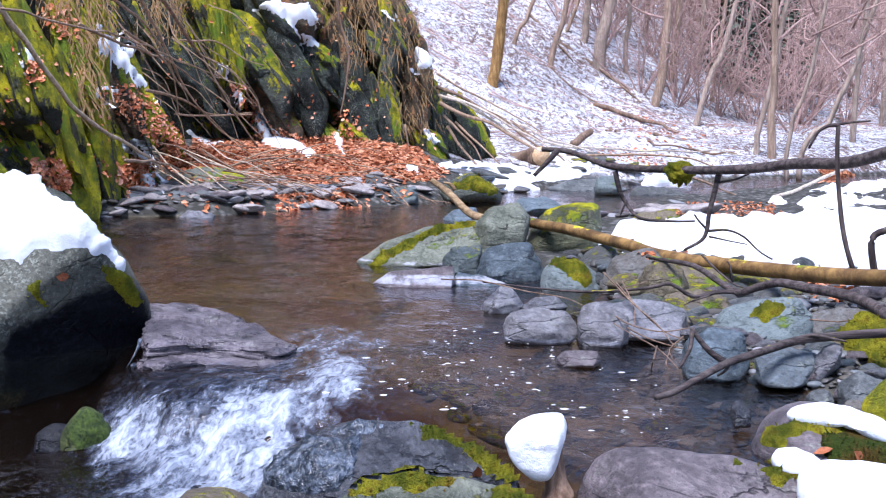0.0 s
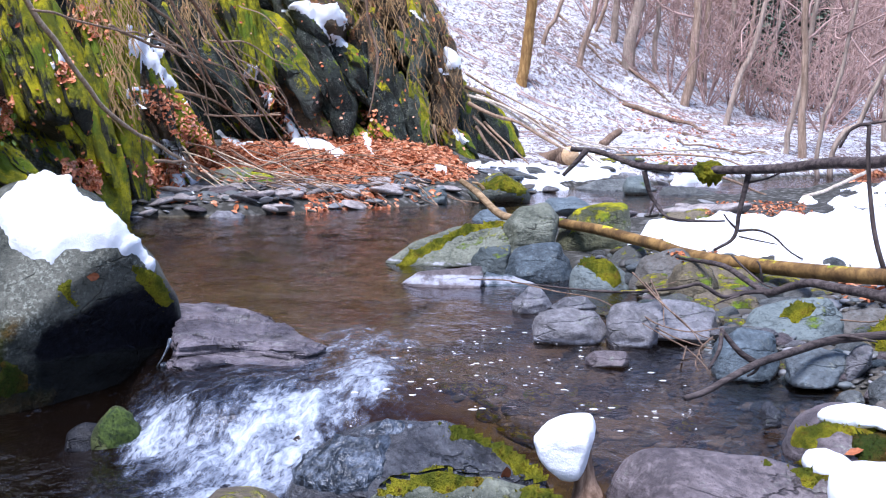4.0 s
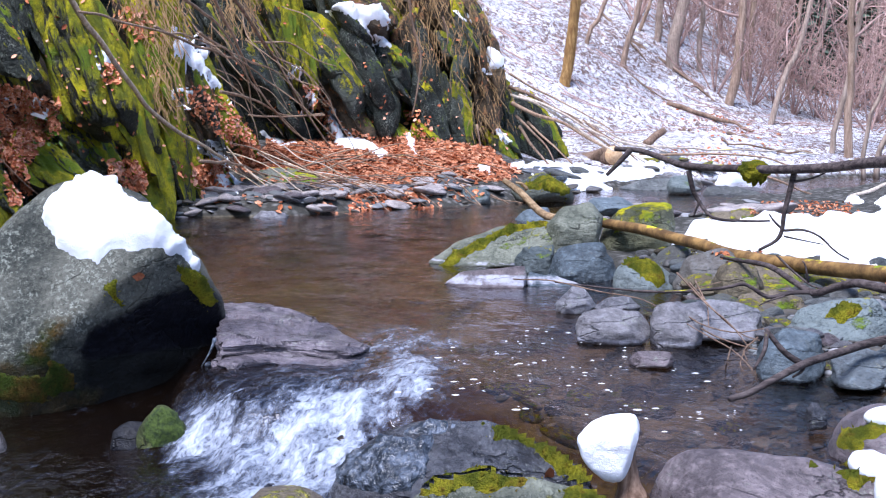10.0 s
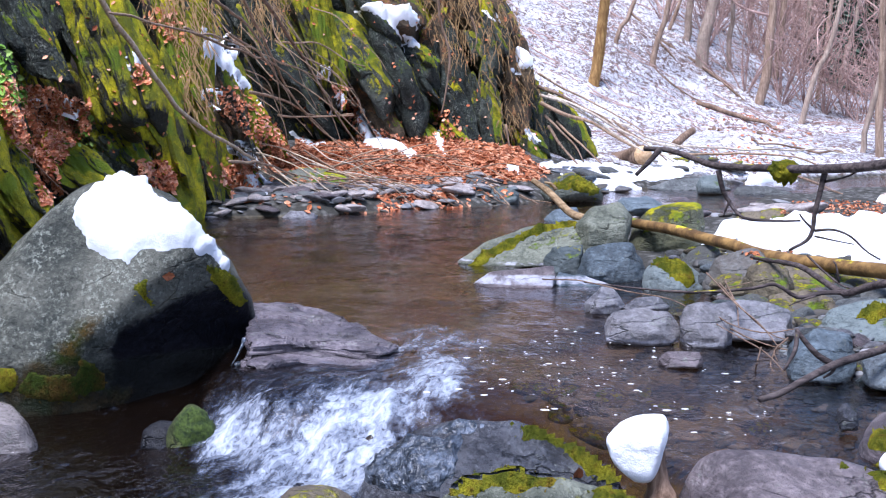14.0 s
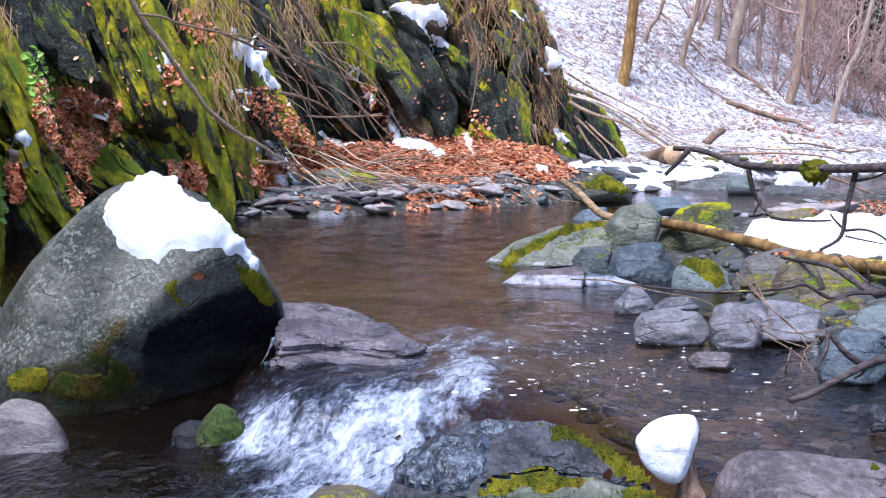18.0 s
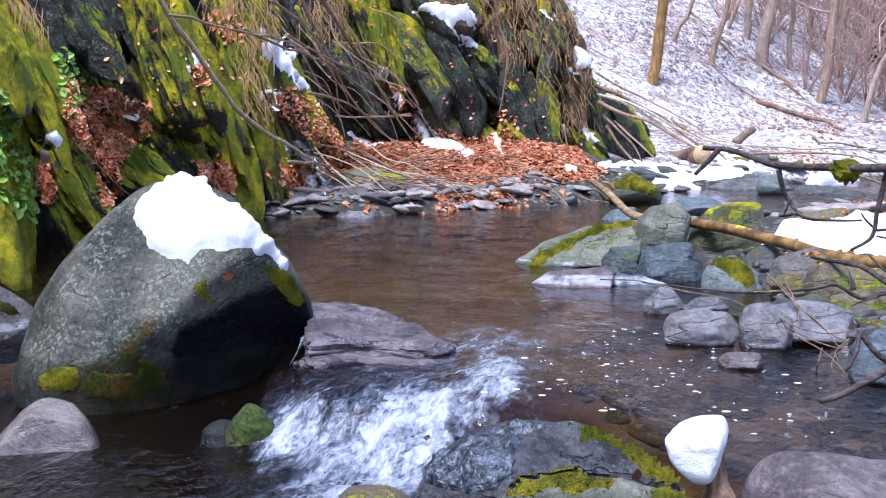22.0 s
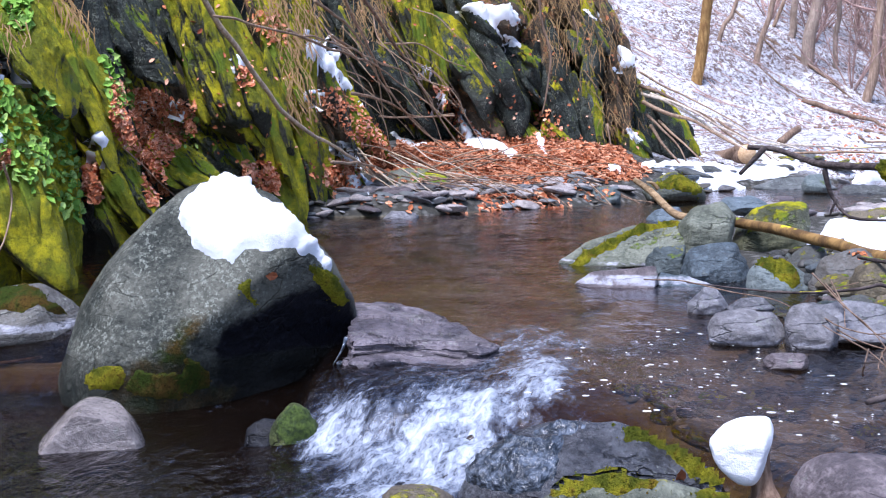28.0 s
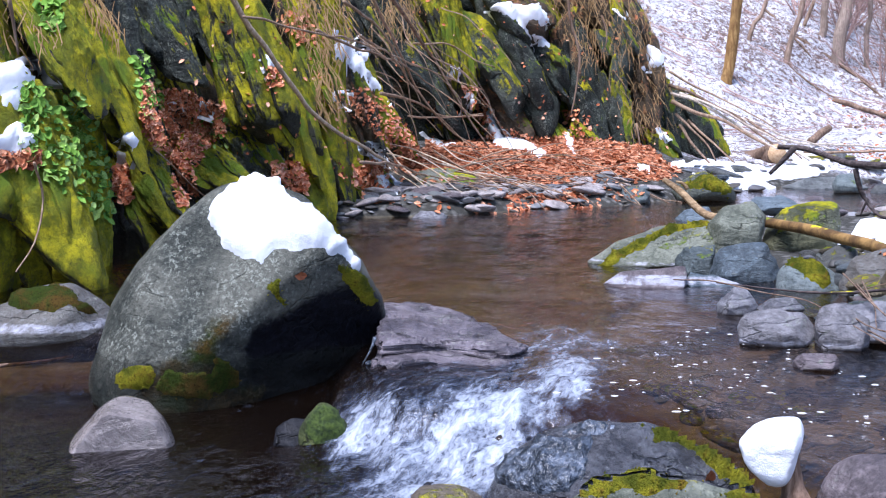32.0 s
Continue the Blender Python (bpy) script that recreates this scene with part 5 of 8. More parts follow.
stream_rock("round_stone", (1.695, 4.47, 0.021), [0.045, 0.043, 0.038, 0.04, 0.035, 0.036, 0.044, 0.041, 0.045, 0.045, 0.04, 0.038, 0.033, 0.033, 0.04, 0.047], 0.07, 0.08, GREY, "round grey stone on the bank", 67, 0.8, 2)
stream_rock("wedge_stone", (1.27, 4.31, 0.044), [0.035, 0.033, 0.031, 0.035, 0.047, 0.049, 0.043, 0.037, 0.032, 0.03, 0.033, 0.045, 0.042, 0.043, 0.047, 0.037], 0.05, 0.06, WET, "dark wet stone in the shallows", 68, 0.6, 5)
stream_rock("dark_slab", (2.025, 5.03, 0.022), [0.131, 0.077, 0.051, 0.04, 0.037, 0.041, 0.055, 0.105, 0.123, 0.073, 0.047, 0.039, 0.039, 0.045, 0.065, 0.096], 0.15, 0.2, SLATE, "dark slate slab on the bank", 69, 0.5, 6)
stream_rock("grey_rock", (1.789, 4.6, 0.038), [0.117, 0.098, 0.078, 0.074, 0.082, 0.093, 0.099, 0.11, 0.11, 0.109, 0.095, 0.074, 0.069, 0.076, 0.101, 0.118], 0.18, 0.2, GREY, "grey stone on the bank", 70, 0.6, 6)
stream_rock("grey_rock", (2.175, 5.87, 0.067), [0.191, 0.17, 0.124, 0.095, 0.089, 0.096, 0.115, 0.161, 0.188, 0.175, 0.114, 0.091, 0.086, 0.095, 0.129, 0.158], 0.22, 0.25, GREY, "grey stone half under branches", 71, 0.6, 6)
# far side of the pool and upstream
stream_rock("moss_rock", (0.729, 14.3, 0.043), [0.186, 0.175, 0.133, 0.123, 0.119, 0.121, 0.145, 0.169, 0.182, 0.175, 0.145, 0.114, 0.107, 0.119, 0.141, 0.174], 0.2, 0.25, BLUE_MOSS, "small rounded rock with moss at the far shore", 80, 0.65, 4)
stream_rock("moss_rock", (1.446, 14.6, 0.084), [0.315, 0.246, 0.206, 0.191, 0.206, 0.197, 0.22, 0.267, 0.322, 0.267, 0.241, 0.18, 0.161, 0.168, 0.209, 0.319], 0.35, 0.4, GREY_MOSS, "broad rock with a moss cap at the far shore", 81, 0.6, 4)
stream_rock("grey_rock", (1.142, 12.2, 0.015), [0.161, 0.145, 0.141, 0.105, 0.09, 0.091, 0.109, 0.129, 0.169, 0.158, 0.119, 0.091, 0.084, 0.091, 0.119, 0.145], 0.2, 0.25, BLUE, "blue-grey stone behind the slab", 82, 0.6, 5)
stream_rock("moss_rock", (3.089, 15.8, 0.07), [0.163, 0.158, 0.14, 0.147, 0.138, 0.139, 0.159, 0.151, 0.168, 0.163, 0.16, 0.135, 0.122, 0.129, 0.163, 0.165], 0.22, 0.25, BLUE_MOSS, "mossy stone by the upstream water", 83, 0.7, 4)
stream_rock("low_slab", (1.864, 12.6, 0.089), [0.25, 0.171, 0.118, 0.103, 0.095, 0.099, 0.122, 0.19, 0.247, 0.171, 0.11, 0.091, 0.09, 0.1, 0.118, 0.176], 0.35, 0.35, BLUE, "low wet blue-grey slab", 84, 0.6, 5)
stream_rock("low_slab", (3.013, 16.6, 0.012), [0.471, 0.235, 0.153, 0.126, 0.114, 0.121, 0.153, 0.266, 0.502, 0.286, 0.145, 0.109, 0.099, 0.105, 0.134, 0.234], 0.35, 0.35, GREY, "low grey slab across the stream", 85, 0.6, 5)
stream_rock("low_slab", (3.663, 15.8, -0.026), [0.387, 0.192, 0.137, 0.117, 0.112, 0.127, 0.176, 0.291, 0.355, 0.267, 0.143, 0.108, 0.099, 0.106, 0.137, 0.245], 0.35, 0.35, GREY, "low grey slab with snow across the stream", 86, 0.6, 5)
stream_rock("brown_rock", (2.593, 11.0, 0.088), [0.266, 0.187, 0.139, 0.104, 0.093, 0.098, 0.122, 0.206, 0.271, 0.193, 0.132, 0.097, 0.088, 0.093, 0.117, 0.201], 0.3, 0.3, BROWN, "brown stone in the snow", 87, 0.6, 5)
stream_rock("grey_rock", (-1.882, 13.0, 0.003), [0.281, 0.279, 0.189, 0.141, 0.128, 0.126, 0.143, 0.201, 0.268, 0.286, 0.176, 0.132, 0.121, 0.129, 0.166, 0.203], 0.3, 0.3, BLUE, "dark blue-grey stone at the far shore", 88, 0.6, 5)
stream_rock("grey_rock", (-2.28, 12.6, 0.024), [0.159, 0.138, 0.131, 0.092, 0.081, 0.083, 0.101, 0.12, 0.146, 0.152, 0.112, 0.086, 0.079, 0.086, 0.11, 0.123], 0.2, 0.2, SLATE_MOSS, "dark mossy stone at the cliff's foot", 89, 0.65, 4)
stream_rock("moss_rock", (-1.213, 14.8, 0.139), [0.446, 0.379, 0.257, 0.205, 0.195, 0.212, 0.234, 0.314, 0.425, 0.4, 0.24, 0.179, 0.162, 0.173, 0.22, 0.385], 0.4, 0.4, GREY_MOSS, "broad low rock with moss below the leaf bank", 90, 0.65, 4)
stream_rock("moss_rock", (0.296, 16.6, 0.272), [0.227, 0.178, 0.153, 0.143, 0.123, 0.124, 0.148, 0.186, 0.22, 0.203, 0.155, 0.116, 0.105, 0.112, 0.143, 0.221], 0.2, 0.2, GREY_MOSS, "pale green rock at the cliff's foot", 91, 0.7, 3)
stream_rock("grey_rock", (-1.156, 13.0, 0.019), [0.147, 0.127, 0.12, 0.131, 0.113, 0.114, 0.136, 0.124, 0.129, 0.159, 0.126, 0.101, 0.097, 0.11, 0.145, 0.135], 0.15, 0.2, BLUE, "blue-grey stone on the far shore", 92, 0.55, 6)
stream_rock("grey_rock", (-1.407, 13.1, 0.034), [0.14, 0.13, 0.142, 0.13, 0.113, 0.115, 0.129, 0.117, 0.125, 0.143, 0.142, 0.124, 0.115, 0.124, 0.118, 0.119], 0.18, 0.2, GREY, "grey stone on the far shore", 93, 0.55, 6)
stream_rock("flat_stone", (-1.117, 12.5, -0.011), [0.153, 0.128, 0.082, 0.068, 0.067, 0.077, 0.103, 0.117, 0.164, 0.117, 0.083, 0.073, 0.067, 0.068, 0.082, 0.128], 0.2, 0.2, PALE, "pale flat stone on the far shore", 94, 0.6, 5)
stream_rock("grey_rock", (-0.657, 13.8, 0.056), [0.177, 0.16, 0.141, 0.146, 0.126, 0.122, 0.139, 0.158, 0.164, 0.201, 0.145, 0.111, 0.103, 0.111, 0.145, 0.176], 0.2, 0.2, GREY, "grey stone on the far shore", 95, 0.55, 6)
stream_rock("grey_rock", (0.491, 15.0, 0.105), [0.156, 0.129, 0.126, 0.114, 0.101, 0.105, 0.13, 0.132, 0.15, 0.179, 0.109, 0.088, 0.084, 0.095, 0.131, 0.158], 0.2, 0.2, BLUE, "blue-grey stone on the far shore", 96, 0.6, 5)
stream_rock("flat_stone", (0.54, 14.4, 0.034), [0.11, 0.098, 0.103, 0.102, 0.084, 0.082, 0.084, 0.084, 0.1, 0.141, 0.094, 0.08, 0.08, 0.092, 0.087, 0.097], 0.15, 0.15, BLUE, "flat blue-grey stone on the far shore", 97, 0.55, 6)

# ---- moss, ice and leaves on the near rocks ----
v, f = BALLS[4]
cover("moss", [(-0.87, 4.85, -0.13), (-0.86, 4.85, -0.081), (-0.834, 4.85, -0.044), (-0.798, 4.85, -0.028), (-0.76, 4.85, -0.04), (-0.733, 4.85, -0.075), (-0.721, 4.85, -0.126), (-0.733, 4.85, -0.173), (-0.833, 4.85, -0.173)], 0.012, GREEN, ("rocks",), 0.006, 0.006, 41, moss_stone, "green moss", 0.006, tufts=1.0)
moss([(-1.58, 5.5, -0.109), (-1.544, 5.5, -0.041), (-1.442, 5.5, 0.004), (-1.298, 5.5, -0.017), (-1.267, 5.5, -0.082), (-1.379, 5.5, -0.161), (-1.514, 5.5, -0.174)], 0.01, boulder, seed=3, ragged=0.05, material=DARK_MOSS, label="brown and dark green hanging moss")
moss([(-1.715, 5.5, -0.075), (-1.67, 5.5, -0.03), (-1.59, 5.5, -0.02), (-1.565, 5.5, -0.06), (-1.62, 5.5, -0.085), (-1.7, 5.5, -0.095)], 0.014, boulder, ragged=0.03, seed=4, label="bright green moss cushion")
moss([(-0.883, 5.6, 0.384), (-0.828, 5.6, 0.388), (-0.753, 5.6, 0.311), (-0.714, 5.6, 0.222), (-0.743, 5.6, 0.211), (-0.808, 5.6, 0.278), (-0.873, 5.6, 0.344)], 0.012, boulder, seed=5)
moss([(-1.123, 5.5, 0.301), (-1.084, 5.5, 0.312), (-1.039, 5.5, 0.225), (-1.065, 5.5, 0.199), (-1.107, 5.5, 0.247)], 0.01, boulder, seed=6)
moss([(0.2, 3.8, 0.155), (0.311, 3.8, 0.142), (0.41, 3.8, 0.112), (0.485, 3.8, 0.066), (0.525, 3.8, 0.01), (0.545, 3.8, -0.045), (0.47, 3.8, -0.04), (0.43, 3.8, 0.01), (0.385, 3.8, 0.06), (0.312, 3.8, 0.1), (0.23, 3.8, 0.128)], 0.018, front_rock, seed=7, ragged=0.022)
moss([(0.07, 3.7, 0.0), (0.12, 3.7, 0.026), (0.2, 3.7, 0.036), (0.3, 3.7, 0.04), (0.38, 3.7, 0.026), (0.36, 3.7, 0.004), (0.26, 3.7, 0.0), (0.19, 3.7, 0.012), (0.12, 3.7, -0.004)], 0.014, ledge_rock, seed=8, ragged=0.026)
moss([(0.43, 3.7, 0.0), (0.5, 3.7, 0.0), (0.56, 3.7, -0.035), (0.62, 3.7, -0.079), (0.4, 3.7, -0.085), (0.38, 3.7, -0.04)], 0.014, ledge_rock, seed=9, ragged=0.03)
cover("ice_sheet", [(-0.198, 3.8, 0.007), (-0.133, 3.8, 0.061), (-0.05, 3.8, 0.107), (0.026, 3.8, 0.115), (0.093, 3.8, 0.107), (0.089, 3.8, 0.069), (0.068, 3.8, -0.008), (0.026, 3.8, -0.039), (-0.05, 3.8, -0.055), (-0.11, 3.8, -0.036), (-0.171, 3.8, -0.021)], 0.02, ICE, ("rocks",), 0.009, 0.012, 4, front_rock, "bumpy glaze of clear ice", 0.012)
cover("ice_sheet", [(0.026, 3.85, 0.131), (0.087, 3.85, 0.144), (0.178, 3.85, 0.137), (0.148, 3.85, 0.119), (0.072, 3.85, 0.103), (-0.005, 3.85, 0.103)], 0.012, ICE, ("rocks",), 0.01, 0.01, 5, front_rock, "thin clear ice", 0.006)
moss([(1.101, 3.8, 0.033), (1.166, 3.8, 0.044), (1.23, 3.8, 0.03), (1.288, 3.8, -0.0), (1.36, 3.8, -0.008), (1.328, 3.8, -0.029), (1.232, 3.8, -0.014), (1.136, 3.8, 0.004)], 0.014, flat_rock, seed=10)
moss([(1.235, 4.0, 0.03), (1.25, 4.0, 0.07), (1.317, 4.0, 0.09), (1.426, 4.0, 0.099), (1.512, 4.0, 0.096), (1.461, 4.0, 0.07), (1.344, 4.0, 0.051), (1.294, 4.0, 0.015), (1.252, 4.0, 0.013)], 0.02, right_rock, seed=11)
moss([(1.409, 3.9, 0.073), (1.577, 3.9, 0.06), (1.581, 3.9, -0.03), (1.479, 3.9, -0.018), (1.427, 3.9, 0.032)], 0.006, right_rock, seed=12, ragged=0.06, material=DARK_MOSS, label="thin brown moss")
moss([(-2.431, 6.1, 0.158), (-2.311, 6.1, 0.204), (-2.233, 6.1, 0.229), (-2.117, 6.1, 0.222), (-2.019, 6.1, 0.137), (-1.982, 6.1, 0.088), (-2.121, 6.1, 0.124), (-2.225, 6.1, 0.11), (-2.353, 6.1, 0.114)], 0.03, left_rock, seed=13, material=DARK_MOSS, label="dark green moss cap")
moss([(0.226, 8.9, -0.025), (0.435, 8.9, 0.133), (0.695, 8.9, 0.251), (0.938, 8.9, 0.272), (0.921, 8.9, 0.238), (0.713, 8.9, 0.196), (0.539, 8.9, 0.126), (0.296, 8.9, -0.025)], 0.03, placed[41], seed=14, ragged=0.022, step=0.02)
moss([(1.353, 14.2, 0.272), (1.519, 14.2, 0.272), (1.687, 14.2, 0.117), (1.632, 14.2, 0.05), (1.41, 14.2, 0.145), (1.189, 14.2, 0.172)], 0.05, placed[81], seed=15, step=0.03)
moss([(1.189, 7.6, 0.185), (1.293, 7.6, 0.185), (1.414, 7.6, 0.11), (1.461, 7.6, 0.004), (1.385, 7.6, 0.035), (1.235, 7.6, 0.125)], 0.02, placed[48], seed=16, ragged=0.05, step=0.015)
moss([(1.777, 6.2, 0.062), (1.877, 6.2, 0.131), (2.005, 6.2, 0.148), (2.071, 6.2, 0.102), (2.007, 6.2, 0.073), (1.855, 6.2, 0.044)], 0.025, placed[54], seed=17, ragged=0.05, step=0.014)
moss([(2.015, 5.6, 0.093), (2.049, 5.6, 0.133), (2.143, 5.6, 0.148), (2.236, 5.6, 0.124), (2.316, 5.6, 0.066), (2.32, 5.6, -0.027), (2.054, 5.6, -0.011), (2.076, 5.6, 0.058)], 0.03, placed[62], seed=18, ragged=0.05, step=0.014)
leaf_on((-0.979, 5.4, 0.352), 0.06, 1, "orange beech leaf stuck to the boulder")
leaf_on((0.385, 3.7, 0.03), 0.055, 2, "orange beech leaf lying on moss")
leaf_on((0.395, 3.7, 0.12), 0.05, 3, "brown beech leaf lying on moss")
leaf_on((1.338, 3.9, 0.121), 0.05, 4, "brown beech leaf on a mossy rock")
leaf_on((1.416, 3.9, 0.109), 0.05, 5, "tan beech leaf on a mossy rock")
leaf_on((1.355, 3.8, 0.048), 0.055, 6, "tan beech leaf on bare rock")
leaf_on((1.448, 3.8, 0.036), 0.06, 7, "tan beech leaf on bare rock")
leaf_on((1.515, 3.8, -0.007), 0.06, 8, "orange beech leaf beside snow")
leaf_on((1.304, 3.8, -0.001), 0.04, 9, "small tan leaf on moss")
leaf_on((1.539, 3.9, 0.064), 0.05, 10, "brown leaf on a mossy rock")
# icicles under the boulder's edge
icicles = thing("icicles", (-0.744, 5.5, -0.038), "clear icicles hanging from the boulder's wet edge", "ice")
for k, (a, b, r) in enumerate([((-0.701, 5.55, 0.086), (-0.741, 5.45, -0.007), 0.016), ((-0.737, 5.45, 0.015), (-0.732, 5.45, -0.098), 0.026), ((-0.759, 5.45, -0.011), (-0.766, 5.45, -0.09), 0.016)]):
    v, f = tube([a, tuple((np.array(a) + np.array(b)) / 2 + 0.01), b], r * 0.4, r * 0.15, 7, 0.012, k, 0.012, 0.5)
    mesh_object("icicle", v, f, ICE, icicles)

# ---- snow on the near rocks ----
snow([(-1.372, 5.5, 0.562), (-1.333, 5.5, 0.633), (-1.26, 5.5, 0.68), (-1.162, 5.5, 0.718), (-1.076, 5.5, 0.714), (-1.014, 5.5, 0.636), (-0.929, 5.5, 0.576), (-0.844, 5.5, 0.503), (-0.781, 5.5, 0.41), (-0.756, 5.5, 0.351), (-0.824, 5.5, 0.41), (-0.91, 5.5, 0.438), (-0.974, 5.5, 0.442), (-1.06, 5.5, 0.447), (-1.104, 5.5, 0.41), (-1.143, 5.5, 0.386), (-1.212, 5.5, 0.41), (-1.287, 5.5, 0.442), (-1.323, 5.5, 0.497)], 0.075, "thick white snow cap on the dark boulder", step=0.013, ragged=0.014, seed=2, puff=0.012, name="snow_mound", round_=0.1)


def mound(at, radii, front, back, label, seed, rough=0.03):
    p, faces = rock_mesh(radii, front, back, seed, e=0.8, cuts=0, rough=rough, level=5)
    return tagged(mesh_object("snow_mound", p @ facing(at).T + np.array(at), faces, SNOW, at=at, remember="snow"), label, "snow", "snow patches")


mound((1.493, 3.98, 0.098), [0.102, 0.054, 0.039, 0.035, 0.037, 0.043, 0.059, 0.114, 0.175, 0.031, 0.022, 0.019, 0.02, 0.024, 0.037, 0.147], 0.05, 0.08, "snow strip along the back of a mossy rock", 3)
mound((1.265, 3.72, 0.037), [0.064, 0.046, 0.037, 0.033, 0.036, 0.044, 0.053, 0.076, 0.074, 0.048, 0.034, 0.029, 0.03, 0.037, 0.051, 0.098], 0.08, 0.1, "small rounded snow patch between rocks", 4)
mound((1.375, 3.45, -0.007), [0.207, 0.165, 0.128, 0.102, 0.098, 0.107, 0.139, 0.206, 0.189, 0.158, 0.135, 0.106, 0.1, 0.11, 0.149, 0.181], 0.2, 0.22, "thick snow on the bank's edge", 5)

stump = thing("stump", (0.596, 3.75, -0.072), "rotten wooden stump with a thick cap of snow", "stump")
v, f = tube([(0.618, 3.75, -0.211), (0.61, 3.75, -0.041), (0.583, 3.76, 0.086)], 0.042, 0.03, 14, 0.006, 3, 0.012, 0.35)
mesh_object("trunk", v, f, ROT, stump)
p, faces = block_mesh([(-0.082, 0.022), (-0.035, 0.07), (0.014, 0.09), (0.07, 0.085), (0.082, 0.041), (0.066, -0.017), (0.042, -0.085), (-0.005, -0.09), (-0.06, -0.042)], 0.07, 0.06, 17, facets=0, rough=0.045, level=5, corners=9, soft=12)
at = (0.55, 3.74, 0.093)
tagged(mesh_object("snow_mound", p @ facing(at).T + np.array(at), faces, SNOW, at=at), "smooth pear-shaped snow cap on a rotten stump", "snow", "snow patches")

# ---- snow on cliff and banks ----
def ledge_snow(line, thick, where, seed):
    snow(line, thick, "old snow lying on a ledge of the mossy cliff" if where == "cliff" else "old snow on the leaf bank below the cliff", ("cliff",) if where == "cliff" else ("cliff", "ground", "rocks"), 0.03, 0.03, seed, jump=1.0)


ledge_snow([(-3.032, 7.5, 1.171), (-2.938, 7.5, 1.223), (-2.814, 7.5, 1.263), (-2.678, 7.5, 1.226), (-2.665, 7.5, 1.167), (-2.774, 7.5, 1.109), (-2.846, 7.5, 1.08), (-2.806, 7.5, 0.985), (-2.911, 7.5, 0.985), (-2.929, 7.5, 1.066), (-3.036, 7.5, 1.082)], 0.05, "cliff", 20)
ledge_snow([(-3.047, 7.5, 0.813), (-2.953, 7.5, 0.863), (-2.859, 7.5, 0.908), (-2.768, 7.5, 0.853), (-2.684, 7.5, 0.811), (-2.772, 7.5, 0.77), (-2.896, 7.5, 0.74), (-3.05, 7.5, 0.738)], 0.05, "cliff", 21)
ledge_snow([(-2.971, 9.5, 0.6), (-2.921, 9.5, 0.735), (-2.842, 9.5, 0.802), (-2.788, 9.5, 0.787), (-2.862, 9.5, 0.659), (-2.926, 9.5, 0.577)], 0.05, "cliff", 22)
ledge_snow([(-2.935, 10.8, 1.014), (-2.823, 10.8, 1.047), (-2.833, 10.8, 0.996), (-2.91, 10.8, 0.971)], 0.04, "cliff", 23)
ledge_snow([(-2.694, 10.8, 1.019), (-2.625, 10.8, 1.026), (-2.592, 10.8, 0.959), (-2.645, 10.8, 0.918), (-2.687, 10.8, 0.961)], 0.05, "cliff", 24)
ledge_snow([(-2.398, 11.8, 1.407), (-2.353, 11.8, 1.398), (-2.318, 11.8, 1.307), (-2.364, 11.8, 1.289)], 0.04, "cliff", 25)
ledge_snow([(-1.996, 13, 1.629), (-1.886, 13, 1.549), (-1.806, 13, 1.433), (-1.707, 13, 1.307), (-1.637, 13, 1.207), (-1.567, 13, 1.106), (-1.648, 13, 1.096), (-1.748, 13, 1.217), (-1.874, 13, 1.323), (-1.974, 13, 1.424), (-2.013, 13, 1.534)], 0.05, "cliff", 26)
ledge_snow([(-1.845, 13, 1.599), (-1.768, 13, 1.618), (-1.694, 13, 1.508), (-1.675, 13, 1.398), (-1.721, 13, 1.348), (-1.796, 13, 1.433), (-1.856, 13, 1.519)], 0.05, "cliff", 27)
ledge_snow([(-1.705, 13, 0.652), (-1.594, 13, 0.56), (-1.484, 13, 0.398), (-1.545, 13, 0.367), (-1.657, 13, 0.464)], 0.05, "both", 70)
ledge_snow([(-1.638, 13, 0.347), (-1.556, 13, 0.327), (-1.445, 13, 0.255), (-1.363, 13, 0.235), (-1.445, 13, 0.199), (-1.629, 13, 0.215)], 0.05, "both", 71)
ledge_snow([(-1.953, 13, 1.118), (-1.852, 13, 1.107), (-1.822, 13, 1.047), (-1.929, 13, 1.047)], 0.04, "cliff", 72)
ledge_snow([(-1.617, 13.5, 1.047), (-1.544, 13.5, 1.047), (-1.481, 13.5, 0.942), (-1.556, 13.5, 0.921)], 0.04, "cliff", 73)
ledge_snow([(-1.438, 15, 0.679), (-1.291, 15, 0.626), (-1.016, 15, 0.561), (-1.146, 15, 0.526), (-1.38, 15, 0.585)], 0.05, "both", 74)
ledge_snow([(-1.976, 13.0, 1.109), (-1.875, 13.0, 1.119), (-1.826, 13.0, 1.048), (-1.901, 13.0, 1.038)], 0.03, "cliff", 28)
ledge_snow([(-1.7, 14.5, 1.043), (-1.616, 14.5, 0.987), (-1.645, 14.5, 0.914), (-1.712, 14.5, 0.942)], 0.03, "cliff", 29)
ledge_snow([(-1.836, 14.0, 0.619), (-1.729, 14.0, 0.554), (-1.622, 14.0, 0.402), (-1.595, 14.0, 0.32), (-1.704, 14.0, 0.358), (-1.811, 14.0, 0.484)], 0.04, "both", 30)
ledge_snow([(-1.759, 14.0, 0.282), (-1.65, 14.0, 0.293), (-1.488, 14.0, 0.211), (-1.515, 14.0, 0.157), (-1.75, 14.0, 0.173)], 0.04, "both", 31)
ledge_snow([(-1.52, 16.0, 0.658), (-1.384, 16.0, 0.59), (-1.105, 16.0, 0.528), (-1.199, 16.0, 0.491), (-1.416, 16.0, 0.54)], 0.04, "both", 32)
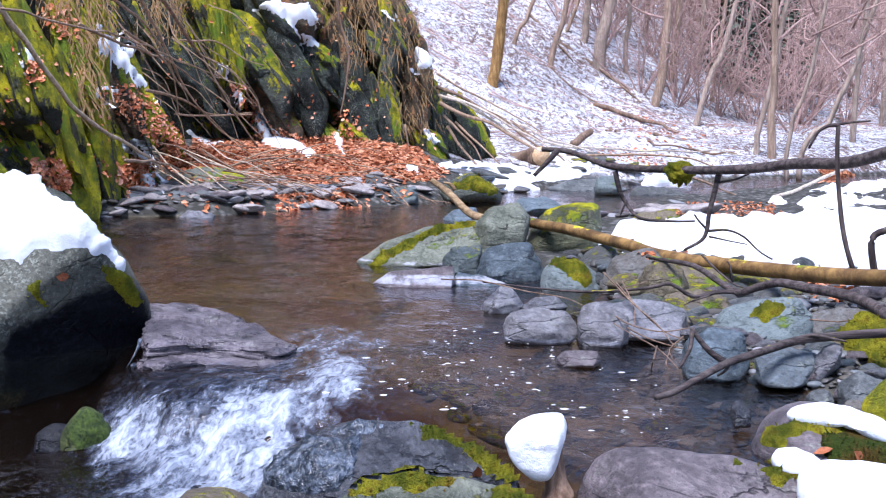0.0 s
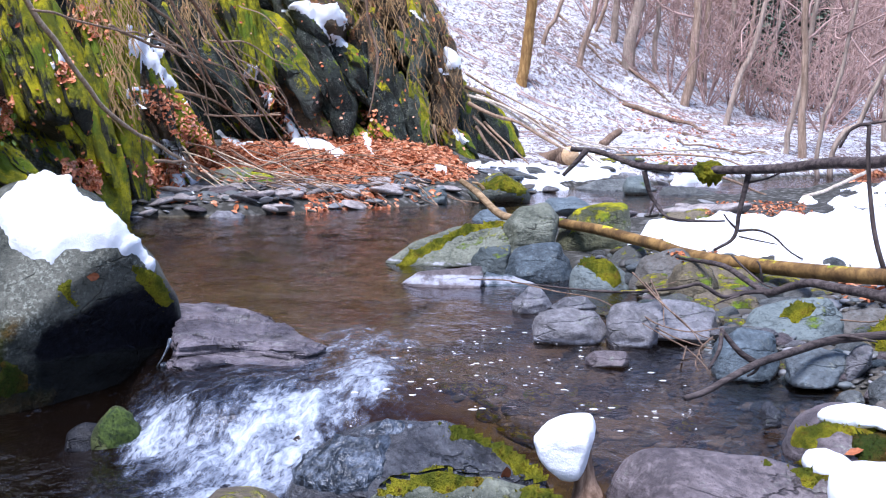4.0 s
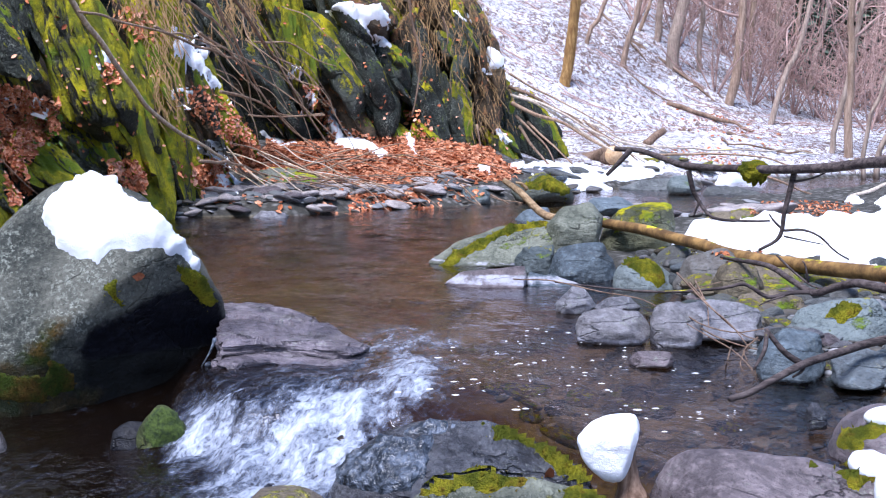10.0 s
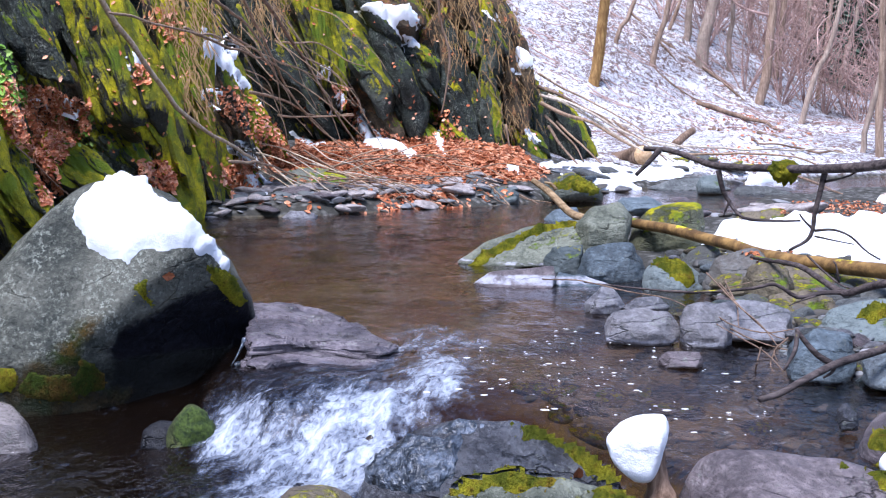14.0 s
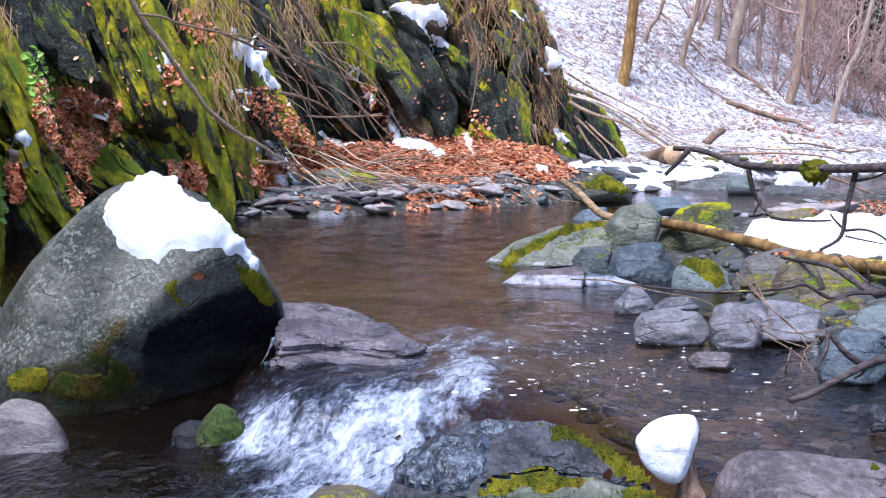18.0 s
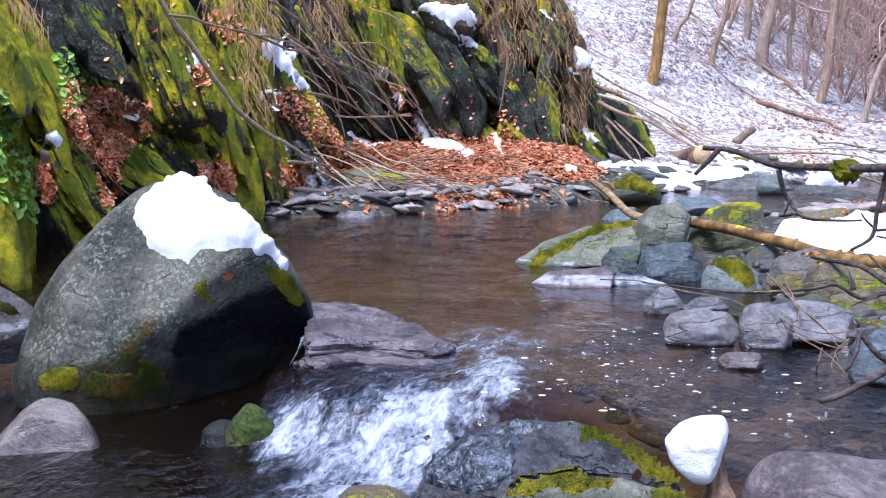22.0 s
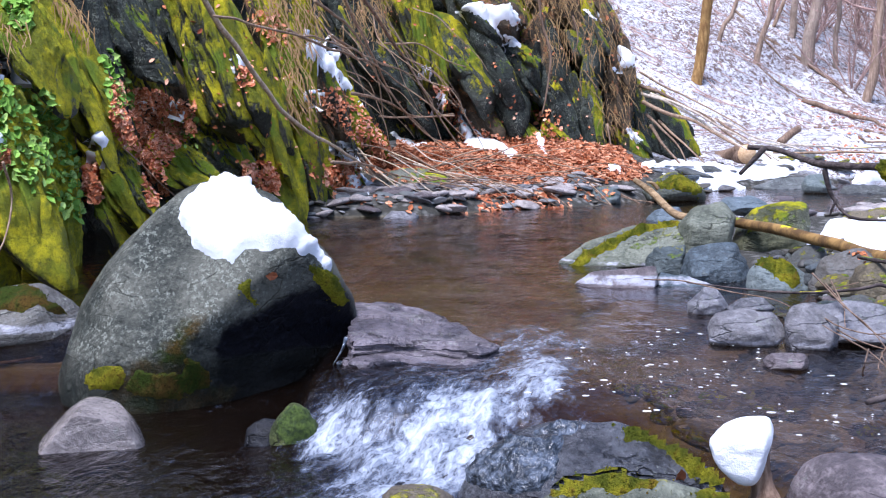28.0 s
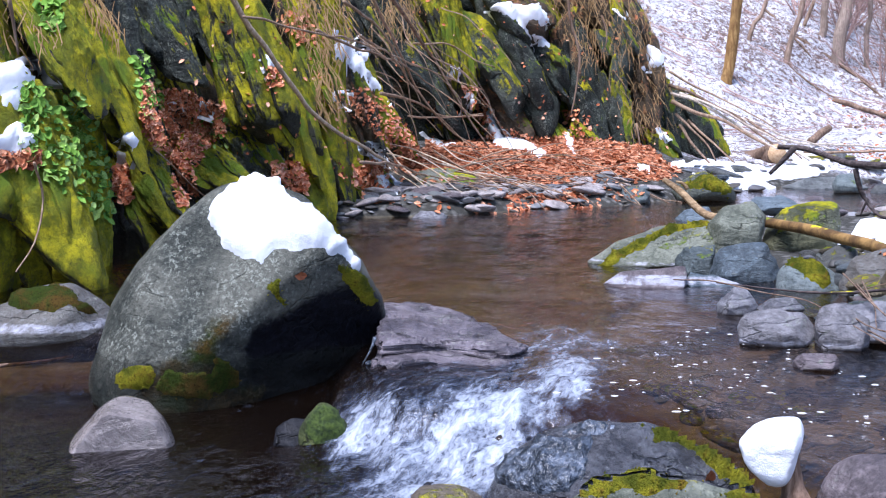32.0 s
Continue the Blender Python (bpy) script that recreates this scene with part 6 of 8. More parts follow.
ledge_snow([(-1.178, 16.5, 1.474), (-1.115, 16.5, 1.391), (-1.154, 16.5, 1.315), (-1.191, 16.5, 1.391)], 0.03, "cliff", 33)
ledge_snow([(-1.065, 16.5, 1.138), (-0.976, 16.5, 1.087), (-0.926, 16.5, 0.96), (-1.009, 16.5, 0.947), (-1.066, 16.5, 1.049)], 0.04, "both", 34)
ledge_snow([(-0.849, 16.5, 0.966), (-0.722, 16.5, 0.922), (-0.659, 16.5, 0.775), (-0.563, 16.5, 0.615), (-0.339, 16.5, 0.539), (-0.115, 16.5, 0.391), (-0.212, 16.5, 0.347), (-0.532, 16.5, 0.455), (-0.756, 16.5, 0.475), (-0.787, 16.5, 0.711)], 0.05, "both", 35)
ledge_snow([(0.045, 16.5, 0.647), (0.122, 16.5, 0.692), (0.173, 16.5, 0.519), (0.237, 16.5, 0.391), (0.16, 16.5, 0.359), (0.083, 16.5, 0.475)], 0.05, "both", 36)
ledge_snow([(-0.857, 17.0, 2.027), (-0.706, 17.0, 2.137), (-0.412, 17.0, 2.092), (-0.216, 17.0, 2.156), (-0.118, 17.0, 1.91), (-0.183, 17.0, 1.878), (-0.314, 17.0, 1.975), (-0.38, 17.0, 1.845), (-0.229, 17.0, 1.768), (-0.098, 17.0, 1.612), (-0.216, 17.0, 1.638), (-0.445, 17.0, 1.845), (-0.575, 17.0, 2.007)], 0.06, "cliff", 37)
ledge_snow([(0.639, 17.5, 2.084), (0.72, 17.5, 2.07), (0.842, 17.5, 1.937), (0.754, 17.5, 1.924)], 0.04, "cliff", 38)
ledge_snow([(1.073, 17.5, 1.636), (1.161, 17.5, 1.589), (1.331, 17.5, 1.469), (1.297, 17.5, 1.388), (1.095, 17.5, 1.375)], 0.06, "cliff", 39)
ledge_snow([(1.167, 17.5, 0.673), (1.269, 17.5, 0.592), (1.324, 17.5, 0.511), (1.216, 17.5, 0.538)], 0.05, "both", 40)
ledge_snow([(0.866, 16.5, 0.282), (0.975, 16.5, 0.282), (1.04, 16.5, 0.18), (0.93, 16.5, 0.193)], 0.05, "both", 41)
ledge_snow([(0.959, 17.5, 1.415), (1.061, 17.5, 1.368), (1.027, 17.5, 1.321)], 0.04, "cliff", 42)


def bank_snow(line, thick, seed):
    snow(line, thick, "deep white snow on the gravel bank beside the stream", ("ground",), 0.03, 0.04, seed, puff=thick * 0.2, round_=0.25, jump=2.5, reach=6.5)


bank_snow([(1.893, 10.0, 0.143), (2.049, 10.0, 0.19), (2.364, 10.0, 0.163), (2.684, 10.0, 0.203), (2.968, 10.0, 0.244), (3.256, 10.0, 0.205), (3.587, 10.0, 0.267), (4.011, 10.0, 0.261), (4.071, 10.0, -0.136), (3.602, 10.0, -0.167), (3.184, 10.0, -0.126), (2.772, 10.0, -0.073), (2.408, 10.0, -0.014), (2.013, 10.0, 0.045)], 0.13, 60)
bank_snow([(1.671, 9.0, 0.123), (1.848, 9.0, 0.088), (1.954, 9.0, 0.045), (1.849, 9.0, 0.024), (1.672, 9.0, 0.088)], 0.06, 61)
bank_snow([(3.905, 13.0, 0.171), (4.337, 13.0, 0.107), (4.768, 13.0, 0.178), (5.21, 13.0, 0.155), (5.213, 13.0, 0.071), (4.498, 13.0, 0.067), (3.96, 13.0, 0.094)], 0.07, 62)
bank_snow([(5.122, 15.0, 0.108), (5.497, 15.0, 0.171), (6.002, 15.0, 0.236), (6.008, 15.0, 0.097), (5.502, 15.0, 0.033)], 0.08, 63)
bank_snow([(3.395, 16.0, 0.067), (3.517, 16.0, 0.18), (3.832, 16.0, 0.206), (4.156, 16.0, 0.121), (4.126, 16.0, 0.039), (3.711, 16.0, 0.018)], 0.12, 64)
bank_snow([(1.514, 19.0, 0.174), (2.031, 19.0, 0.218), (2.4, 19.0, 0.174), (2.844, 19.0, 0.115), (3.213, 19.0, 0.188), (3.509, 19.0, 0.115), (3.142, 19.0, -0.033), (2.625, 19.0, -0.048), (3.033, 19.0, -0.145), (2.404, 19.0, -0.145), (2.033, 19.0, 0.026), (1.662, 19.0, 0.1)], 0.08, 65)
bank_snow([(3.185, 20.0, 0.317), (3.38, 20.0, 0.239), (3.692, 20.0, 0.185), (3.616, 20.0, 0.068), (3.227, 20.0, 0.107)], 0.1, 66)
bank_snow([(1.64, 7.0, 0.102), (1.675, 7.0, 0.124), (1.724, 7.0, 0.102), (1.719, 7.0, 0.069), (1.663, 7.0, 0.058)], 0.03, 67)
bank_snow([(1.481, 4.6, -0.023), (1.509, 4.6, 0.01), (1.558, 4.6, 0.003), (1.539, 4.6, -0.029)], 0.02, 68)

# ---- fallen leaves ----
litter("leaf_litter", [(-0.493, 13.6, 0.059), (-0.175, 13.6, 0.101), (0.249, 13.6, 0.09), (0.302, 13.6, -0.032), (-0.175, 13.6, -0.122), (-0.44, 13.6, -0.085)], 170, 0.07, "wet red-brown leaves between the shore stones", ("ground", "rocks"), 44, LEAF_RED)
litter("leaf_litter", [(-0.428, 17.5, 0.443), (-0.088, 17.5, 0.558), (0.455, 17.5, 0.49), (1.067, 17.5, 0.402), (1.204, 17.5, 0.252), (0.592, 17.5, 0.252), (-0.088, 17.5, 0.355)], 1600, 0.085, "orange-brown beech leaves behind the shore stones", ("ground", "rocks", "cliff"), 43)
litter("leaf_litter", [(-1.885, 16.0, 0.254), (-1.541, 16.0, 0.491), (-1.199, 16.0, 0.491), (-0.578, 16.0, 0.453), (0.044, 16.0, 0.348), (0.417, 16.0, 0.254), (0.542, 16.0, 0.142), (-0.081, 16.0, -0.026), (-0.579, 16.0, 0.005), (-0.89, 16.0, 0.192), (-1.45, 16.0, 0.254)], 5200, 0.085, "orange-brown beech leaves covering the bank below the cliff", ("ground", "cliff"), 1)
litter("leaf_litter", [(-1.62, 16.5, 0.564), (-1.108, 16.5, 0.539), (-0.596, 16.5, 0.475), (0.045, 16.5, 0.436), (0.814, 16.5, 0.327), (1.328, 16.5, 0.231), (1.008, 16.5, 0.115), (0.366, 16.5, 0.154), (-0.212, 16.5, 0.295), (-0.853, 16.5, 0.359), (-1.493, 16.5, 0.411)], 2600, 0.08, "orange-brown beech leaves heaped against the cliff", ("ground", "cliff"), 42)
litter("leaf_litter", [(-2.059, 15.0, 0.301), (-1.706, 15.0, 0.522), (0.391, 15.0, 0.359), (1.091, 15.0, 0.301), (0.742, 15.0, 0.038), (-0.252, 15.0, -0.121), (-1.129, 15.0, -0.079), (-1.829, 15.0, 0.038)], 450, 0.065, "orange-brown beech leaves strewn between the shore stones", ("ground", "rocks", "cliff"), 41)
litter("leaf_litter", [(-3.147, 11.0, 1.094), (-2.916, 11.0, 1.133), (-2.549, 11.0, 0.979), (-2.531, 11.0, 0.809), (-2.663, 11.0, 0.745), (-2.846, 11.0, 0.49), (-2.807, 11.0, 0.275), (-2.897, 11.0, 0.253), (-2.932, 11.0, 0.534), (-3.104, 11.0, 0.751)], 2300, 0.046, "red-brown beech leaves in a chute of the cliff", ("cliff",), 2, LEAF_RED)
litter("leaf_litter", [(-2.977, 9.5, 0.564), (-2.859, 9.5, 0.6), (-2.866, 9.5, 0.376), (-2.944, 9.5, 0.339)], 160, 0.07, "red-brown beech leaves caught between mossy rocks", ("cliff",), 3, LEAF_RED)
litter("leaf_litter", [(-2.393, 12.0, 0.464), (-2.206, 12.0, 0.511), (-2.093, 12.0, 0.301), (-2.164, 12.0, 0.23), (-2.348, 12.0, 0.394)], 200, 0.07, "red-brown beech leaves on a ledge", ("cliff", "rocks"), 4, LEAF_RED)
litter("leaf_litter", [(-1.977, 14.0, 0.293), (-1.785, 14.0, 0.429), (-1.652, 14.0, 0.157), (-1.871, 14.0, 0.075)], 260, 0.08, "orange beech leaves at the cliff's foot", ("cliff", "ground", "rocks"), 5, LEAF_RED)
litter("leaf_litter", [(-2.13, 14.0, 0.971), (-1.91, 14.0, 1.16), (-1.589, 14.0, 0.89), (-1.32, 14.0, 0.619), (-1.376, 14.0, 0.511), (-1.593, 14.0, 0.538), (-1.861, 14.0, 0.809)], 420, 0.05, "tan beech leaves on a sloping ledge", ("cliff",), 6, LEAF_RED)
litter("leaf_litter", [(-1.091, 16.5, 1.189), (-0.912, 16.5, 1.125), (-0.659, 16.5, 0.679), (-0.403, 16.5, 0.615), (-0.051, 16.5, 0.359), (-0.34, 16.5, 0.423), (-0.851, 16.5, 0.583)], 420, 0.06, "orange beech leaves on a sloping ledge", ("cliff", "ground"), 7, LEAF_RED)
litter("leaf_litter", [(-2.37, 12.5, 1.765), (-2.177, 12.5, 1.788), (-2.086, 12.5, 1.526), (-2.16, 12.5, 1.431), (-2.325, 12.5, 1.622)], 80, 0.06, "tan beech leaves on the cliff", ("cliff",), 8, LEAF_RED)
litter("leaf_litter", [(-2.423, 12.0, 1.285), (-2.307, 12.0, 1.299), (-2.296, 12.0, 1.146), (-2.403, 12.0, 1.137)], 45, 0.06, "tan beech leaves on the cliff", ("cliff",), 9, LEAF_RED)
litter("leaf_litter", [(0.046, 17.0, 0.899), (0.309, 17.0, 0.867), (0.376, 17.0, 0.604), (0.112, 17.0, 0.637)], 50, 0.07, "orange leaves in a cleft of the cliff", ("cliff",), 10, LEAF_RED)
litter("leaf_litter", [(-2.989, 7.5, 0.753), (-2.736, 7.5, 0.75), (-2.771, 7.5, 0.675), (-2.993, 7.5, 0.663)], 120, 0.06, "orange leaves on a mossy ledge", ("cliff",), 11)
litter("leaf_litter", [(1.958, 19.0, 0.115), (2.401, 19.0, 0.152), (2.44, 19.0, 0.004), (2.107, 19.0, -0.033)], 220, 0.1, "red-brown leaves on the far bank", ("ground", "rocks"), 12)
litter("leaf_litter", [(3.101, 12.5, 0.102), (3.502, 12.5, 0.152), (3.964, 12.5, 0.091), (3.862, 12.5, 0.041), (3.153, 12.5, 0.028)], 420, 0.035, "orange leaves along the snow's edge", ("ground", "rocks"), 13)
litter("leaf_litter", [(2.406, 7.0, 0.127), (2.613, 7.0, 0.121), (2.676, 7.0, 0.007), (2.468, 7.0, 0.037)], 130, 0.06, "orange leaves among branches", ("ground", "rocks"), 14)
litter("leaf_litter", [(-0.228, 13.0, 0.014), (-0.076, 13.0, 0.064), (0.025, 13.0, -0.002), (-0.076, 13.0, -0.037)], 60, 0.08, "wet leaves at the water's edge", ("ground", "rocks"), 15)
litter("leaf_litter", [(1.9, 8.6, 0.111), (2.314, 8.6, 0.111), (2.281, 8.6, 0.067), (1.936, 8.6, 0.054)], 40, 0.03, "orange leaves by the log", ("ground", "rocks"), 16)

litter("leaf_litter", [(2.436, 23.0, 2.056), (2.656, 23.0, 2.232), (3.418, 23.0, 1.616), (3.645, 23.0, 1.263), (3.333, 23.0, 1.351), (2.883, 23.0, 1.748)], 170, 0.08, "red-brown leaves and bracken on the snowy slope", ("ground",), 50)
litter("leaf_litter", [(3.943, 24.0, 1.274), (4.502, 24.0, 1.136), (6.017, 24.0, 0.587), (6.699, 24.0, 0.267), (5.832, 24.0, 0.305), (4.699, 24.0, 0.58)], 130, 0.07, "red-brown leaves and bracken on the snowy slope", ("ground",), 51)
litter("leaf_litter", [(3.412, 18.5, 0.411), (3.914, 18.5, 0.44), (4.425, 18.5, 0.32), (4.356, 18.5, 0.139), (3.777, 18.5, 0.152)], 140, 0.06, "brown leaves caught in the brush", ("ground", "rocks"), 52)
litter("leaf_litter", [(5.388, 16.0, 0.365), (5.85, 16.0, 0.479), (6.31, 16.0, 0.44), (6.319, 16.0, 0.216), (5.594, 16.0, 0.113)], 380, 0.08, "yellow-brown leaves on the snowy bank", ("ground", "rocks"), 53)

# ---- rapids ----
FALL = [(-0.78, 5.06), (-0.61, 5.18), (-0.51, 5.4), (-0.32, 5.5), (-0.19, 6.03), (-0.02, 6.37), (0.18, 6.09), (0.16, 5.37), (0.12, 4.96), (-0.04, 4.81), (-0.17, 4.41), (-0.23, 3.97), (-0.55, 3.98), (-0.67, 4.52)]
CORE = [(-0.5, 3.8), (-0.52, 4.44), (-0.47, 4.79), (-0.35, 5.0), (-0.2, 5.04), (-0.04, 5.01), (0.06, 5.38), (0.14, 5.48), (0.09, 4.98), (-0.04, 4.83), (-0.17, 4.39), (-0.23, 4.13), (-0.24, 3.8)]
CHOP_GLINTS = [(-0.27, 8.84), (0.18, 7.52), (0.29, 6.07), (0.17, 4.88), (-0.04, 4.99), (-0.14, 6.08), (-0.05, 7.1)]
BACKWATER_GLINTS = [(-1.38, 4.97), (-0.75, 5.1), (-0.5, 4.5), (-0.47, 3.7), (-1.9, 3.7), (-2.3, 5.2)]
STREAMLINE = np.array([(0.05, 8.9), (0.12, 7.2), (0.12, 6.0), (0.05, 5.3), (-0.12, 4.9), (-0.3, 4.5), (-0.42, 4.1), (-0.5, 3.6)])


def flow_coordinates(x, y):
    """Across and along the current."""
    best, across, down = np.full(len(x), 1e9), np.zeros(len(x)), np.zeros(len(x))
    run = 0.0
    for a, b in zip(STREAMLINE, STREAMLINE[1:]):
        e = b - a
        ln = np.hypot(*e)
        t = ((x - a[0]) * e[0] + (y - a[1]) * e[1]) / ln ** 2
        tc = np.clip(t, 0, 1)
        d = np.hypot(x - a[0] - tc * e[0], y - a[1] - tc * e[1])
        side = np.sign((x - a[0]) * e[1] - (y - a[1]) * e[0])
        near = d < best
        best = np.where(near, d, best)
        across = np.where(near, d * side, across)
        down = np.where(near, run + tc * ln, down)
        run += ln
    return across, down


fx, fy = np.linspace(-2.3, 0.6, 230), np.linspace(3.5, 8.9, 430)
fv, ff = grid_sheet(fx, fy, lambda x, y: water_height(x, y))
edge, core = edge_distance(FALL, fv[:, 0], fv[:, 1]), edge_distance(CORE, fv[:, 0], fv[:, 1])
across, down = flow_coordinates(fv[:, 0], fv[:, 1])
froth_glint = 0.27 * smooth(-0.2, 0.15, edge) + 0.32 * smooth(-0.12, 0.14, core) - 0.02 + 0.05 * fbm(np.stack([across * 5, down * 2, 0 * down], 1), 3, 31)
# faint strands on the chop and backwater are ripple glints painted pale
froth_glint += 0.13 * smooth(-0.25, 0.2, edge_distance(CHOP_GLINTS, fv[:, 0], fv[:, 1])) + 0.09 * smooth(-0.3, 0.2, edge_distance(BACKWATER_GLINTS, fv[:, 0], fv[:, 1]))
froth_glint += 0.3 * smooth(0.2, 0.05, np.hypot(fv[:, 0] + 0.66, (fv[:, 1] - 4.85) * 0.7))
lumps = fbm(np.stack([across * 9, down * 4, np.zeros(len(fv))], 1), 4, 21)
fv[:, 2] += 0.006 + np.clip(froth_glint - 0.2, 0, 1) * (0.05 * lumps + 0.04)
foam = mesh_object("white_water", fv, ff, FOAM, at=(0, 0, 0))
foam.data.attributes.new("froth_glint", "FLOAT", "POINT").data.foreach_set("value", froth_glint.astype(np.float32))
foam.data.attributes.new("flow", "FLOAT_VECTOR", "POINT").data.foreach_set("vector", np.stack([across * 11, down * 4.5, fv[:, 2] * 9], 1).astype(np.float32).ravel())
tagged(foam, "white foaming rapids between two dark rocks, with painted ripple glints", "water", "", "structure")

rng = np.random.RandomState(5)
pieces = []
FLECKS = [(-0.065, 4.982), (0.153, 5.79), (0.644, 6.378), (1.062, 5.533), (1.21, 4.878), (0.999, 4.145), (0.801, 4.148), (0.693, 4.528), (0.371, 4.528), (0.084, 4.528)]
bx, by = np.array(FLECKS).T
while len(pieces) < 110:
    x, y = rng.uniform(bx.min(), bx.max()), rng.uniform(by.min(), by.max())
    if inside(FLECKS, np.array([x]), np.array([y]))[0]:
        r = 0.003 + 0.01 * rng.rand() ** 3
        a = np.linspace(0, 2 * np.pi, 9)[:-1]
        ring = np.stack([x + r * np.cos(a) * 1.3, y + r * np.sin(a) * (1 + 0.4 * rng.rand(8)), np.full(8, 0.006)], 1)
        pieces.append((np.concatenate([ring, [[x, y, 0.0085]]]), [[i, (i + 1) % 8, 8] for i in range(8)]))
v, f = joined(pieces)
tagged(mesh_object("foam_flecks", v, f, FROTH), "small white foam flecks drifting on brown water", "foam", "", "stuff")

# ---- loose stones ----
rng = np.random.RandomState(17)
MODELS = []
for k in range(14):
    radii = [0.5 * rng.uniform(0.65, 1.15) * (0.75 + 0.25 * abs(math.cos(2 * math.pi * j / 12))) for j in range(12)]
    p, faces = block_mesh(ring_points(radii), 0.45 * rng.uniform(0.7, 1.1), 0.45 * rng.uniform(0.7, 1.1), 300 + k, facets=8, rough=0.04, level=3, soft=(9, 14, 20)[k % 3])
    p[:, 2] *= rng.uniform(0.5, 0.85)
    me = bpy.data.meshes.new("stone")
    me.from_pydata(p.tolist(), [], faces)
    me.polygons.foreach_set("use_smooth", [True] * len(me.polygons))
    me.materials.append((GREY, BLUE, PALE, PURPLE, BROWN, GREY, BLUE_MOSS)[k % 7])
    MODELS.append(me)

for k in (2, 9, 5, 12):
    me = MODELS[k].copy()
    me.materials[0] = TAN
    MODELS.append(me)


def strew(poly, count, small, large, label, group, models=tuple(MODELS[:14]), least=0.09):
    """Stones over a stretch of ground: those of some size are things, the crumbs between them one heap."""
    px, py = np.array(poly).T
    crumbs = []
    n = 0
    while n < count:
        x, y = rng.uniform(px.min(), px.max()), rng.uniform(py.min(), py.max())
        if not inside(poly, np.array([x]), np.array([y]))[0]:
            continue
        z = max(float(ground_height([x], [y])[0]), -0.1)
        s = small + (large - small) * rng.rand() ** 2.2
        me = models[rng.randint(len(models))]
        m = pose(x, y, z + s * 0.1, rng.uniform(-15, 15), rng.uniform(-15, 15), rng.uniform(0, 360)) @ Matrix.Diagonal((s * 1.15, s, s * (0.72 if y < 11 else 0.5), 1))
        if s < least:
            co = np.empty(len(me.vertices) * 3)
            me.vertices.foreach_get("co", co)
            m = np.array(m)
            crumbs.append((co.reshape(-1, 3) @ m[:3, :3].T + m[:3, 3], [list(q.vertices) for q in me.polygons]))
        else:
            ob = new("stone", me)
            ob.matrix_world = m
            tagged(ob, label, "stone", group)
        n += 1
    if crumbs:
        v, f = joined(crumbs)
        tagged(mesh_object("small_stones", v, f, GRAVEL_STONE), label.replace(" stone ", " small stones "), "stones", "", "stuff")


strew([(0.883, 6.81), (1.286, 7.199), (1.719, 6.994), (1.737, 6.051), (2.031, 6.03), (2.26, 5.454), (1.85, 4.448), (1.52, 4.486), (1.35, 4.967), (1.313, 5.41), (1.219, 5.898)], 230, 0.035, 0.17, "grey angular stone lying on the gravel bar", "stones of the gravel bar")
strew([(1.504, 8.833), (2.025, 8.255), (2.975, 7.469), (2.479, 5.994), (1.779, 6.201), (1.463, 7.098), (1.195, 7.521)], 60, 0.06, 0.24, "grey angular stone lying on the gravel bar", "stones of the gravel bar")
strew([(-1.945, 11.78), (-1.594, 11.567), (-0.736, 11.566), (0.036, 13.112), (0.828, 13.528), (1.065, 14.61), (0.646, 15.495), (-0.548, 15.129), (-1.668, 14.611), (-2.188, 14.284)], 420, 0.06, 0.32, "flat pale grey stone on the far shore", "stones of the far shore", [MODELS[k] for k in (14, 15, 16, 17, 9, 10)], 0.19)
strew([(1.221, 16.079), (1.974, 15.589), (3.037, 16.079), (4.451, 15.665), (5.073, 17.868), (3.598, 19.069), (2.359, 18.652)], 60, 0.12, 0.5, "grey stone beside the upstream water", "stones upstream", MODELS[:14], 0.22)
strew([(1.285, 4.871), (1.261, 4.123), (0.946, 4.148), (1.143, 4.695)], 40, 0.04, 0.14, "dark wet stone under shallow water", "stones under water", MODELS[:14], 0.11)
strew([(0.299, 5.534), (0.623, 5.926), (1.018, 5.299), (1.166, 4.693), (0.933, 4.148), (0.55, 4.528)], 60, 0.05, 0.17, "brown stone under shallow water", "stones under water", [MODELS[k] for k in (4, 11, 3, 2)])
strew([(0.01, 3.711), (0.665, 3.656), (0.788, 4.08), (0.739, 4.368), (0.597, 3.887)], 14, 0.04, 0.1, "dark wet stone under shallow water", "stones under water", MODELS[:14], 0.11)
strew([(-3.134, 7.459), (-2.965, 7.96), (-3.127, 10.266), (-2.927, 9.864), (-2.725, 7.481), (-2.768, 6.647)], 22, 0.08, 0.3, "dark stone at the cliff's foot", "stones of the cliff foot", MODELS[:4], 0.12)

strew([(1.55, 8.6), (1.9, 8.3), (2.3, 7.3), (2.2, 6.4), (1.85, 6.3), (1.45, 6.8), (1.55, 7.4)], 110, 0.1, 0.3, "brown and grey mossy stone lying on the gravel bar", "stones of the gravel bar", [MODELS[k] for k in (4, 6, 11, 4, 0, 5, 3)], 0.17)
strew([(1.45, 7.3), (1.7, 7.2), (1.6, 6.5), (1.2, 6.55), (1.05, 6.95), (1.1, 7.2)], 90, 0.05, 0.16, "brown and grey stone lying on the gravel bar", "stones of the gravel bar")

strew([(1.6, 12.2), (2.6, 11.2), (3.6, 12.2), (3.4, 14.6), (2.2, 15.0), (1.5, 13.8)], 60, 0.1, 0.45, "pale grey stone in the shallows upstream", "stones upstream", [MODELS[k] for k in (14, 9, 15, 1, 3)], 0.25)

# gravel between the stones
pieces = []
GRAVEL = [(0.871, 6.719), (1.342, 7.521), (2.975, 7.469), (2.352, 5.444), (1.834, 4.407), (1.506, 4.445), (1.336, 4.918), (1.3, 5.352), (1.211, 5.857)]
bx, by = np.array(GRAVEL).T
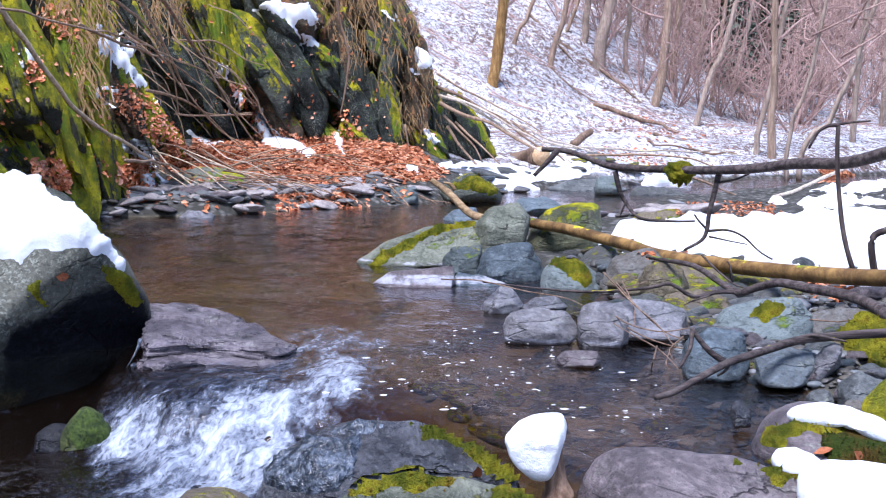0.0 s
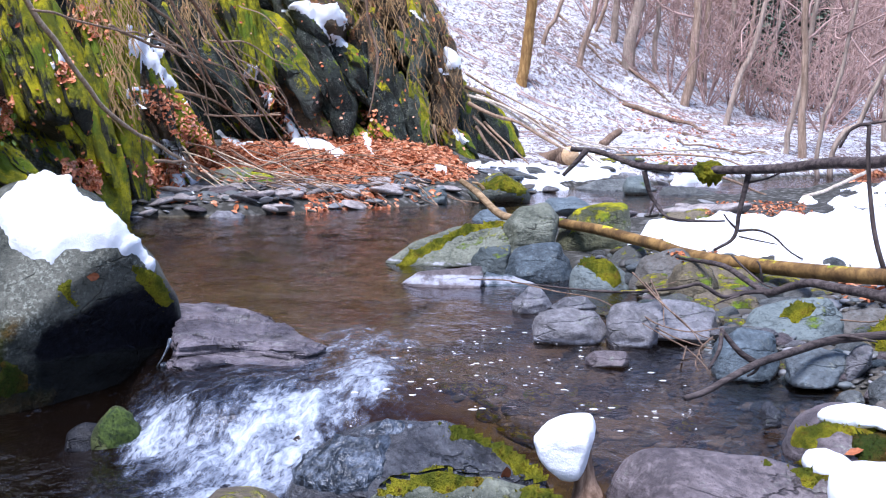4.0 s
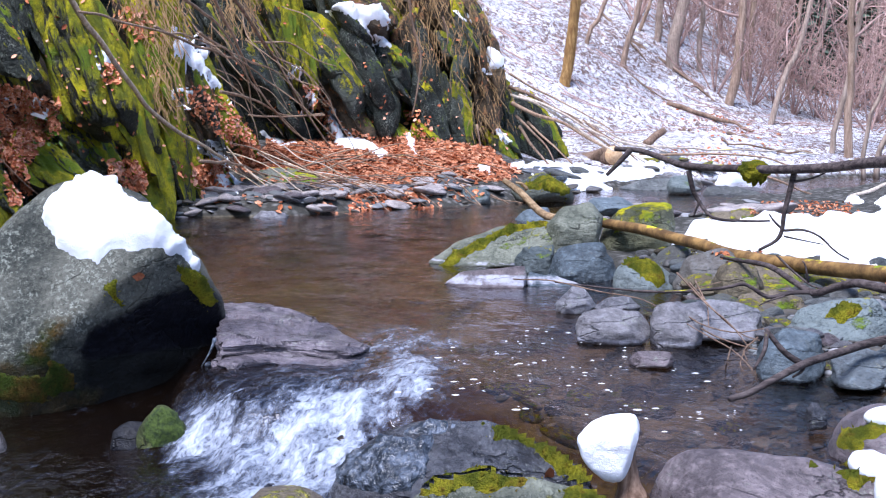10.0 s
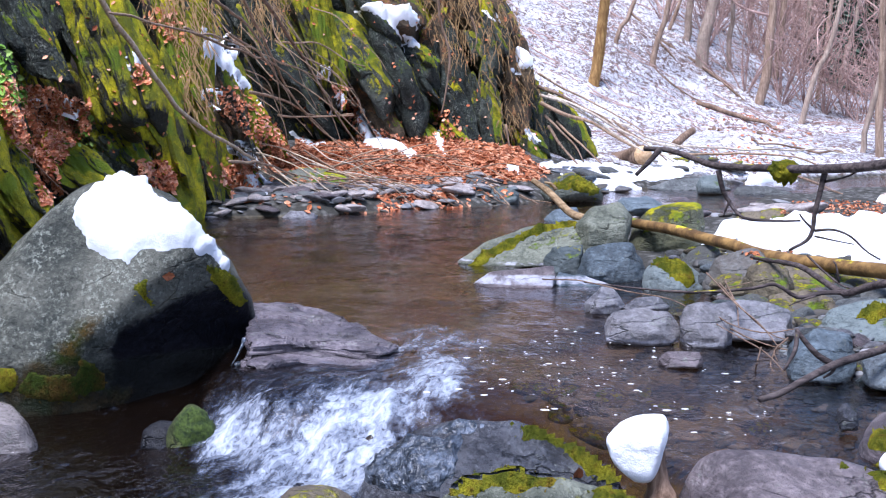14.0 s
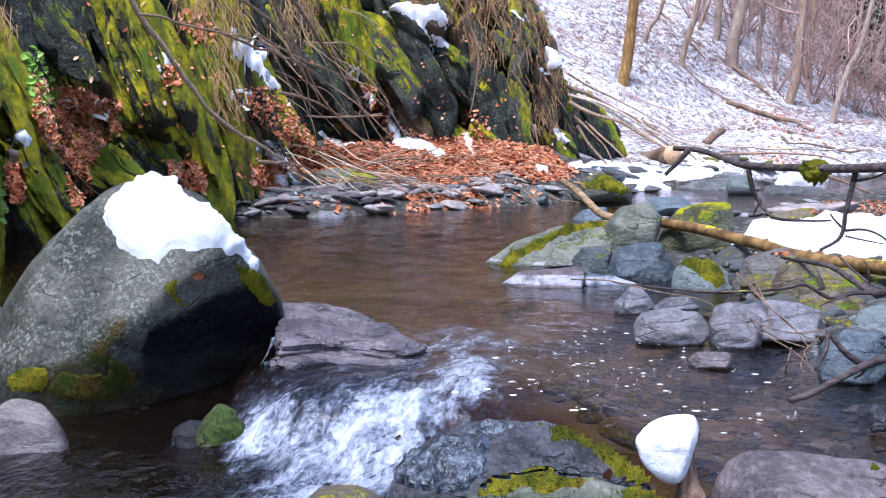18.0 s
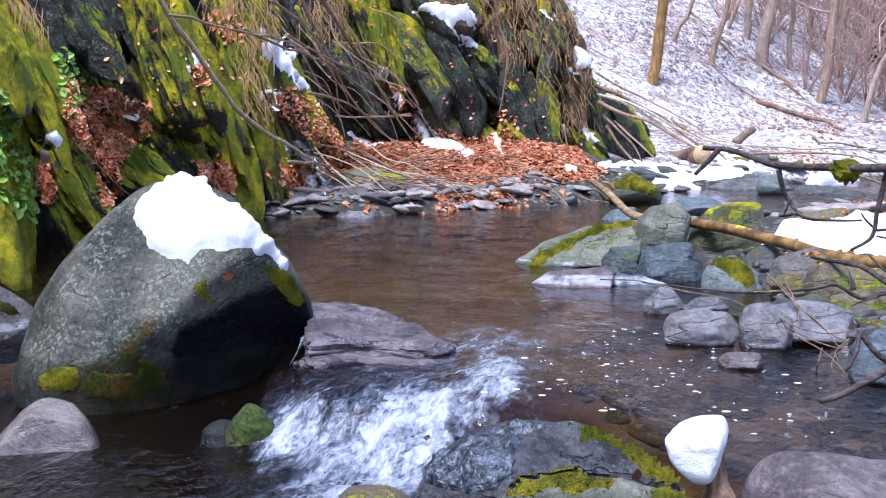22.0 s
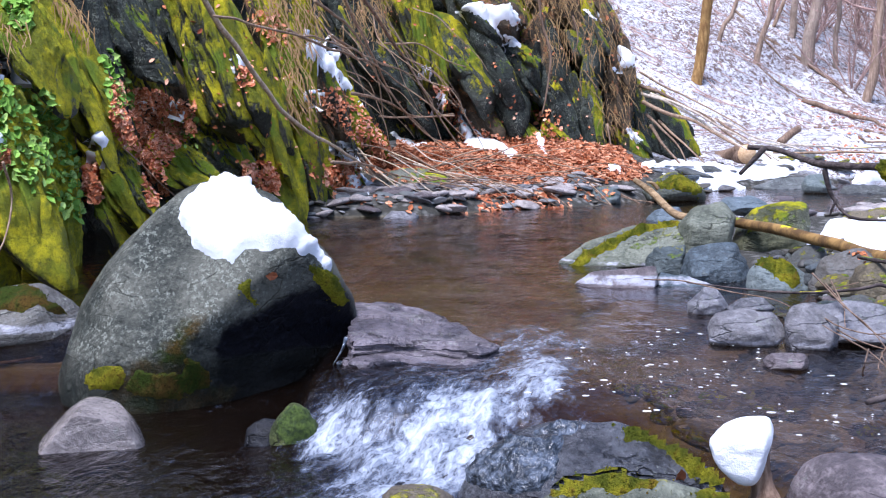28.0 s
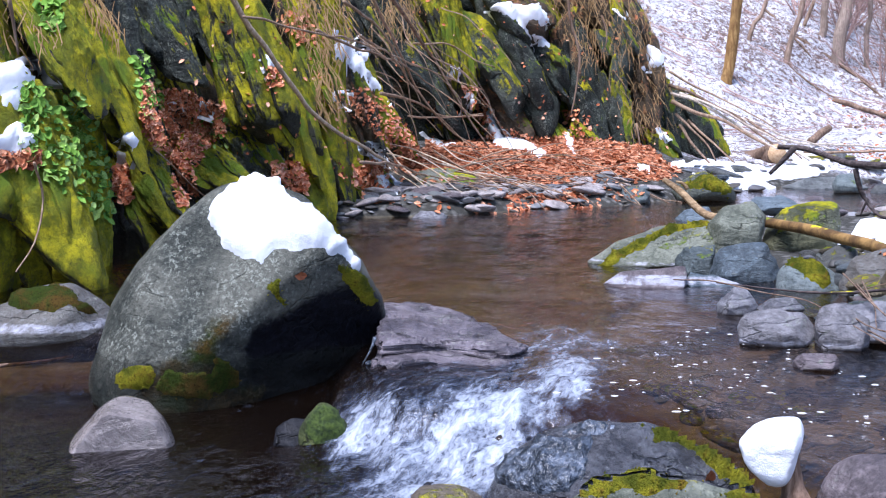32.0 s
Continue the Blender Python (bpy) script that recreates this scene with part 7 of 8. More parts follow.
bv, bf = BALLS[2]
while len(pieces) < 2600:
    x, y = rng.uniform(bx.min(), bx.max()), rng.uniform(by.min(), by.max())
    if inside(GRAVEL, np.array([x]), np.array([y]))[0]:
        z = float(ground_height([x], [y])[0])
        r = 0.006 + 0.02 * rng.rand() ** 2.5
        pieces.append((bv * (r * rng.uniform(0.8, 1.5), r * rng.uniform(0.8, 1.5), r * 0.55) * (1 + 0.12 * rng.rand(len(bv), 1)) + (x, y, z + r * 0.3), bf))
v, f = joined(pieces)
tagged(mesh_object("gravel", v, f, GRAVEL_STONE), "small grey and brown gravel between the stones", "gravel", "", "stuff")

# ---- fallen log and branches ----
log = branch("fallen_log", [(1.221, 9.2, 0.248), (1.444, 8.7, 0.238), (1.662, 8.1, 0.211), (1.837, 7.5, 0.195), (2.028, 7.1, 0.181), (2.241, 6.6, 0.204), (2.467, 6.2, 0.233), (2.639, 5.9, 0.256)], 0.031, 0.04, LOG, "long yellow barkless log lying across the rocks", "log", 0.012, 3, 14)
branch("broken_limb", [(0.72, 9.9, 0.469), (0.801, 9.8, 0.41), (0.85, 9.7, 0.359), (0.936, 9.6, 0.272), (1.019, 9.5, 0.242), (1.18, 9.3, 0.232)], 0.02, 0.032, DRIFT, "broken forked end of a pale limb on the rocks", "branch", 0.012, 5, 10,
    twigs=[([(0.859, 9.8, 0.41), (0.828, 9.8, 0.448), (0.782, 9.8, 0.459)], 0.016, 0.008)])
dark_branch = branch("dark_branch", [(1.328, 9.0, 0.713), (1.469, 8.9, 0.703), (1.606, 8.7, 0.652), (1.702, 8.5, 0.617), (1.996, 8.2, 0.628), (2.24, 7.9, 0.648), (2.465, 7.6, 0.682), (2.671, 7.3, 0.719), (2.856, 7.0, 0.785), (3.071, 6.8, 0.838)], 0.015, 0.037, BARK_LYING, "dark bare branch reaching low over the stream", "branch", 0.014, 7, 11,
    twigs=[
        ([(1.417, 8.9, 0.717), (1.349, 8.9, 0.637), (1.271, 8.9, 0.551)], 0.02, 0.012),
        ([(1.702, 8.5, 0.604), (1.731, 8.5, 0.488), (1.772, 8.5, 0.412), (1.835, 8.4, 0.33), (2.018, 8.4, 0.314), (2.171, 8.4, 0.314)], 0.016, 0.006),
        ([(1.772, 8.5, 0.422), (1.75, 8.5, 0.372), (1.735, 8.5, 0.322)], 0.01, 0.005),
        ([(2.198, 8.0, 0.63), (2.169, 8.0, 0.504), (2.14, 8.0, 0.378), (2.133, 8.0, 0.3), (2.103, 8.0, 0.236), (2.007, 8.0, 0.183)], 0.018, 0.009),
        ([(2.133, 8.0, 0.3), (2.084, 8.0, 0.347), (2.057, 8.0, 0.384)], 0.008, 0.004),
        ([(2.143, 8.0, 0.284), (2.218, 7.9, 0.299), (2.316, 7.9, 0.262), (2.415, 7.9, 0.174), (2.565, 7.9, 0.098)], 0.008, 0.004),
        ([(2.144, 8.0, 0.259), (2.22, 7.9, 0.246), (2.334, 7.9, 0.224)], 0.006, 0.003),
        ([(2.199, 8.0, 0.561), (2.274, 7.9, 0.589), (2.339, 7.8, 0.641)], 0.008, 0.004),
    ])
v, f = BALLS[4]
pos = np.array((2.018, 8.18, 0.62))
lump = v * (0.085, 0.05, 0.055) * (1 + 0.25 * fbm(v * 3, 4, 3))[:, None]
lump[:, 2] -= 0.05 * np.clip(-v[:, 2], 0, 1) * np.abs(vnoise(v * 7, 4))
mesh_object("moss", lump + pos, f, MOSS, dark_branch, "yellow-green moss clump")
branch("upright_stem", [(2.477, 6.9, 0.911), (2.475, 6.9, 0.796), (2.484, 6.9, 0.632), (2.494, 6.85, 0.443), (2.509, 6.8, 0.311), (2.548, 6.8, 0.187), (2.569, 6.8, 0.091)], 0.01, 0.014, BARK_DARK, "thin dark upright stem with a bent tip", "branch", 0.006, 9, 8,
    twigs=[([(2.478, 6.9, 0.9), (2.431, 6.9, 0.899), (2.38, 6.9, 0.871), (2.335, 6.9, 0.789)], 0.011, 0.006), ([(2.477, 6.9, 0.908), (2.547, 6.9, 0.918), (2.638, 6.9, 0.925)], 0.008, 0.004)])
branch("crooked_branch", [(2.584, 6.6, 0.157), (2.56, 6.6, 0.264), (2.548, 6.6, 0.358), (2.58, 6.6, 0.406), (2.667, 6.5, 0.441), (2.794, 6.4, 0.469)], 0.018, 0.016, BARK_DARK, "dark crooked branch standing in the snow", "branch", 0.008, 11, 9)
branch("water_branch", [(1.06, 4.58, 0.04), (1.136, 4.63, 0.051), (1.233, 4.68, 0.092), (1.355, 4.78, 0.124), (1.502, 4.88, 0.143), (1.657, 4.98, 0.162), (1.803, 4.98, 0.173), (1.972, 4.98, 0.187), (2.19, 4.98, 0.219)], 0.01, 0.019, BARK_LYING, "dark branch dipping its tip into the water", "branch", 0.01, 13, 10,
    twigs=[
        ([(1.345, 4.78, 0.13), (1.295, 4.78, 0.163), (1.252, 4.78, 0.211), (1.227, 4.78, 0.246)], 0.012, 0.007),
        ([(1.235, 4.78, 0.23), (1.216, 4.73, 0.182), (1.178, 4.68, 0.144), (1.167, 4.68, 0.125)], 0.009, 0.005),
        ([(1.374, 4.78, 0.133), (1.356, 4.78, 0.095), (1.327, 4.78, 0.076)], 0.008, 0.004),
        ([(1.636, 4.98, 0.159), (1.719, 4.98, 0.182), (1.809, 4.88, 0.177)], 0.01, 0.004),
    ])
branch("long_branch", [(1.586, 7.05, 0.244), (1.633, 6.95, 0.241), (1.736, 6.75, 0.236), (1.792, 6.55, 0.193), (1.858, 6.4, 0.152), (1.933, 6.35, 0.184), (2.005, 6.25, 0.221), (2.09, 6.15, 0.209), (2.198, 5.95, 0.2), (2.261, 5.85, 0.17), (2.285, 5.65, 0.128), (2.401, 5.45, 0.043)], 0.009, 0.03, BARK_LYING, "long crooked branch lying over the gravel bar", "branch", 0.01, 15, 9,
    twigs=[
        ([(1.858, 6.4, 0.152), (1.753, 6.4, 0.148), (1.637, 6.35, 0.135), (1.533, 6.35, 0.193), (1.432, 6.35, 0.176), (1.202, 6.45, 0.147), (1.004, 6.65, 0.137), (0.738, 6.85, 0.143)], 0.012, 0.003),
        ([(1.714, 6.35, 0.142), (1.638, 6.35, 0.117), (1.599, 6.35, 0.099)], 0.006, 0.003),
        ([(1.776, 6.75, 0.289), (1.846, 6.65, 0.207), (1.898, 6.45, 0.166), (2.077, 6.35, 0.204)], 0.006, 0.004),
        ([(1.844, 6.45, 0.192), (1.829, 6.45, 0.269), (1.815, 6.45, 0.29)], 0.005, 0.003),
    ])

def bar_twig(line, seed):
    branch("twig", line, 0.0038, 0.002, BARK, "thin dry twig lying over the stones", "twig", 0.012, seed, 6, "twigs on the gravel bar")


bar_twig([(1.207, 6.25, 0.255), (1.27, 6.05, 0.184), (1.323, 5.75, 0.121), (1.332, 5.45, 0.08)], 40)
bar_twig([(1.262, 6.25, 0.218), (1.297, 5.95, 0.15), (1.346, 5.65, 0.091), (1.376, 5.45, 0.101)], 41)
bar_twig([(0.574, 7.15, 0.128), (0.738, 6.85, 0.143), (0.926, 6.65, 0.129), (1.076, 6.45, 0.117), (1.153, 6.05, 0.1), (1.234, 5.65, 0.069)], 42)
bar_twig([(1.135, 6.65, 0.116), (1.278, 6.45, 0.142), (1.431, 6.35, 0.206)], 43)
bar_twig([(1.332, 5.45, 0.08), (1.253, 5.25, 0.051), (1.24, 5.15, 0.038)], 44)
bar_twig([(1.212, 5.55, 0.086), (1.244, 5.35, 0.075), (1.272, 5.15, 0.037)], 45)
bar_twig([(1.244, 5.35, 0.075), (1.185, 5.15, 0.048), (1.259, 5.5, -0.049)], 46)
bar_twig([(1.376, 5.45, 0.101), (1.298, 5.35, 0.065), (1.285, 5.25, 0.04)], 47)
bar_twig([(1.21, 5.75, 0.098), (1.256, 5.55, 0.086), (1.363, 5.35, 0.075), (1.449, 5.35, 0.084)], 48)
bar_twig([(1.948, 5.65, 0.131), (2.031, 5.55, 0.141), (2.108, 5.45, 0.187)], 49)
bar_twig([(1.152, 6.05, 0.148), (1.23, 5.85, 0.094), (1.324, 5.65, 0.091), (1.423, 5.55, 0.129)], 50)
bar_twig([(1.306, 6.35, 0.218), (1.294, 6.05, 0.148), (1.255, 5.75, 0.098)], 51)
branch("floating_stick", [(-2.402, 5.871, -0.1), (-2.246, 5.995, -0.1), (-2.13, 6.148, -0.1)], 0.009, 0.007, BARK, "orange-brown stick floating by the cliff's foot", "stick", 0.004, 60, 7)

# cliff branches
def cliff_branch(line, r, mat, lb, seed):
    branch("branch", line, r, r * 0.45, mat, lb, "branch", 0.012, seed, 7, "branches before the cliff")


cliff_branch([(-2.315, 10.243, 1.785), (-2.244, 10.543, 1.565), (-2.155, 10.889, 1.354), (-2.002, 11.422, 1.007), (-1.863, 12.222, 0.753), (-1.708, 13.209, 0.549), (-1.585, 14.15, 0.341), (-1.388, 15.3, 0.078), (-0.898, 15.548, -0.283)], 0.022, BARK_TAN, "long pale bare branch leaning down the cliff", 80)
cliff_branch([(-1.753, 13.505, 2.032), (-1.661, 14.236, 1.708), (-1.573, 14.822, 1.425), (-1.476, 15.386, 1.117), (-1.184, 15.817, 0.705), (-0.886, 15.963, 0.492)], 0.018, TWIG, "bare hanging branch before the cliff", 81)
cliff_branch([(-1.619, 14.141, 2.027), (-1.488, 14.977, 1.745), (-1.336, 15.529, 1.475), (-1.165, 15.617, 1.178), (-0.962, 15.719, 0.816), (-0.756, 15.821, 0.496)], 0.021, BARK, "bare hanging branch before the cliff", 82)
cliff_branch([(-1.866, 12.678, 1.872), (-1.719, 13.614, 1.729), (-1.605, 14.45, 1.498), (-1.54, 14.868, 1.227), (-1.507, 15.077, 0.853)], 0.016, TWIG, "thin hanging branch before the cliff", 83)
cliff_branch([(-1.951, 11.7, 1.582), (-1.762, 12.944, 1.471), (-1.568, 14.355, 1.384), (-1.387, 15.4, 1.206), (-1.043, 15.575, 0.938), (-0.691, 15.75, 0.602)], 0.014, TWIG, "thin hanging branch before the cliff", 84)
cliff_branch([(-1.704, 13.985, 1.095), (-1.496, 15.282, 0.998), (-1.242, 15.787, 0.846), (-0.824, 15.992, 0.844)], 0.018, TWIG, "thin arching branch before the cliff", 85)
cliff_branch([(-1.733, 12.744, 1.585), (-1.576, 13.945, 1.427), (-1.446, 14.782, 1.112), (-1.203, 15.287, 0.792), (-0.859, 15.463, 0.46), (-0.564, 15.608, 0.273)], 0.012, TWIG, "thin hanging twig before the cliff", 86)
cliff_branch([(-2.221, 10.257, 1.62), (-2.062, 10.867, 1.582), (-1.901, 11.4, 1.545), (-1.692, 12.8, 1.514), (-1.247, 15.158, 1.29), (-0.792, 15.392, 1.117)], 0.01, TWIG, "long thin pale twig across the cliff", 87)
cliff_branch([(-1.509, 15.177, 1.61), (-1.177, 15.817, 1.617), (-0.881, 15.963, 1.44), (-0.7, 16.05, 1.381)], 0.012, TWIG, "thin twig before the cliff", 88)
cliff_branch([(-1.544, 14.868, 0.855), (-1.175, 15.717, 0.828), (-0.819, 15.892, 0.863)], 0.012, TWIG, "thin twig before the cliff", 89)
cliff_branch([(0.097, 16.911, 2.227), (0.163, 16.924, 1.842), (0.242, 16.94, 1.454), (0.19, 16.929, 1.063), (0.138, 16.919, 0.835)], 0.018, BARK, "root hanging down the cliff", 90)
cliff_branch([(0.503, 16.993, 1.975), (0.557, 17.004, 1.716), (0.472, 16.987, 1.455)], 0.01, BARK, "thin root hanging down the cliff", 91)
cliff_branch([(0.907, 17.073, 0.734), (0.948, 17.081, 0.469), (0.99, 17.089, 0.204)], 0.014, TWIG, "thin root hanging down the cliff", 92)
cliff_branch([(-1.594, 13.536, 0.474), (-1.436, 14.582, 0.207), (-1.193, 15.087, 0.032), (-0.966, 15.204, -0.154)], 0.012, BARK, "brown stick on the shore stones", 93)
cliff_branch([(-1.707, 12.444, 0.493), (-1.554, 13.645, 0.417), (-1.239, 14.958, 0.245), (-0.669, 15.25, 0.467), (-0.436, 15.367, 0.511)], 0.016, TWIG, "pale stick lying on the leaf bank", 94)
cliff_branch([(-1.041, 15.475, 0.309), (-0.568, 15.708, 0.39), (-0.081, 15.942, 0.319), (0.419, 16.08, 0.251)], 0.012, BARK, "brown stick lying on the leaf bank", 95)
cliff_branch([(-1.158, 15.417, 0.161), (-0.747, 15.621, 0.302), (-0.203, 15.883, 0.494), (0.043, 16.0, 0.534)], 0.012, TWIG, "pale stick lying on the leaf bank", 96)
cliff_branch([(-1.242, 14.958, -0.018), (-0.958, 15.104, 0.12), (-0.728, 15.221, 0.291)], 0.012, BARK, "brown stick lying on the leaf bank", 97)
cliff_branch([(-2.059, 12.2, 0.136), (-1.964, 12.822, 0.142), (-1.894, 13.211, 0.168)], 0.014, TWIG, "pale driftwood stick at the cliff's foot", 98)
cliff_branch([(-2.729, 7.116, 1.55), (-2.724, 7.168, 1.413), (-2.72, 7.22, 1.259)], 0.012, TWIG, "thin stem before the mossy rock", 99)
cliff_branch([(-2.715, 7.35, 0.697), (-2.744, 7.54, 0.508), (-2.733, 7.375, 0.282), (-2.768, 7.194, 0.154)], 0.008, TWIG, "thin bramble stem hanging over the moss", 100)
cliff_branch([(-2.805, 9.66, 0.744), (-2.722, 10.06, 0.574), (-2.648, 10.386, 0.397), (-2.598, 10.6, 0.3)], 0.006, TWIG, "thin bramble stem on the cliff", 101)
rng = np.random.RandomState(8)
for k in range(17):
    u = rng.uniform(-1.75, -0.55)
    top = np.array([u - 0.55, 15.2 + 0.8 * u * 0 + rng.uniform(-0.8, 0.5), rng.uniform(1.2, 2.1)])
    low = top + np.array([rng.uniform(0.5, 1.2), rng.uniform(-0.5, 0.2), -rng.uniform(0.7, 1.35)])
    low[2] = max(low[2], 0.42)
    midp = (top + low) / 2 + np.array([rng.uniform(-0.1, 0.15), rng.uniform(-0.2, 0.1), rng.uniform(0.0, 0.16)])
    branch("twig", [tuple(top), tuple(midp), tuple(low)], rng.uniform(0.004, 0.009), 0.003, (TWIG, BARK, BARK)[k % 3], "thin bare twig hanging before the cliff", "twig", 0.07, 200 + k, 5, "twigs before the cliff")

# twigs over the leaf bank
def bank_twig(line, r, seed):
    branch("twig", line, r, r * 0.5, (BARK_TAN, BARK, BARK_PALE)[seed % 3], "thin bare twig hanging over the shore stones", "twig", 0.03, seed, 5, "twigs over the leaf bank")


bank_twig([(-1.654, 14.2, 0.559), (-1.339, 13.9, 0.53), (-1.044, 13.7, 0.399)], 0.0080, 400)
bank_twig([(-1.126, 14.2, 0.388), (-0.714, 13.9, 0.309), (-0.32, 13.7, 0.212)], 0.0074, 401)
bank_twig([(-1.703, 14.2, 0.559), (-1.443, 13.9, 0.347), (-1.2, 13.7, 0.169)], 0.0100, 402)
bank_twig([(-1.219, 14.2, 0.537), (-0.94, 13.9, 0.379), (-0.677, 13.7, 0.239)], 0.0103, 403)
bank_twig([(-1.158, 14.2, 0.564), (-0.789, 13.9, 0.417), (-0.443, 13.7, 0.249)], 0.0069, 404)
bank_twig([(-1.472, 14.2, 0.564), (-1.0, 13.9, 0.385), (-0.555, 13.7, 0.191)], 0.0075, 405)
bank_twig([(-1.137, 14.2, 0.443), (-0.687, 13.9, 0.271), (-0.262, 13.7, 0.084)], 0.0081, 406)
bank_twig([(-1.373, 14.2, 0.482), (-1.135, 13.9, 0.363), (-0.912, 13.7, 0.276)], 0.0062, 407)
bank_twig([(-1.804, 14.2, 0.432), (-1.519, 13.9, 0.309), (-1.259, 13.7, 0.159)], 0.0077, 408)
bank_twig([(-1.064, 14.2, 0.537), (-0.762, 13.9, 0.449), (-0.469, 13.7, 0.362)], 0.0074, 409)
bank_twig([(-1.562, 14.2, 0.399), (-1.277, 13.9, 0.239), (-1.003, 13.7, 0.127)], 0.0065, 410)
bank_twig([(-1.787, 14.2, 0.531), (-1.361, 13.9, 0.412), (-0.96, 13.7, 0.233)], 0.0077, 411)
bank_twig([(-1.699, 14.2, 0.471), (-1.492, 13.9, 0.287), (-1.296, 13.7, 0.153)], 0.0108, 412)
bank_twig([(-1.27, 14.2, 0.349), (-1.077, 13.9, 0.222), (-0.896, 13.7, 0.153)], 0.0099, 413)

rng = np.random.RandomState(77)
for k in range(46):
    x, y, turn = rng.uniform(-1.5, 0.8), rng.uniform(13.4, 16.2), rng.normal() * 0.5 - 0.25
    ln = rng.uniform(0.4, 1.3)
    line = []
    for e in (0.0, 0.5, 1.0):
        px, py = x + math.cos(turn) * ln * e, y + math.sin(turn) * ln * e - 0.2 * e
        line.append((px, py, float(ground_height([px], [py])[0]) + 0.05 + 0.12 * rng.rand() * (1 - e) + 0.06 * math.sin(e * 3)))
    branch("twig", line, rng.uniform(0.004, 0.009), 0.003, (TWIG, BARK, ROT)[k % 3], "thin dry twig lying over dead leaves", "twig", 0.05, 430 + k, 5, "twigs over the leaf bank")

# brush at the cliff's end
def brush_stick(line, r, seed):
    branch("stick", line, r, r * 0.5, (BARK, BARK_PALE, TWIG)[seed % 3], "bare stick in the brush by the stream", "stick", 0.03, seed, 6, "sticks of the brush pile")


brush_stick([(1.357, 18.0, 1.206), (1.757, 17.8, 0.998), (2.149, 17.6, 0.76), (2.533, 17.4, 0.493)], 0.025, 300)
brush_stick([(1.356, 17.8, 1.101), (1.806, 17.6, 0.896), (2.193, 17.4, 0.628), (2.572, 17.2, 0.399)], 0.022, 301)
brush_stick([(1.362, 17.6, 0.984), (1.661, 17.5, 0.829), (1.99, 17.4, 0.716), (2.404, 17.2, 0.452)], 0.028, 302)
brush_stick([(1.384, 17.6, 0.862), (1.586, 17.4, 0.628), (1.838, 17.2, 0.299)], 0.02, 303)
brush_stick([(1.48, 17.8, 1.066), (2.0, 17.5, 0.829), (2.45, 17.3, 0.597), (2.874, 17.0, 0.307)], 0.02, 304)
brush_stick([(1.535, 17.6, 0.76), (1.779, 17.3, 0.53), (2.027, 17.1, 0.256)], 0.018, 305)
brush_stick([(1.433, 17.6, 0.692), (1.612, 17.3, 0.449), (1.795, 17.1, 0.23)], 0.022, 306)
brush_stick([(1.916, 18.0, 0.928), (2.56, 17.6, 0.624), (3.173, 17.2, 0.399)], 0.018, 307)
brush_stick([(1.356, 18.0, 1.344), (1.915, 18.0, 1.032), (2.628, 17.6, 0.658)], 0.016, 308)
brush_stick([(2.242, 17.8, 0.757), (2.615, 17.5, 0.524), (2.841, 17.2, 0.299)], 0.02, 309)
brush_stick([(2.689, 18.0, 0.511), (3.39, 18.0, 0.427), (4.232, 18.0, 0.429), (5.247, 18.0, 0.369)], 0.016, 310)
brush_stick([(2.906, 17.6, 0.351), (3.589, 17.6, 0.385), (4.372, 17.4, 0.328), (4.822, 17.0, 0.215)], 0.018, 311)
brush_stick([(3.578, 16.0, 0.255), (4.09, 16.0, 0.196), (4.386, 15.0, 0.014)], 0.02, 312)
brush_stick([(4.264, 14.0, 0.025), (4.832, 14.5, 0.166), (5.492, 15.0, 0.32)], 0.03, 313)
brush_stick([(3.858, 12.0, 0.022), (4.204, 12.0, 0.096), (4.811, 12.0, 0.172)], 0.02, 314)
brush_stick([(3.914, 12.5, 0.031), (4.155, 12.0, 0.047), (4.814, 12.0, 0.099)], 0.018, 315)
cut = thing("sawn_log", (2.631, 18.3, 0.29), "short sawn log end lying in the snow", "log")
v, f = tube([(2.45, 19.2, 0.2), (2.56, 18.7, 0.26), (2.69, 18.2, 0.33)], 0.12, 0.13, 14, 0.005, 2, 0.1, 0.1)
mesh_object("log_body", v, f, BARK, cut)
v, f = tube([(2.687, 18.21, 0.329), (2.694, 18.18, 0.332)], 0.122, 0.118, 14)
mesh_object("cut_face", v, f, CUT, cut, "pale sawn face")
branch("old_log", [(2.386, 18.6, 0.191), (2.502, 18.4, 0.3), (2.615, 18.2, 0.421)], 0.07, 0.06, BARK, "brown broken log in the snow", "log", 0.02, 5, 9)
branch("old_log", [(3.392, 20.0, 0.441), (3.566, 20.2, 0.506), (3.718, 20.4, 0.588)], 0.06, 0.05, BARK, "short brown log on the snowy slope", "log", 0.02, 6, 9)

# ---- brambles and dry grass ----
rng = np.random.RandomState(3)
litter("bramble_leaves", [(-2.858, 7.6, 1.111), (-2.578, 7.6, 1.138), (-2.462, 7.6, 0.927), (-2.408, 7.6, 0.686), (-2.332, 7.6, 0.352), (-2.42, 7.6, 0.315), (-2.568, 7.6, 0.535), (-2.812, 7.6, 0.688), (-2.897, 7.6, 0.9)], 330, 0.065, "green bramble leaves growing over the mossy rock", ("cliff",), 30, LEAF_GREEN)
litter("bramble_leaves", [(-2.775, 7.6, 1.554), (-2.616, 7.6, 1.547), (-2.623, 7.6, 1.37), (-2.747, 7.6, 1.434)], 40, 0.09, "green bramble leaves on the rock", ("cliff",), 31, LEAF_GREEN)
litter("bramble_leaves", [(-2.865, 9.6, 1.382), (-2.77, 9.6, 1.343), (-2.627, 9.6, 0.931), (-2.705, 9.6, 0.913), (-2.816, 9.6, 1.121)], 70, 0.08, "dark green ivy leaves on the cliff", ("cliff",), 32, LEAF_GREEN)
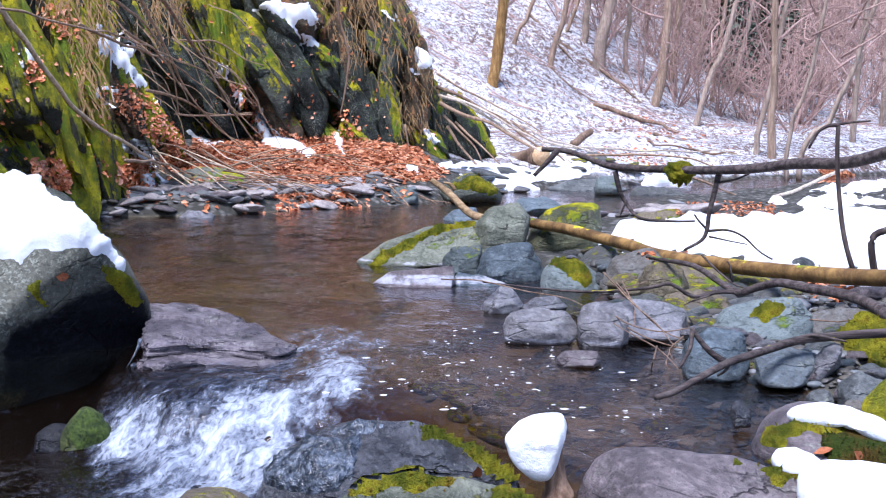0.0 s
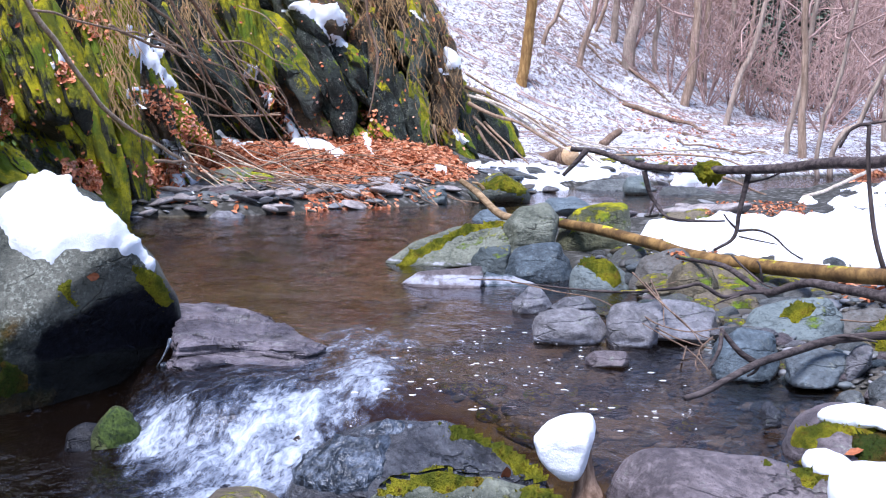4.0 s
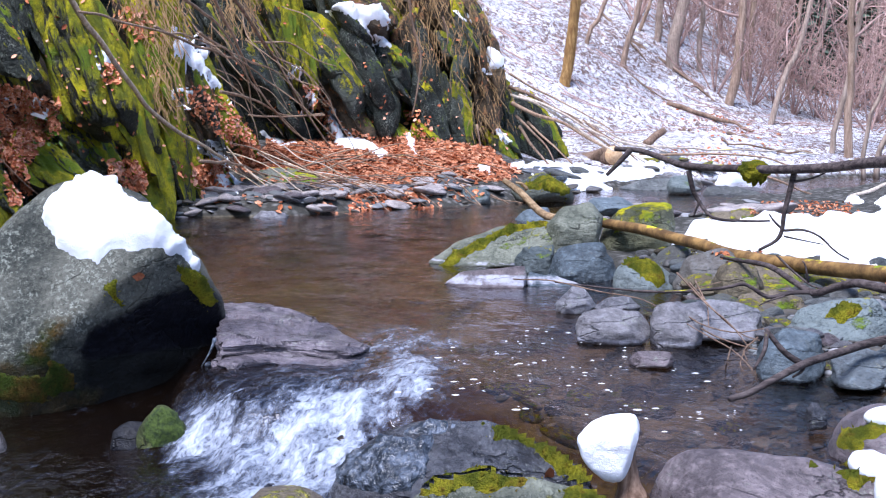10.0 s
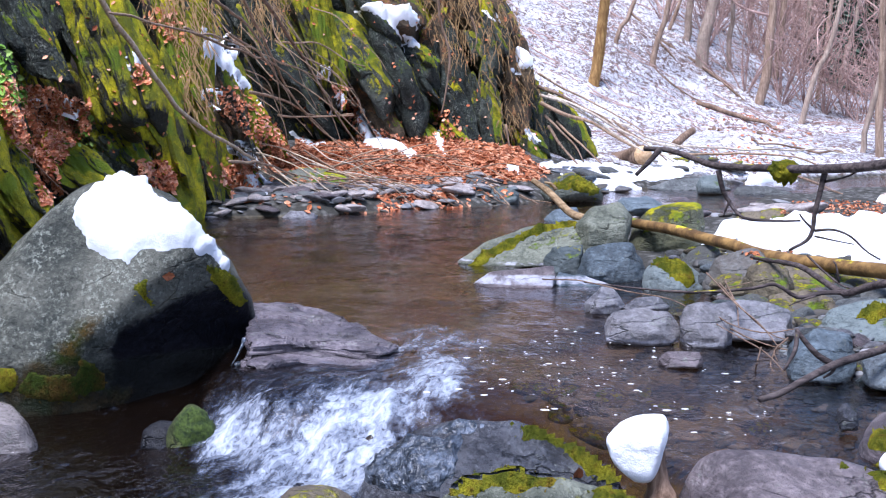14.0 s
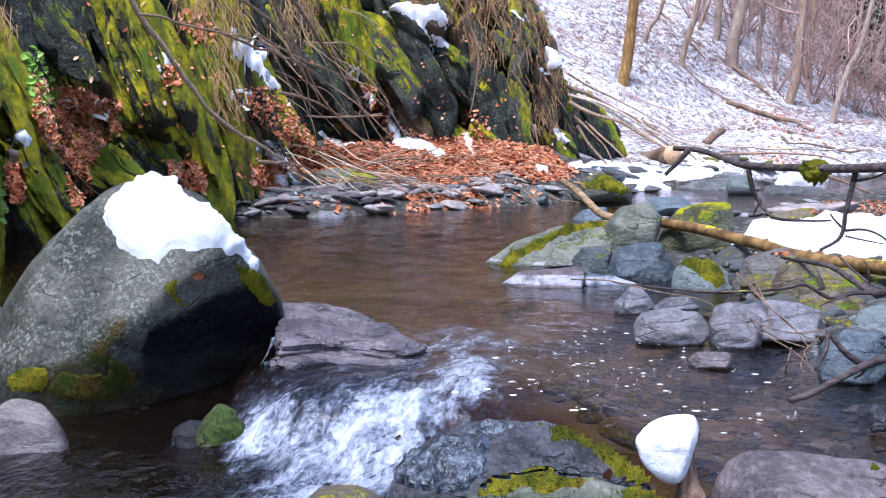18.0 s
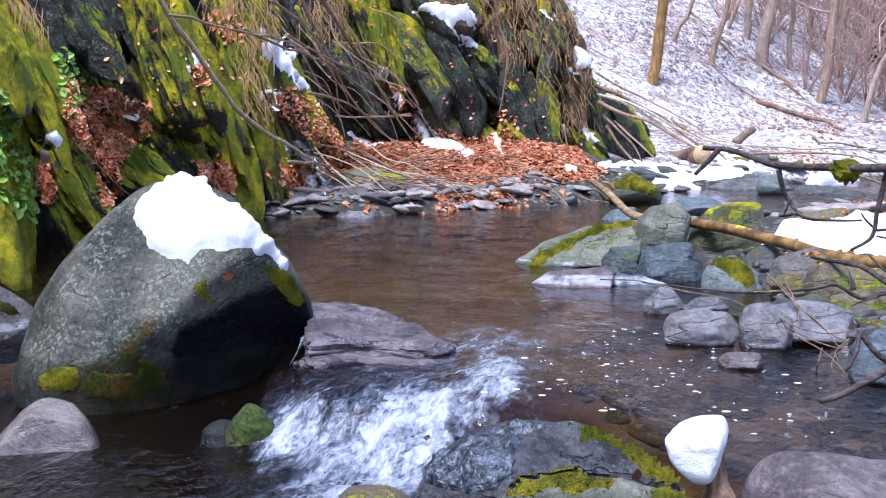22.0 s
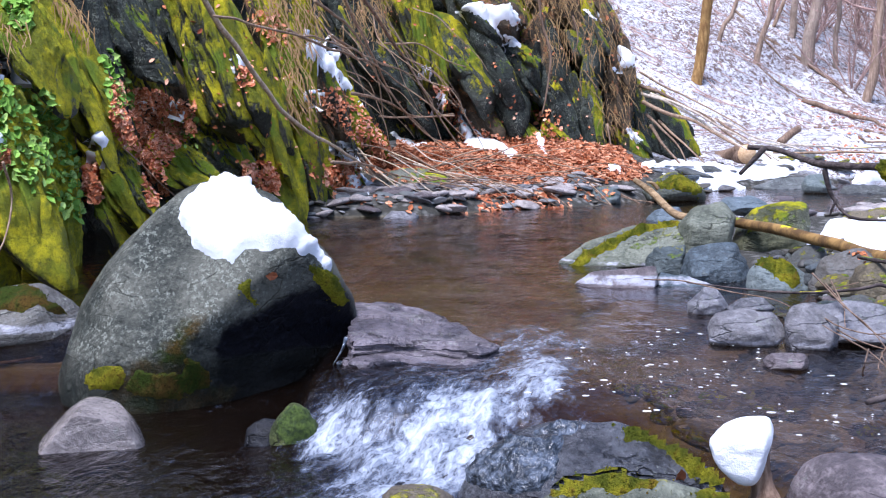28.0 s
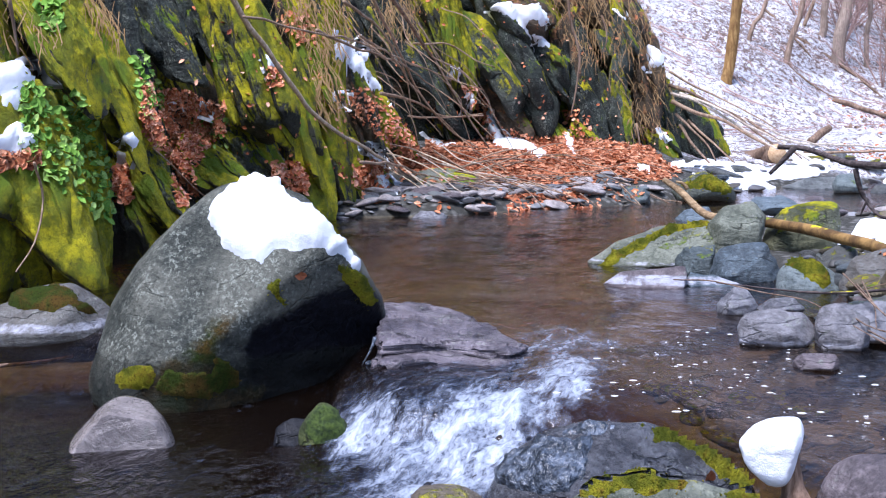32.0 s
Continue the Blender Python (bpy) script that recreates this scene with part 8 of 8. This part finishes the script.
litter("bramble_leaves", [(-2.835, 11.0, 0.919), (-2.53, 11.0, 0.873), (-2.535, 11.0, 0.659), (-2.666, 11.0, 0.617)], 30, 0.07, "dark green ivy leaves among dead leaves", ("cliff",), 33, LEAF_GREEN)


def dry_grass(outline, count, length, label, seed, material=None, droop=0.7):
    rng = np.random.RandomState(seed)
    mid, way, right, upv, flat = sheet_frame(outline)
    fx, fy = np.array(flat).T
    pieces = []
    for _ in range(count * 3):
        if len(pieces) >= count:
            break
        x, y = rng.uniform(fx.min(), fx.max()), rng.uniform(fy.min(), fy.max())
        if not inside(flat, np.array([x]), np.array([y]))[0]:
            continue
        h = cast(mid + right * x + upv * y - way * 3.5, way, ("cliff", "ground"))
        if h is None or h[2] > 9:
            continue
        ln = length * rng.uniform(0.5, 1.3)
        a = h[0] + np.array([0, 0.02, 0])
        b = a + np.array([rng.uniform(-0.5, 0.6) * ln, -0.35 * ln, 0.15 * ln])
        c = b + np.array([rng.uniform(-0.4, 0.6) * ln, -0.1 * ln, -droop * ln])
        w = 0.003 * rng.uniform(0.7, 1.6)
        sd = np.array([w, 0, w * 0.3])
        e = c + np.array([rng.uniform(-0.15, 0.25) * ln, 0.0, -droop * 0.5 * ln])
        pieces.append(([a - sd, a + sd, b + sd, b - sd, c + sd * 0.7, c - sd * 0.7, e], [[0, 1, 2, 3], [3, 2, 4, 5], [5, 4, 6]]))
    if pieces:
        v, f = joined(pieces)
        tagged(mesh_object("dry_grass", v, f, material or GRASS, flat=True), label, "grass", "", "stuff")


dry_grass([(-2.415, 12.5, 1.908), (-1.791, 12.5, 1.907), (-1.796, 12.5, 1.574), (-2.09, 12.5, 1.287), (-2.181, 12.5, 1.574), (-2.371, 12.5, 1.717)], 300, 0.16, "dry orange grass hanging over the cliff", 1)
dry_grass([(-0.085, 17.0, 2.234), (0.96, 17.0, 2.234), (1.095, 17.0, 1.586), (0.702, 17.0, 1.455), (0.308, 17.0, 1.39), (0.046, 17.0, 1.781)], 330, 0.18, "dry brown grass and roots on the cliff's edge", 2)
dry_grass([(-3.024, 9.0, 1.681), (-2.804, 9.0, 1.674), (-2.74, 9.0, 1.359), (-2.885, 9.0, 1.433)], 90, 0.15, "dry grass hanging between mossy rocks", 3)
dry_grass([(0.578, 17.2, 1.461), (1.241, 17.2, 1.461), (1.314, 17.2, 0.599), (0.847, 17.2, 0.599)], 130, 0.18, "dry orange grass hanging over the cliff", 4)
dry_grass([(-2.224, 13.0, 1.298), (-2.021, 13.0, 1.398), (-2.029, 13.0, 0.898), (-2.131, 13.0, 0.848)], 90, 0.2, "dry grass on a mossy fin", 5)
dry_grass([(-1.976, 15.0, 2.089), (-1.343, 15.0, 2.089), (-1.462, 15.0, 1.689), (-1.753, 15.0, 1.517)], 150, 0.2, "dry grass and roots over the cliff", 6)
dry_grass([(-3.119, 8.0, 1.621), (-2.853, 8.0, 1.611), (-2.831, 8.0, 1.299), (-3.099, 8.0, 1.275)], 40, 0.15, "dry grass and stems over the mossy rock", 7)

litter("leaf_litter", [(-3.1, 12.0, 2.0), (-1.5, 12.0, 2.0), (-1.5, 12.0, 0.3), (-3.1, 12.0, 0.3)], 150, 0.045, "single brown leaves caught all over the mossy cliff", ("cliff",), 64, LEAF_RED)
litter("leaf_litter", [(-1.9, 17.0, 2.3), (1.3, 17.0, 2.3), (1.3, 17.0, 0.4), (-1.9, 17.0, 0.4)], 170, 0.05, "single brown leaves caught all over the mossy cliff", ("cliff",), 65, LEAF_RED)

# ---- trees on the slope ----
def tree(base, tip, r, mat, seed, limbs=12, tall=8.0):
    rng = np.random.RandomState(seed)
    b, t = np.array(base), np.array(tip)
    way = (t - b) / np.linalg.norm(t - b)
    way = way * 0.6 + np.array([0, 0, 0.4])
    way /= np.linalg.norm(way)
    root = b - np.array([0, 0, 0.35])
    top = t + way * max(1.5, tall - np.linalg.norm(t - b))
    bend = (b * 0.55 + t * 0.45) + np.array([rng.uniform(-0.06, 0.06), 0, 0])
    ob = thing("tree", tuple(b), "bare deciduous tree on the snowy slope" if mat is not TREE_PALE else "grey bare tree on the snowy slope", "tree", "trees on the slope")
    v, f = tube([tuple(root), tuple(b), tuple(bend), tuple(t), tuple((t + top) / 2 + rng.normal(size=3) * 0.12), tuple(top)], r * 0.75, r * 0.18, 10, 0.03, seed, 0.25, 0.05)
    mesh_object("trunk", v, f, mat, ob)
    pieces = []
    for _ in range(limbs):
        s = rng.uniform(0.12, 0.95)
        a = b + (top - b) * s
        out = rng.normal(size=3) * (1, 1, 0.35)
        out[2] = abs(out[2]) + 0.55
        out /= np.linalg.norm(out)
        ln = (1.15 - s) * rng.uniform(1.2, 2.6)
        c = a + out * ln
        pieces.append(tube([tuple(a), tuple((a + c) / 2 + rng.normal(size=3) * 0.08), tuple(c)], r * 0.2 * (1.1 - s) + 0.007, 0.006, 5, 0.02, seed, None, 0, 3))
        for _ in range(7):
            w = rng.uniform(0.25, 1)
            p = a + (c - a) * w
            d = out + rng.normal(size=3) * 0.7
            d /= np.linalg.norm(d)
            q = p + d * ln * rng.uniform(0.2, 0.5)
            pieces.append(tube([tuple(p), tuple((p + q) / 2 + rng.normal(size=3) * 0.04), tuple(q)], 0.009, 0.004, 3, 0.0, seed, None, 0, 2))
    v, f = joined(pieces)
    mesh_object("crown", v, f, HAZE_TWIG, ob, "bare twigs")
    return ob


tree((3.105, 27.421, 1.419), (3.298, 27.421, 2.886), 0.16, BARK_MOSS, 500)
tree((4.521, 29.497, 1.7), (4.84, 29.497, 3.029), 0.092, TREE_HAZY_BROWN, 501)
tree((3.784, 29.739, 2.116), (4.171, 29.739, 3.046), 0.07, TREE_HAZY_BROWN, 502)
tree((5.728, 30.712, 1.705), (5.984, 30.712, 3.113), 0.204, TREE_PALE, 503)
tree((5.568, 31.742, 2.215), (5.672, 31.742, 3.184), 0.124, TREE_PALE, 504)
tree((6.72, 29.647, 0.862), (6.939, 29.647, 2.367), 0.15, TREE_HAZY_BROWN, 505)
tree((7.649, 32.148, 1.497), (7.798, 32.148, 3.225), 0.113, TREE_HAZY_BROWN, 506)
tree((6.445, 31.185, 1.596), (6.508, 31.185, 3.145), 0.085, TREE_PALE, 507)
tree((7.378, 28.867, 0.472), (8.101, 28.867, 2.693), 0.09, TREE_PALE, 508)
tree((8.5, 31.835, 1.014), (8.738, 31.835, 2.984), 0.074, TREE_HAZY_BROWN, 509)
tree((6.567, 21.875, 0.32), (6.923, 21.875, 2.05), 0.068, TREE_PALE, 510)
tree((6.601, 21.237, 0.317), (6.615, 21.237, 1.522), 0.091, TREE_HAZY_BROWN, 511)
tree((6.159, 19.121, 0.313), (6.473, 19.121, 1.482), 0.045, TREE_PALE, 512)
tree((6.4, 19.2, 0.313), (6.912, 19.2, 1.117), 0.06, TREE_PALE, 513)
tree((8.389, 22.689, 0.316), (8.472, 22.689, 1.769), 0.071, TREE_PALE, 514)
tree((7.606, 34.639, 2.591), (7.712, 34.639, 3.914), 0.108, TREE_PALE, 515)
tree((8.757, 33.98, 1.801), (8.85, 33.98, 3.369), 0.106, TREE_PALE, 516)
tree((9.301, 32.962, 1.151), (9.649, 32.962, 2.945), 0.09, TREE_PALE, 517)
tree((11.227, 34.309, 0.918), (11.301, 34.309, 2.928), 0.094, TREE_PALE, 518)
tree((12.492, 35.941, 1.067), (12.348, 35.941, 3.03), 0.084, TREE_PALE, 519)
tree((13.412, 34.37, 0.412), (13.466, 34.37, 2.727), 0.107, TREE_PALE, 520)
tree((5.237, 31.991, 2.469), (5.585, 31.991, 3.688), 0.062, TREE_HAZY_BROWN, 521)
rng = np.random.RandomState(44)
for k in range(90):
    x, y = rng.uniform(-16, 40), rng.uniform(27, 75)
    s = (-(x - 2.64) + (y - 24.5)) * 0.7071
    if s < 1.5 or abs(x / y) > 0.6:
        continue
    z = float(ground_height([x], [y])[0])
    tree((x, y, z), (x + rng.uniform(-0.3, 0.5), y, z + 2.6), rng.uniform(0.07, 0.2), (TREE_PALE, TREE_HAZY_BROWN)[k % 2], 600 + k, 9, rng.uniform(7, 11))


def shrub(base, height, spread, seed, stems=9):
    rng = np.random.RandomState(seed)
    b = np.array(base)
    ob = thing("shrub", base, "leafless reddish shrub of thin twigs on the slope", "shrub", "shrubs on the slope")
    pieces = []
    for _ in range(stems):
        d = rng.normal(size=3) * (spread, spread, 0.1)
        c = b + np.array([d[0] + 0.35, d[1], height * rng.uniform(0.4, 1.1)])
        m1 = (b + c) / 2 + np.array([d[0] * 0.2, d[1] * 0.2, 0.1])
        pieces.append(tube([tuple(b - (0, 0, 0.15)), tuple(m1), tuple(c)], 0.018, 0.006, 4, 0.02, seed, None, 0, 3))
        for _ in range(10):
            w = rng.uniform(0.25, 1)
            p = b + (c - b) * w + np.array([d[0] * 0.2, d[1] * 0.2, 0.1]) * (1 - abs(2 * w - 1))
            q = p + np.array([rng.normal() * 0.35, rng.normal() * 0.35, rng.uniform(0.05, 0.6)])
            pieces.append(tube([tuple(p), tuple((p + q) / 2 + rng.normal(size=3) * 0.04), tuple(q)], 0.008, 0.004, 3, 0.0, seed, None, 0, 2))
    v, f = joined(pieces)
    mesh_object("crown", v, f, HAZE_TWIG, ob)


for k in range(190):
    w = rng.rand()
    x, y = 5.5 + 15 * w + rng.uniform(-1.5, 3), 27.5 + 13 * w + rng.uniform(0, 12)
    shrub((x, y, float(ground_height([x], [y])[0])), rng.uniform(1.6, 3.0) * (1 + 0.5 * (y > 36)), 0.6, 700 + k)
pieces = []
for k in range(3200):
    x, y = rng.uniform(-4, 22), rng.uniform(21, 48)
    s = (-(x - 2.64) + (y - 24.5)) * 0.7071
    if s < -1.5 or x / y < 0.0 or x / y > 0.5:
        continue
    ln = 0.25 + 1.1 * rng.rand() ** 2
    a = -math.pi / 4 + rng.normal() * 0.5
    x2, y2 = x + math.cos(a) * ln, y + math.sin(a) * ln
    z1, z2 = ground_height([x, x2], [y, y2])
    r = rng.uniform(0.004, 0.014)
    pieces.append(tube([(x, y, z1 + r), ((x + x2) / 2, (y + y2) / 2, (z1 + z2) / 2 + r + 0.05 * rng.rand()), (x2, y2, z2 + r + rng.rand() ** 3 * 0.25)], r, r * 0.5, 4, 0.0, k, None, 0, 2))
v, f = joined(pieces)
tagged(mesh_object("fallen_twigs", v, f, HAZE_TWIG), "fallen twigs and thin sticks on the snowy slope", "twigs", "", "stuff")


def lying_trunk(line, r, seed, label):
    """A fallen trunk that follows the slope under the points given."""
    eye = np.array((0, 0, 1.0))
    pts = []
    for p in line:
        way = np.array(p) - eye
        h = cast(eye, way / np.linalg.norm(way), ("ground",))
        if h is not None:
            pts.append(tuple(h[0] + np.array([0, 0, r * 0.7])))
    if len(pts) > 1:
        branch("old_log", pts, r, r * 0.5, BARK, label, "log", 0.05, seed, 8, "fallen trunks on the slope")


lying_trunk([(4.78, 26, 0.97), (5.45, 26, 0.73), (6.37, 26, 0.45)], 0.054, 950, "rotten red-brown trunk lying along the snowy slope")
lying_trunk([(4.08, 26, 2.12), (4.81, 26, 1.63), (5.67, 26, 1.01)], 0.042, 951, "thin brown trunk lying along the snowy slope")
lying_trunk([(3.62, 26, 2.53), (4.09, 26, 2.08), (4.4, 26, 1.73)], 0.03, 952, "thin brown trunk lying along the snowy slope")
lying_trunk([(5.87, 26, 0.42), (6.71, 26, 0.14), (7.45, 26, 0.02)], 0.03, 953, "thin brown trunk lying along the snowy slope")
lying_trunk([(5.04, 26, 0.52), (5.88, 26, 0.26), (6.71, 26, 0.1)], 0.027, 954, "thin brown trunk lying along the snowy slope")
lying_trunk([(3.99, 26, 1.63), (4.41, 26, 1.23), (4.83, 26, 0.98)], 0.024, 955, "thin brown trunk lying along the snowy slope")
lying_trunk([(6.99, 26, 1.35), (8.15, 26, 0.95), (9, 26, 0.7)], 0.036, 956, "thin brown trunk lying along the snowy slope")


def conifer(base, height, seed):
    rng = np.random.RandomState(seed)
    b = np.array(base)
    ob = thing("conifer", base, "dark green conifer standing among bare trees", "tree", "conifers")
    v, f = tube([tuple(b - (0, 0, 0.3)), tuple(b + (0, 0, height * 0.5)), tuple(b + (0, 0, height))], 0.12, 0.02, 8)
    mesh_object("trunk", v, f, BARK, ob)
    pieces = []
    for _ in range(1300):
        h = rng.uniform(0.06, 1) * height
        rad = (1 - h / height) * height * 0.2 * math.sqrt(rng.rand()) + 0.05
        a = rng.uniform(0, 2 * math.pi)
        c = b + np.array([rad * math.cos(a), rad * math.sin(a), h - rad * 0.35])
        o = np.array([math.cos(a), math.sin(a), -0.35]) * rng.uniform(0.12, 0.3)
        sd = np.array([-math.sin(a), math.cos(a), 0.1]) * 0.08
        pieces.append(([c - sd, c + sd, c + o + sd * 0.4, c + o - sd * 0.4, c + o * 0.5 - np.array([0, 0, 0.06])], [[0, 1, 2, 3], [0, 4, 3], [1, 2, 4]]))
    v, f = joined(pieces)
    mesh_object("crown", v, f, HAZY_NEEDLE, ob, "dark green needles")


for k, (b, hgt) in enumerate([((10.724, 35.769, 1.73), 5.5), ((11.076, 34.987, 1.25), 4.0), ((9.552, 33.876, 1.419), 3.0)]):
    conifer(b, hgt, 900 + k)
